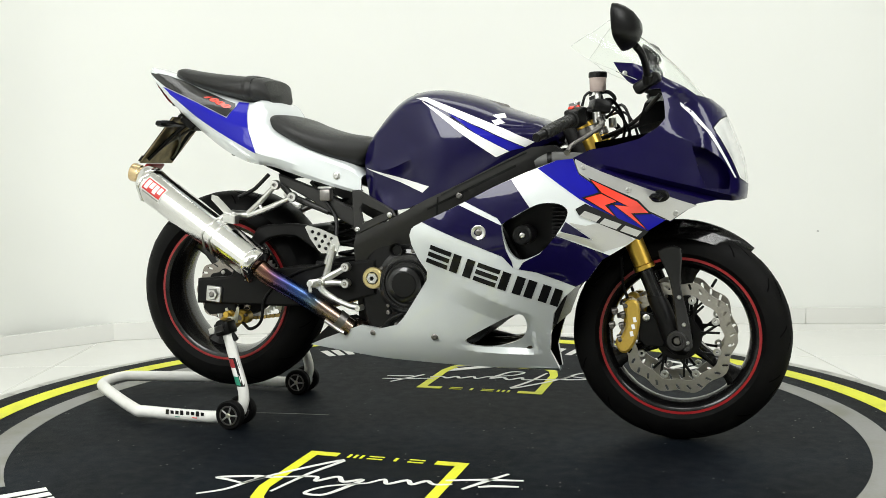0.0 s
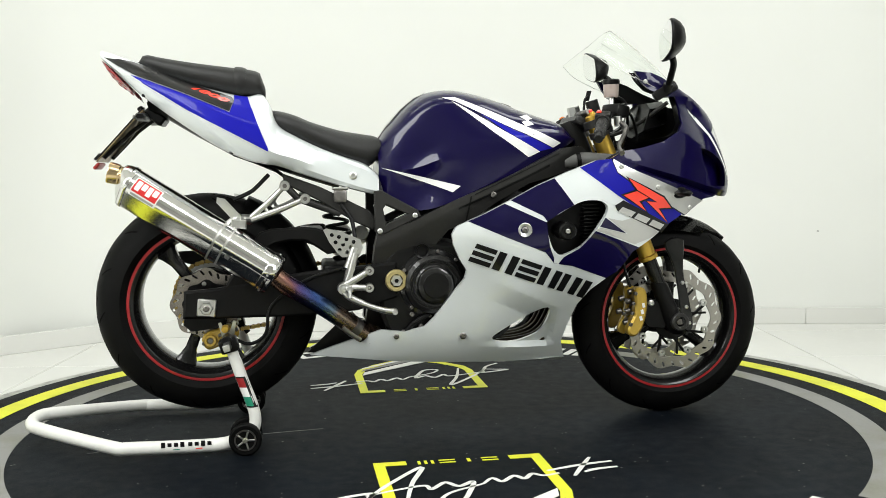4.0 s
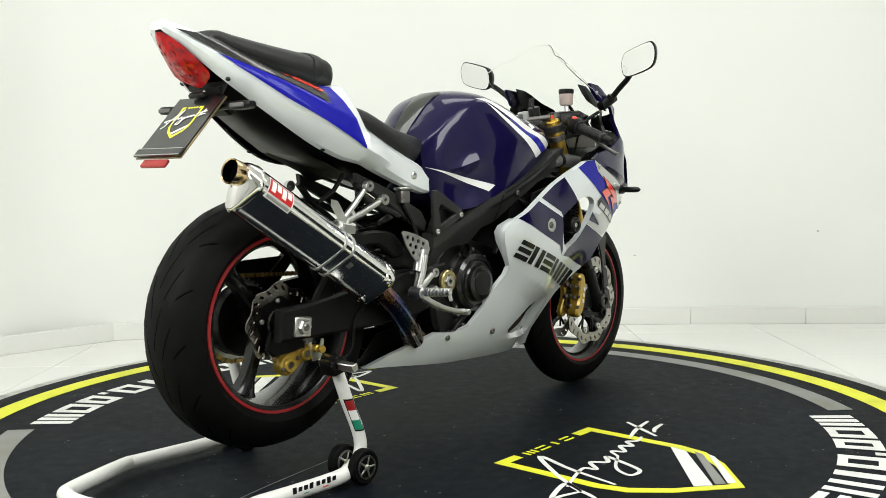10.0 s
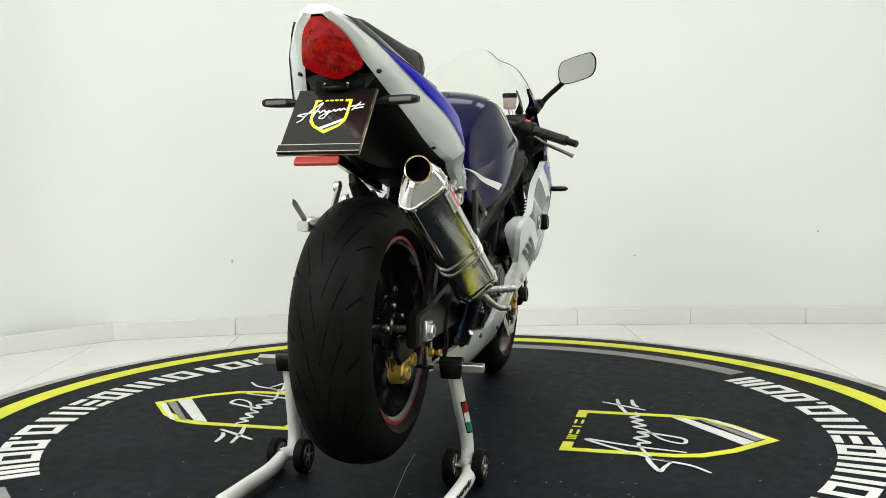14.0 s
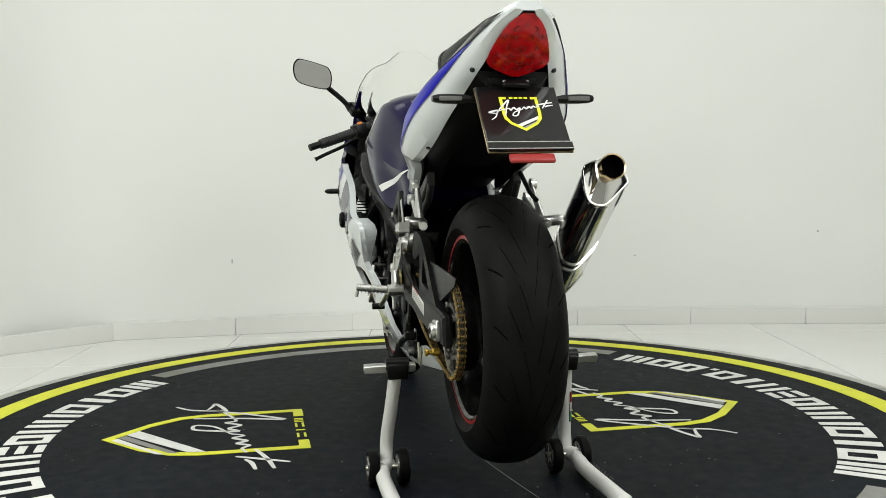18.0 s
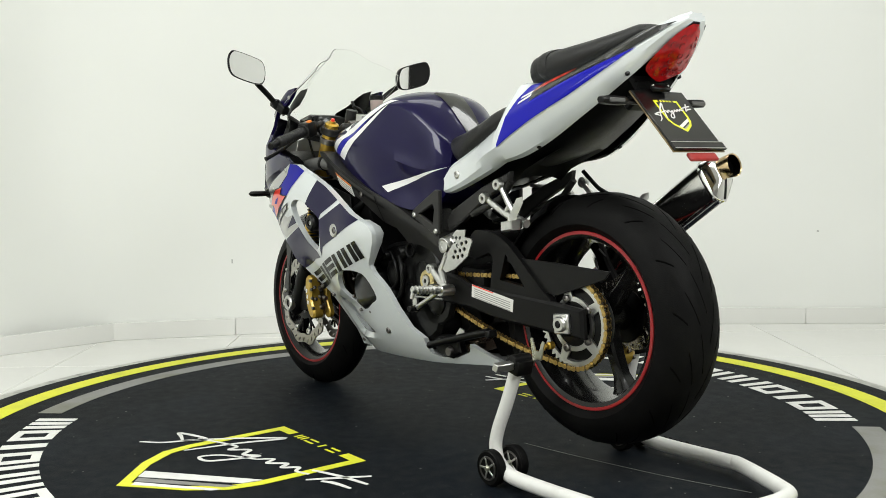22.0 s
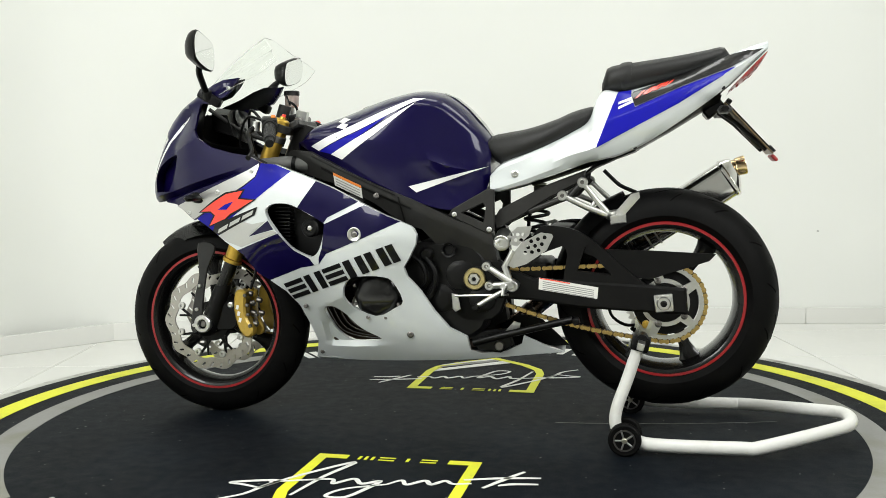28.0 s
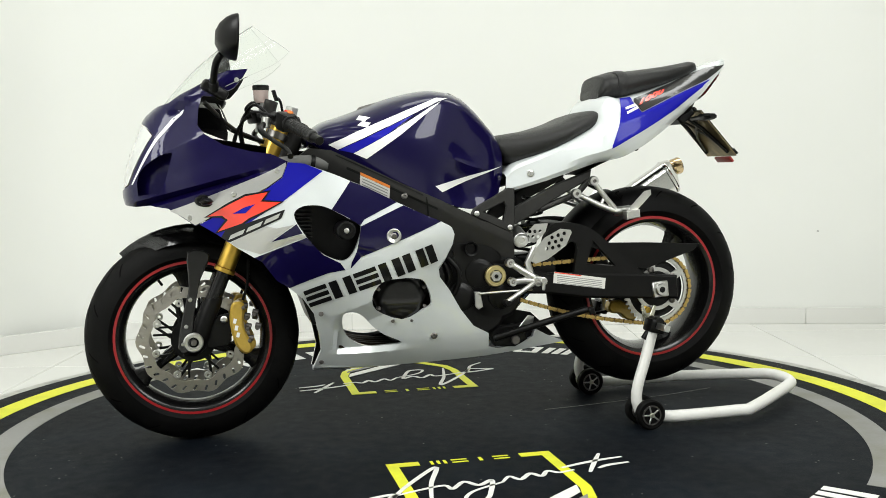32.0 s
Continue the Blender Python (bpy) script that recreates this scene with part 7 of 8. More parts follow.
HEEL_R = [(-0.352, 0.612), (-0.344, 0.617), (-0.300, 0.606), (-0.248, 0.584), (-0.241, 0.560), (-0.252, 0.536), (-0.300, 0.534), (-0.312, 0.545), (-0.336, 0.578)]
HEEL_L = [(-0.341, 0.598), (-0.372, 0.594), (-0.376, 0.586), (-0.358, 0.548), (-0.330, 0.528), (-0.300, 0.508), (-0.262, 0.496), (-0.244, 0.506), (-0.246, 0.520), (-0.270, 0.548), (-0.290, 0.572)]
for s, outline, y in ((-1, HEEL_R, 0.172), (1, HEEL_L, 0.178)):
    holes = []
    spots = [(-0.328, 0.598), (-0.308, 0.592), (-0.287, 0.585), (-0.267, 0.577), (-0.318, 0.577), (-0.297, 0.570), (-0.276, 0.562), (-0.307, 0.555), (-0.286, 0.548)] if s < 0 else \
            [(-0.352, 0.584), (-0.333, 0.579), (-0.314, 0.573), (-0.344, 0.565), (-0.325, 0.560), (-0.305, 0.556), (-0.335, 0.547), (-0.316, 0.542), (-0.297, 0.560 - 0.02)]
    for hx, hz in spots:
        holes.append(arc_points(hx, hz, 0.0058, 0, 330, 11))
    part("heel_guard", plate(outline, s * y, s * (y + 0.004), holes, bevel=0), M_STEEL, B, "drilled aluminium heel guard")
    hub = (-0.300 if s < 0 else -0.262, s * 0.185, 0.446)
    mounts = ((-0.224, 0.494), (-0.225, 0.445)) if s < 0 else ((-0.184, 0.500), (-0.192, 0.444))
    for mx, mz in mounts:
        bm = bmesh.new()
        add_tube(bm, [(mx, s * 0.172, mz), ((mx + hub[0]) / 2, s * 0.178, (mz + hub[2]) / 2 + 0.002), (hub[0], s * 0.180, hub[2] + (0.006 if mz > 0.47 else -0.002))], [0.0095, 0.0105, 0.0125], 10)
        arm = part("footrest_arm", bm, M_STEEL, B, "bare aluminium footrest bracket")
        part("arm_boss", lathe([(0.006, 0.010), (0.012, 0.010), (0.0135, 0.007), (0.0135, -0.012), (0.006, -0.012)], 18, Matrix.Translation((mx, s * 0.174, mz)) @ Matrix.Rotation(radians(-90 * s), 4, "X"), True), M_STEEL, arm)
        bolt((mx, s * 0.178, mz), s, 0.007, arm, M_DARKSTEEL)
    part("footrest_hub", rod((hub[0], s * 0.160, hub[2]), (hub[0], s * 0.205, hub[2]), 0.016, 16), M_STEEL, B)
    part("heel_stay", tube([(hub[0] + 0.005, s * 0.178, hub[2]), (hub[0] + 0.025, s * 0.178, 0.500), (-0.262, s * 0.176, 0.545)], 0.010, 10), M_STEEL, B)
    peg = part("rider_peg", rod((hub[0] + 0.004, s * 0.205, hub[2] + 0.002), (hub[0] + 0.012, s * 0.290, hub[2] + 0.010), 0.0105, 14, r2=0.0095), M_STEEL, B, "knurled aluminium rider peg")
    for k in range(6):
        y2 = s * (0.222 + k * 0.011)
        part("peg_ridge", lathe([(0.0095, -0.002), (0.0125, -0.001), (0.0125, 0.001), (0.0095, 0.002)], 12, Matrix.Translation((hub[0] + 0.005 + k * 0.001, y2, hub[2] + 0.003 + k * 0.001)) @ ROLL), M_STEEL, peg)
    part("peg_end", rod((hub[0] + 0.011, s * 0.286, hub[2] + 0.008), (hub[0] + 0.014, s * 0.290, hub[2] - 0.016), 0.005, 8), M_STEEL, peg)
# brake pedal, master cylinder and line on the right
pedal = part("brake_pedal", tube(curve([(-0.300, -0.195, 0.446), (-0.285, -0.205, 0.425), (-0.240, -0.215, 0.402), (-0.190, -0.225, 0.386), (-0.158, -0.230, 0.382)], 5), [0.010] * 10 + [0.0085] * 11, 12), M_STEEL, B, "cast aluminium brake pedal")
part("pedal_tip", rod((-0.158, -0.212, 0.382), (-0.160, -0.248, 0.382), 0.0085, 12), M_STEEL, pedal)
mc = part("master_cylinder", rod((-0.262, -0.165, 0.560), (-0.284, -0.168, 0.500), 0.0145, 16), M_STEEL, B, "aluminium rear master cylinder")
part("push_rod", rod((-0.284, -0.168, 0.500), (-0.296, -0.170, 0.455), 0.006, 10), M_DARKSTEEL, mc)
part("brake_reservoir", box(pose(-0.300, -0.132, 0.706), (0.036, 0.026, 0.036), 0.005, 2), M_DARKSTEEL, B, "grey metal brake fluid reservoir")
part("reservoir_cap", box(pose(-0.300, -0.132, 0.728), (0.046, 0.030, 0.009), 0.003), M_STEEL, B)
part("reservoir_hose", tube(curve([(-0.300, -0.130, 0.685), (-0.270, -0.135, 0.640), (-0.262, -0.150, 0.590), (-0.262, -0.162, 0.565)], 5), 0.006, 8), M_PLASTIC, B)
# gear linkage on the left
part("shift_lever", tube(curve([(-0.258, 0.200, 0.444), (-0.215, 0.205, 0.420), (-0.160, 0.212, 0.388)], 5), 0.0075, 10), M_STEEL, B, "aluminium gear lever")
part("shift_tip", rod((-0.160, 0.200, 0.388), (-0.160, 0.236, 0.388), 0.009, 12), M_PLASTIC, B)
part("shift_rod", rod((-0.250, 0.185, 0.420), (-0.090, 0.170, 0.412), 0.0035, 8), M_STEEL, B)
part("shift_arm", plate([(-0.078, 0.418), (-0.096, 0.416), (-0.104, 0.372), (-0.090, 0.364), (-0.080, 0.374)], 0.156, 0.166, bevel=0.002), M_STEEL, B)
# gas reservoir of the rear shock
part("speed_sensor", rod((-0.225, 0.100, 0.585), (-0.225, 0.160, 0.565), 0.024, 20), M_STEEL, B, "round silver shock reservoir")
bolt((-0.225, 0.161, 0.5645), 1, 0.020, B, M_STEEL, "reservoir_end")
part("rear_spring", tube([(Vector((-0.27, 0, 0.47)) + Vector((-0.05 * t, 0, 0.22 * t)) + Vector((0.034 * math.cos(t * 44), 0.034 * math.sin(t * 44), 0))) for t in [i / 90 for i in range(91)]], 0.0055, 8), M_ENGINE, B, "black coil spring of the rear shock")
# drilled silencer bracket behind the left heel guard
holes = [arc_points(-0.255 - 0.016 * i + 0.006 * j, 0.590 - 0.016 * j, 0.0055, 0, 330, 11) for i in range(3) for j in range(2)]
part("drilled_bracket", plate([(-0.232, 0.575), (-0.270, 0.612), (-0.312, 0.614), (-0.304, 0.588), (-0.270, 0.556), (-0.240, 0.562)], 0.148, 0.151, holes, bevel=0), M_STEEL, B)
# side stand, folded up
st = part("side_stand", tube(curve([(-0.140, 0.150, 0.272), (-0.20, 0.158, 0.290), (-0.32, 0.165, 0.322), (-0.430, 0.170, 0.350)], 4), 0.0105, 12), M_PLASTIC, B, "folded black side stand")
part("stand_foot", box(pose(-0.440, 0.172, 0.346, 0, 15, 0), (0.018, 0.030, 0.020), 0.003), M_PLASTIC, st)
part("stand_bracket", plate([(-0.110, 0.300), (-0.240, 0.310), (-0.255, 0.262), (-0.215, 0.240), (-0.150, 0.245)], 0.100, 0.128, bevel=0.005), M_ENGINE, B)
part("stand_bolt", lathe([(0, 0.012), (0.012, 0.012), (0.014, 0.008), (0.014, -0.006)], 14, Matrix.Translation((-0.213, 0.128, 0.262)) @ Matrix.Rotation(radians(-90), 4, "X")), M_DARKSTEEL, B)
part("stand_tab", plate([(-0.225, 0.300), (-0.255, 0.335), (-0.275, 0.330), (-0.268, 0.300)], 0.125, 0.130, bevel=0.001), M_STEEL, B)
# rear hugger over the tyre and its arm
rows = [[(REAR.x + (0.333 - 0.045 * abs(u) ** 3) * math.cos(a), u * 0.104, REAR.z + (0.333 - 0.045 * abs(u) ** 3) * math.sin(a)) for u in [-1 + j / 4 for j in range(9)]] for a in [radians(8 + i * 6) for i in range(11)]]
bm = loft(rows, closed=False, cap=False)
bmesh.ops.solidify(bm, geom=bm.faces[:], thickness=0.003)
part("rear_hugger", bm, M_PLASTIC, B, "black rear hugger")
part("chain_guard", plate([(-0.400, 0.560), (-0.501, 0.548), (-0.640, 0.545), (-0.822, 0.536), (-0.804, 0.516), (-0.640, 0.462), (-0.590, 0.470), (-0.500, 0.520)], 0.126, 0.131, bevel=0.001), M_PLASTIC, B, "black chain guard fin")
# rear caliper
rc = part("rear_caliper", plate(smooth_loop([(-0.702, 0.300), (-0.684, 0.322), (-0.658, 0.328), (-0.636, 0.340), (-0.608, 0.338), (-0.596, 0.316), (-0.608, 0.298), (-0.636, 0.294), (-0.658, 0.276), (-0.688, 0.270)], 3), -0.092, -0.052, bevel=0.005), M_CALIPER, B, "gold rear brake caliper")
for x, z, r in ((-0.678, 0.296, 0.019), (-0.624, 0.317, 0.018)):
    m = Matrix.Translation((x, -0.091, z)) @ Matrix.Rotation(radians(90), 4, "X")
    boss = part("piston_boss", lathe([(r * 0.45, 0.003), (r * 0.55, 0.010), (r * 0.85, 0.010), (r, 0.006), (r, -0.004)], 24, m), M_CALIPER, rc)
    part("boss_plug", lathe([(0, 0.006), (r * 0.42, 0.006), (r * 0.46, 0.002)], 16, m), M_DARKSTEEL, boss)
for x, z in ((-0.697, 0.288), (-0.651, 0.311), (-0.604, 0.326)):
    bolt((x, -0.093, z), -1, 0.0055, rc, M_DARKSTEEL, "caliper_bolt")
part("caliper_carrier", plate([(-0.740, 0.390), (-0.640, 0.390), (-0.630, 0.335), (-0.730, 0.325), (-0.752, 0.345)], -0.100, -0.086, bevel=0.003), M_PLASTIC, B)
part("rear_brake_line", tube(curve([(-0.612, -0.095, 0.30), (-0.565, -0.135, 0.290), (-0.52, -0.150, 0.320), (-0.50, -0.148, 0.40), (-0.40, -0.148, 0.47), (-0.30, -0.150, 0.50)], 5), 0.005, 8), M_PLASTIC, B)

# black inner mudguard between the seat and the tyre
rows = [[(x, u * 0.085, z - 0.012 * abs(u) ** 3) for u in [-1 + j / 4 for j in range(9)]] for x, z in ((-0.60, 0.836), (-0.54, 0.814), (-0.48, 0.788), (-0.44, 0.757))]
bm = loft(rows, closed=False, cap=False)
bmesh.ops.solidify(bm, geom=bm.faces[:], thickness=0.003)
part("inner_mudguard", bm, M_PLASTIC, B, "black inner mudguard")

# -- number plate board, reflector, rear indicators --
PT, PB = Vector((-0.846, 0, 0.956)), Vector((-0.974, 0, 0.816))
pd = (PB - PT).normalized()
pn = Vector((pd.z, 0, -pd.x)).normalized()
if pn.x > 0:
    pn = -pn
pm = Matrix(((0, pd.x, pn.x, (PT.x + PB.x) / 2), (1, 0, 0, 0), (0, pd.z, pn.z, (PT.z + PB.z) / 2), (0, 0, 0, 1)))
pl = (PB - PT).length
board = part("number_board", box(pm @ Matrix.Translation((0, -0.006, 0)), (0.180, pl - 0.012, 0.004), 0.0012), M_CARBON, B, "black display plate with yellow shield")
part("board_back", box(pm @ Matrix.Translation((0, 0, -0.0045)), (0.184, pl + 0.004, 0.004), 0.001), M_PLATEBACK, board, "bronzed plate back")
part("board_strip", box(pm @ Matrix.Translation((0, pl / 2 - 0.010, 0.003)), (0.184, 0.022, 0.006), 0.001), M_CARBON, board)
for o in (-0.001, -0.020):
    part("strip_edge", box(pm @ Matrix.Translation((0, pl / 2 + o, 0.0065)), (0.184, 0.0022, 0.001), 0.0002), M_STEEL, board, "bright strip edge")


def on_board(points, name, mat, z=0.0026):
    bm = fill(points)
    for v in bm.verts:
        v.co = pm @ Vector((v.co.x, v.co.z, z))
    part(name, bm, mat, board, smooth=False)


for sgn in (-1, 1):
    side_line = [(sgn * 0.043, -0.062), (sgn * 0.043, -0.012), (sgn * 0.041, 0.004), (sgn * 0.030, 0.020), (0, 0.040)]
    inner = [(sgn * 0.036, -0.062), (sgn * 0.036, -0.012), (sgn * 0.034, 0.001), (sgn * 0.026, 0.014), (0, 0.031)]
    on_board(side_line + inner[::-1], "shield_side", M_YELLOW)
    on_board([(sgn * 0.043, -0.062), (sgn * 0.027, -0.062), (sgn * 0.027, -0.055), (sgn * 0.043, -0.055)], "shield_corner", M_YELLOW, 0.003)
for i in range(4):
    on_board([(-0.021 + i * 0.011, -0.062), (-0.013 + i * 0.011, -0.062), (-0.013 + i * 0.011, -0.057), (-0.021 + i * 0.011, -0.057)], "shield_bar", M_YELLOW)
on_board([(0.018, 0.023), (-0.034, -0.004), (-0.034, 0.004), (0.010, 0.028)], "shield_stripe", M_WHITEDECAL)
on_board([(0.006, 0.030), (-0.034, 0.008), (-0.030, 0.014), (0.0, 0.033)], "shield_stripe", M_GREYDECAL)
for stroke in SIGN_STROKES:
    part("pen_stroke", ribbon([(-p[0] * 0.192, (p[1] - 0.41) * 0.172 - 0.062) for p in stroke], 0.0036, pm, 0.0042, taper=True), M_WHITEDECAL, board)
part("reflector", box(pm @ Matrix.Translation((0, pl / 2 + 0.016, -0.006)), (0.098, 0.023, 0.010), 0.0045, 3), M_REFLECTOR, B, "red rear reflector")
part("plate_lamp", box(pose(-0.858, 0, 0.962, 0, 48, 0), (0.012, 0.060, 0.016), 0.003), M_PLASTIC, B)
for y in (-0.026, 0.026):
    part("board_screw", lathe([(0, 0.003), (0.003, 0.0028), (0.004, 0)], 10, Matrix.Translation((-0.857, y, 0.968)) @ Matrix.Rotation(radians(-130), 4, "Y")), M_STEEL, board)
for s in (-1, 1):
    part("hanger_strut", tube([(-0.800, s * 0.030, 0.955), (-0.875, s * 0.045, 0.900), (-0.955, s * 0.070, 0.822)], 0.006, 8), M_PLASTIC, B, "black plate hanger strut")
    part("hanger_strut", tube([(-0.845, s * 0.060, 0.935), (-0.905, s * -0.040, 0.872), (-0.955, s * -0.070, 0.822)], 0.0045, 8), M_DARKSTEEL, B)
    ind = part("rear_indicator", loft([[(-0.838 + dx * w, s * yy, 0.930 + dz * w + (yy - 0.06) * 0.02) for dx, dz in ((-0.018, 0), (-0.012, 0.010), (0.012, 0.010), (0.018, 0), (0.012, -0.010), (-0.012, -0.010))] for yy, w in ((0.050, 0.55), (0.095, 0.6), (0.112, 0.95), (0.150, 1.0), (0.172, 0.9), (0.182, 0.6))]), M_PLASTIC, B, "slim black rear indicator")
for s in (-1, 1):
    part("indicator_lens", box(pose(-0.8555, s * 0.145, 0.9315), (0.006, 0.050, 0.010), 0.002), M_GREYPLASTIC, B, "smoked indicator lens")
part("plate_bracket", box(pose(-0.815, 0, 0.940, 0, 40, 0), (0.060, 0.110, 0.030), 0.006), M_PLASTIC, B)

# -- handlebars and cockpit --
for s in (-1, 1):
    a, b = Vector((0.492, s * 0.120, 0.938)), Vector((0.398, s * 0.350, 0.862))
    d = (b - a)
    bar = part("handlebar", rod(a, a + d * 0.98, 0.0105, 14), M_FRAME, B, "black clip-on handlebar")
    grip = part("grip", rod(a + d * 0.40, a + d * 0.93, 0.0165, 18, 0.003), M_VINYL, B, "ribbed black rubber grip")
    for k in range(9):
        p = a + d * (0.46 + k * 0.05)
        part("grip_rib", lathe([(0.0160, -0.003), (0.0176, -0.002), (0.0176, 0.002), (0.0160, 0.003)], 16, along(p, b)), M_VINYL, grip)
    part("grip_flange", rod(a + d * 0.385, a + d * 0.41, 0.023, 18), M_VINYL, grip)
    part("bar_end", rod(a + d * 0.93, a + d * 1.08, 0.012, 16), M_PLASTIC, B, "black bar end")
    part("clip_on_clamp", rod(fork_at(0.055, s * 0.098), fork_at(0.085, s * 0.098), 0.031, 20), M_DARKSTEEL, B)
    sw = part("switch_housing", box(Matrix.Translation(a + d * 0.31) @ d.to_track_quat("Y", "Z").to_matrix().to_4x4(), (0.046, 0.048, 0.050), 0.008, 2), M_PLASTIC, B, "black switch housing")
    part("switch_button", box(Matrix.Translation(a + d * 0.31 + Vector((-0.012, 0, 0.024))) @ d.to_track_quat("Y", "Z").to_matrix().to_4x4(), (0.014, 0.018, 0.012), 0.003), M_RED if s < 0 else M_ORANGE, sw, "coloured switch button")
    part("lever_perch", rod(a + d * 0.14, a + d * 0.27, 0.019, 14), M_PLASTIC, B)
    lev = part("brake_lever" if s < 0 else "clutch_lever", tube(curve([a + d * 0.20 + Vector((0.045, 0, -0.010)), a + d * 0.32 + Vector((0.070, 0, -0.022)), a + d * 0.55 + Vector((0.062, 0, -0.034)), a + d * 0.80 + Vector((0.055, 0, -0.040)), a + d * 0.98 + Vector((0.066, 0, -0.046))], 5), [0.0085] * 8 + [0.0062] * 12 + [0.008], 10), M_DARKSTEEL if s < 0 else M_PLASTIC, B, "metal hand lever")
    part("lever_pivot", rod(a + d * 0.20 + Vector((0.042, 0, 0.006)), a + d * 0.20 + Vector((0.045, 0, -0.024)), 0.012, 12), M_STEEL, lev)
    part("cable", tube(curve([a + d * 0.15 + Vector((0.02, 0, 0)), a + d * 0.05 + Vector((0.06, 0, 0.03)), (0.58, s * 0.07, 0.90), (0.56, s * 0.05, 0.80)], 5), 0.0045, 8), M_PLASTIC, B)
    part("cable", tube(curve([a + d * 0.22 + Vector((0.02, 0, 0.01)), a + d * 0.10 + Vector((0.075, 0, 0.01)), (0.60, s * 0.10, 0.86), (0.57, s * 0.09, 0.78)], 5), 0.0040, 8), M_PLASTIC, B)
mcl = part("front_master_cylinder", box(pose(0.520, -0.135, 0.945, 0, 10, 22), (0.050, 0.075, 0.036), 0.008, 2), M_PLASTIC, B, "black front master cylinder")
part("fluid_reservoir", lathe([(0, -0.022), (0.019, -0.022), (0.022, -0.018), (0.0235, 0.018), (0, 0.018)], 24, pose(0.512, -0.118, 1.008)), M_FLUID, B, "smoky brake fluid reservoir")
part("reservoir_cap", lathe([(0, 0.014), (0.023, 0.014), (0.0255, 0.011), (0.0255, 0.0), (0.0235, -0.002)], 24, pose(0.512, -0.118, 1.026)), M_PLASTIC, B, "black reservoir cap")
part("reservoir_stem", rod((0.512, -0.118, 0.988), (0.512, -0.124, 0.955), 0.008, 10), M_STEEL, B)
part("reservoir_hose", tube(curve([(0.512, -0.118, 0.985), (0.540, -0.110, 0.985), (0.558, -0.115, 0.965), (0.540, -0.125, 0.945)], 5), 0.0055, 8), M_PLASTIC, B)
part("ignition_lock", rod((0.505, 0, 0.930), (0.488, 0, 0.985), 0.020, 18), M_FRAME, B)
part("key", box(pose(0.478, 0, 1.000, 0, 20, 30), (0.004, 0.020, 0.034), 0.002), M_PLASTIC, B, "black ignition key")
part("key_fob", tube(curve([(0.478, 0, 0.998), (0.462, -0.018, 0.985), (0.455, -0.030, 0.955)], 4), 0.004, 8), M_PLASTIC, B)
part("steering_damper", rod((0.43, 0.05, 0.935), (0.45, -0.10, 0.945), 0.010, 12), M_DARKSTEEL, B)
part("instrument_pod", loft([[(0.618 + dx, w * sy, 0.918 + dz) for sy, dx, dz in ((-1, 0, -0.03), (-1, 0.02, 0.035), (-0.5, 0.03, 0.055), (0.5, 0.03, 0.055), (1, 0.02, 0.035), (1, 0, -0.03), (0, 0.0, -0.05))] for w, dxx in ((0.105, 0),)] + [[(0.700 + dx, w * sy, 0.950 + dz) for sy, dx, dz in ((-1, 0, -0.04), (-1, 0, 0.01), (-0.5, 0, 0.03), (0.5, 0, 0.03), (1, 0, 0.01), (1, 0, -0.04), (0, 0.0, -0.05))] for w in (0.085,)]), M_PLASTIC, B, "black instrument cluster")
part("instrument_glass", lathe([(0, 0.003), (0.040, 0.002), (0.044, 0)], 28, pose(0.624, 0.02, 0.933, 0, -68, 0)), M_CARBON, B)
part("cockpit_panel", loft([[(0.52 + i * 0.07, y * (0.235 - 0.012 * i), 0.815 + 0.012 * i + (0.030 if abs(y) > 0.9 else 0)) for y in (-1, -0.8, -0.4, 0, 0.4, 0.8, 1)] for i in range(4)], closed=False, cap=False), M_PLASTIC, B, "black cockpit inner panel")
part("nose_stay", tube(curve([(0.50, 0.0, 0.86), (0.60, 0.06, 0.90), (0.68, 0.14, 0.97)], 4), 0.006, 10), M_FRAME, B)
part("nose_stay", tube(curve([(0.50, 0.0, 0.86), (0.60, -0.06, 0.90), (0.68, -0.14, 0.97)], 4), 0.006, 10), M_FRAME, B)

# grey air tubes between the nose and the frame
for s in (-1, 1):
    part("air_tube", tube(curve([(0.350, s * 0.168, 0.798), (0.40, s * 0.172, 0.803), (0.46, s * 0.170, 0.800), (0.53, s * 0.155, 0.795)], 4), 0.021, 18), M_GREYPLASTIC, B, "grey ribbed air tube")
    part("tube_clip", tube([(0.386, s * 0.1715, 0.8015), (0.398, s * 0.1722, 0.8030)], 0.0235, 18), M_PLASTIC, B)

# -- screen and mirrors --
rows = []
NU, NV = 18, 56
for i in range(NU + 1):
    u = i / NU
    cx, cz = steps([(0, 0.806), (0.35, 0.712), (0.7, 0.612), (1, 0.540)], u), steps([(0, 0.958), (0.35, 1.062), (0.7, 1.148), (1, 1.196)], u)
    ex, ez, ey = steps([(0, 0.662), (0.4, 0.580), (0.75, 0.490), (1, 0.446)], u), steps([(0, 0.992), (0.4, 1.030), (0.75, 1.072), (1, 1.108)], u), steps([(0, 0.184), (0.4, 0.190), (0.75, 0.184), (1, 0.166)], u)
    row = []
    for j in range(NV + 1):
        v = -1 + 2 * j / NV
        w = abs(v)
        q = (1 - u) * w ** 2.0 + u * (0.45 * ease((w - 0.15) / 0.45) + 0.55 * w ** 3.5)
        row.append((cx + (ex - cx) * q, ey * v, cz + (ez - cz) * q))
    rows.append(row)
bm = loft(rows, closed=False, cap=False)
bmesh.ops.recalc_face_normals(bm, faces=bm.faces)
bmesh.ops.solidify(bm, geom=bm.faces[:], thickness=0.0025)
screen_ob = part("windscreen", bm, M_SCREEN, B, "clear double-bubble windscreen", sharp=60)
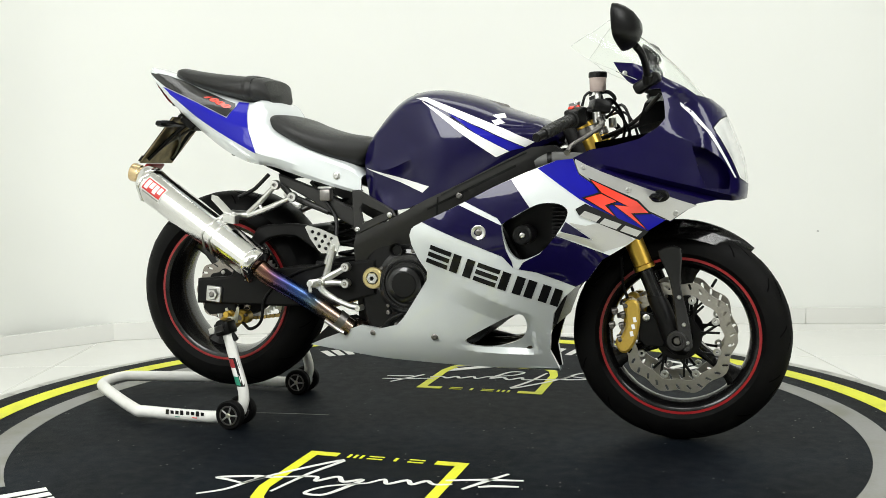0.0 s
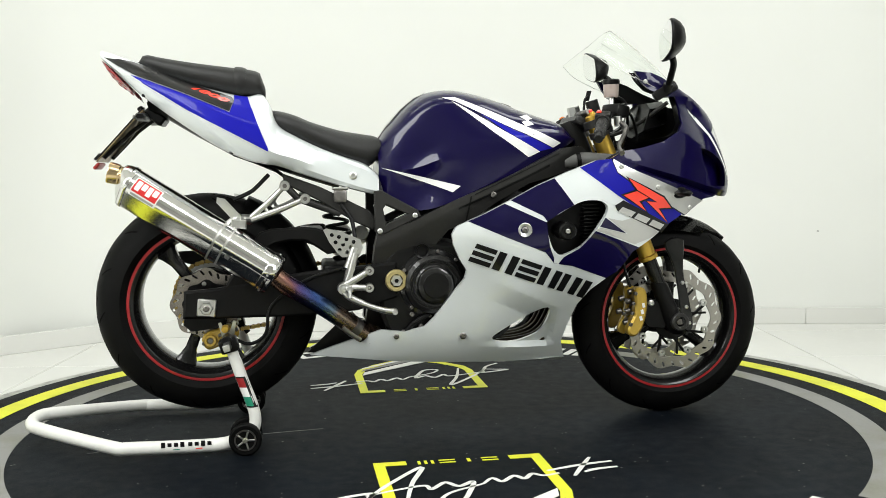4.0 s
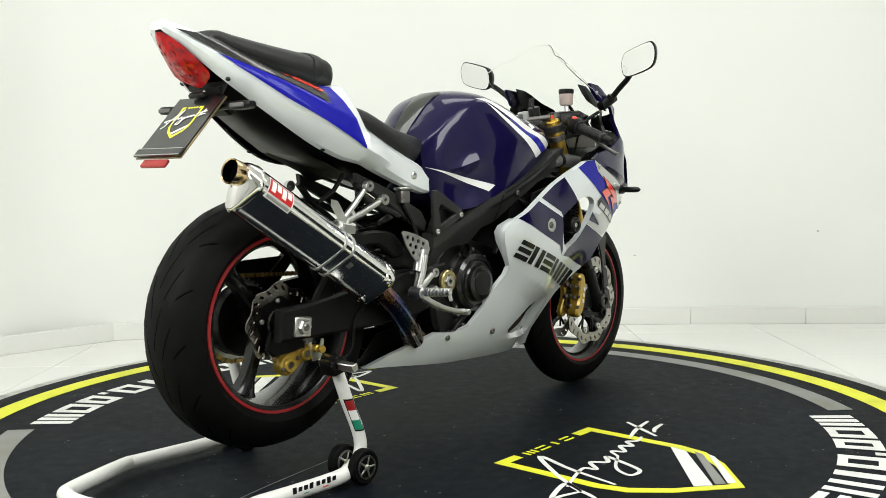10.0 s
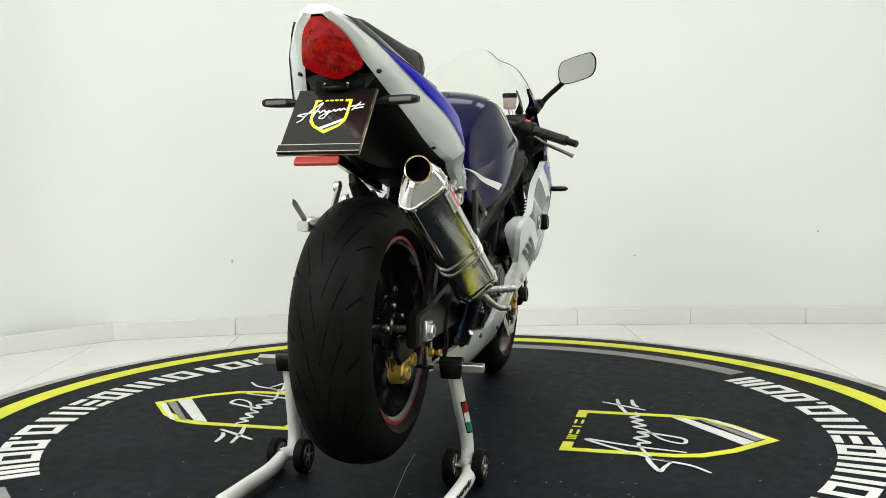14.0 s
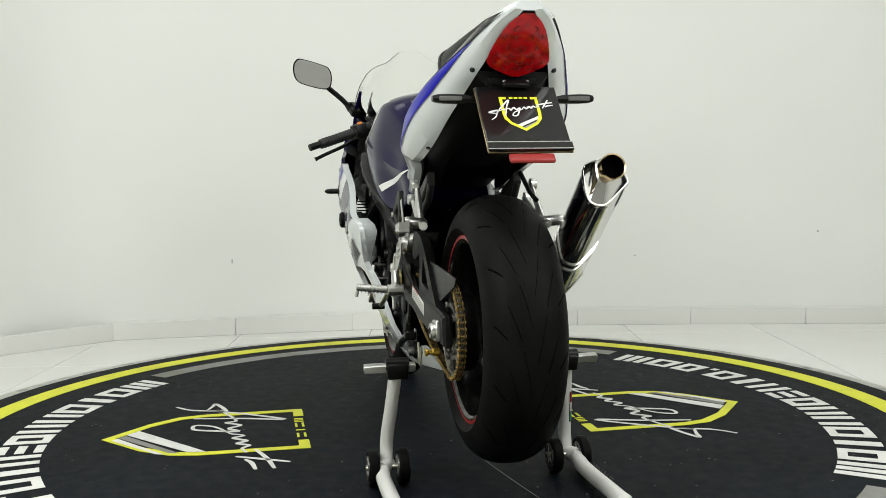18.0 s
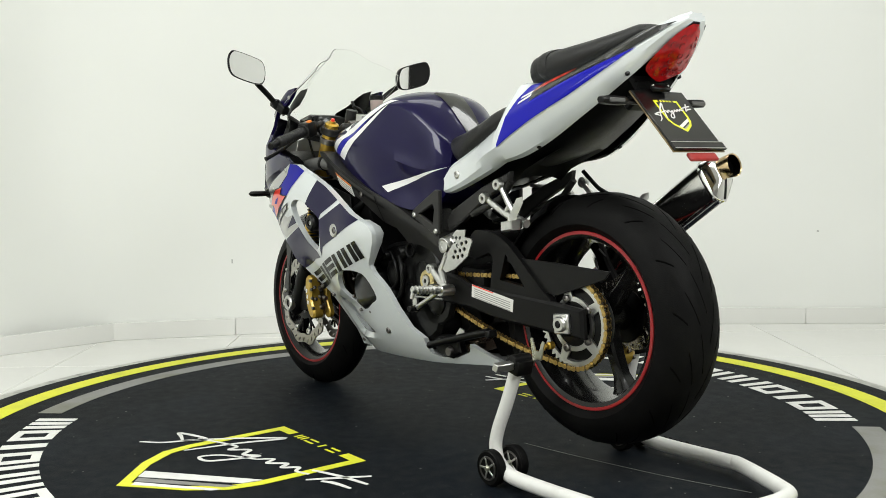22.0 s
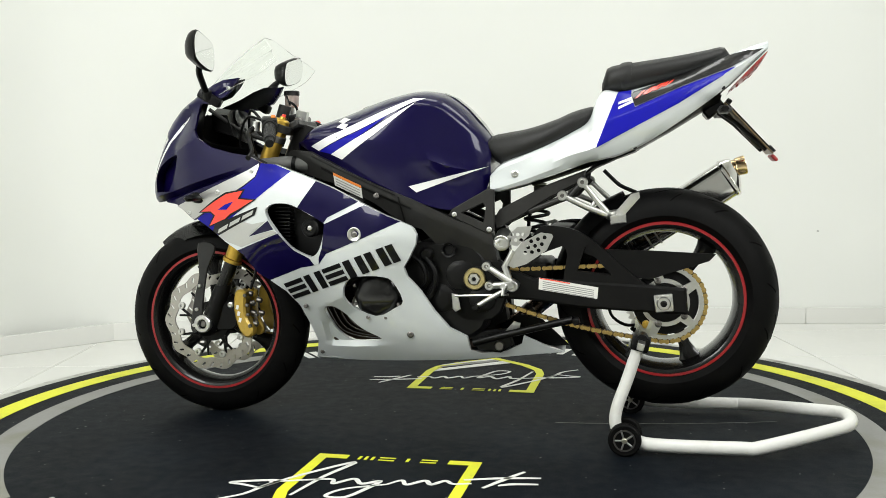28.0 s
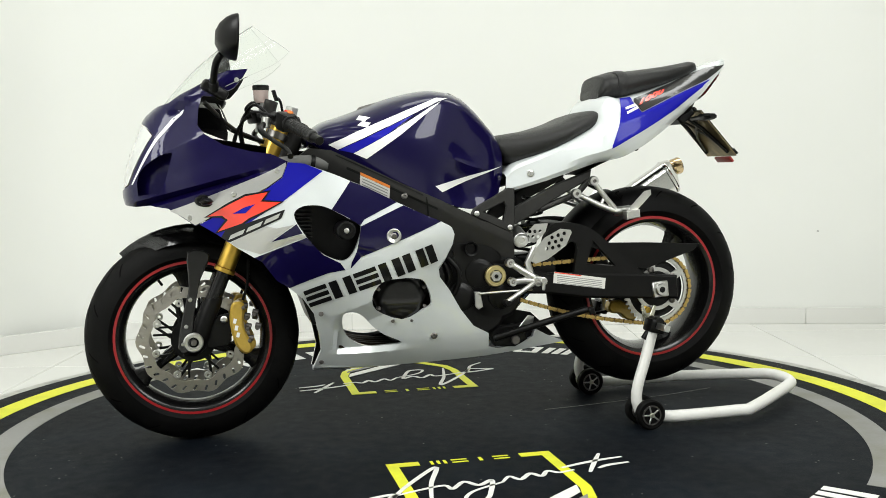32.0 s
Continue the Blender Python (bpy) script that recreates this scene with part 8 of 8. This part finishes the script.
edge = [Vector(rows[i][0]) for i in range(NU)] + [Vector(p) for p in rows[NU]] + [Vector(rows[i][NV]) for i in range(NU - 1, -1, -1)]
part("screen_edge", tube(edge, 0.0006, 6), M_SCREENEDGE, screen_ob)
for s in (-1, 1):
    for u, v in ((0, 0.35), (0, 0.72), (2, 0.98)):
        p = Vector(rows[u][int(round((v * s + 1) / 2 * NV))])
        part("screen_screw", lathe([(0, 0.004), (0.004, 0.0035), (0.0055, 0)], 10, Matrix.Translation(p) @ Vector((0.3, 0.5 * s, 1)).to_track_quat("Z", "Y").to_matrix().to_4x4()), M_PLASTIC, screen_ob)
    base = part("mirror_base", box(pose(0.652, s * 0.190, 1.000, 0, -30, s * 12), (0.075, 0.034, 0.030), 0.008, 2), M_PLASTIC, B, "black mirror base")
    part("mirror_stalk", tube(curve([(0.655, s * 0.200, 1.005), (0.652, s * 0.235, 1.040), (0.645, s * 0.270, 1.068), (0.632, s * 0.292, 1.085)], 4), 0.0095, 12), M_PLASTIC, base, "black mirror stalk")
    part("stalk_joint", rod((0.655, s * 0.196, 0.998), (0.655, s * 0.208, 1.020), 0.015, 14), M_PLASTIC, base)
    # mirror head: rounded frame, closed shell to the front, glass to the rear
    c = Vector((0.592, s * 0.338, 1.120)) if s > 0 else Vector((0.592, -0.342, 1.125))
    out = smooth_loop([(-0.068, -0.010), (-0.063, -0.042), (-0.046, -0.053), (-0.005, -0.047), (0.048, -0.030), (0.066, -0.008), (0.070, 0.026), (0.060, 0.049), (0.038, 0.054), (-0.040, 0.032), (-0.060, 0.018)], 3)
    tilt = Matrix.Rotation(radians(-2.5), 4, "Y") @ Matrix.Rotation(radians(-6 if s < 0 else 1), 4, "Z")
    rings = []
    for dx, k, oy in ((0.0, 0.97, 0), (0.003, 1.0, 0), (0.014, 0.97, 0.002), (0.030, 0.84, 0.006), (0.046, 0.60, 0.012), (0.056, 0.28, 0.016)):
        rings.append([c + tilt @ Vector((dx, s * (p[0] * k - oy), p[1] * k)) for p in out])
    head = part("mirror_housing", loft(rings), M_PLASTIC, B, "black mirror housing")
    bm = bmesh.new()
    bm.faces.new([bm.verts.new(c + tilt @ Vector((-0.0012, s * p[0] * 0.93, p[1] * 0.93))) for p in out])
    part("mirror_glass", bm, M_MIRROR, head, "mirror glass", smooth=False)

# -- inner linings keep the fairing dark from behind --
for s in (-1, 1):
    for outline, holes, d in ((UPPER, [AIR_HOLE], 0.005), (LOWER if s < 0 else low, [LOW_HOLE] if s < 0 else [LOW_HOLE_L, ENGINE_HOLE], 0.016), (NOSE_PANEL, [], 0.050)):
        part("fairing_lining", shell(outline, lambda x, z: max(fairing_depth(x, z) - d, 0.002), s, [grow(h, 0.010) for h in holes], cell=0.014, rim=0, cuts=(SCOOP_TOP, (0.102, 0.410, -0.45), SCOOP_LOW, (0.05, 0.280, -0.09))), M_PLASTIC, B, sharp=60)
# Added black plate stands in for the dark inside of the far fairing.
part("belly_guard", plate([(-0.402, 0.240), (-0.318, 0.318), (-0.250, 0.332), (-0.190, 0.300), (-0.240, 0.232)], -0.040, -0.034, bevel=0.001), M_PLASTIC, B, "black plate standing in for the fairing's inside")


# ---- floor tiles, laid last ----
def lay_tiles(size=0.667, x0=0.6525, y0=0.887, turn=0.0):
    meshes = {}
    for i in range(-5, 6):
        for j in range(-10, 4):
            x, y = x0 + i * size, y0 + j * size
            if not (-2.7 < x < 4.0 and -5.5 < y < 2.6):
                continue
            if "tile" not in meshes:
                bm = box(pose(0, 0, 0), (size - 0.003, size - 0.003, 0.012), 0.0012)
                me = bpy.data.meshes.new("tile")
                bm.to_mesh(me)
                bm.free()
                me.materials.append(M_TILE)
                meshes["tile"] = me
            share("tile", meshes["tile"], floor, pose(x, y, FLOOR_Z - 0.006))


lay_tiles()


# ---- what moves: the turntable with all that stands on it ----
def motions():
    times = [0, 4, 8, 12, 16, 20, 24, 28, 32]
    for thing, shift in ((turntable, 0.0), (motorcycle, BIKE_SHIFT), (stand, BIKE_SHIFT)):
        rows = []
        for t in times:
            turn = Matrix.Rotation(radians(TURN_START + TURN_RATE * t), 4, "Z")
            rows.append((t, turn @ Matrix.Translation((0, shift, 0))))
        walk(thing, rows)


motions()
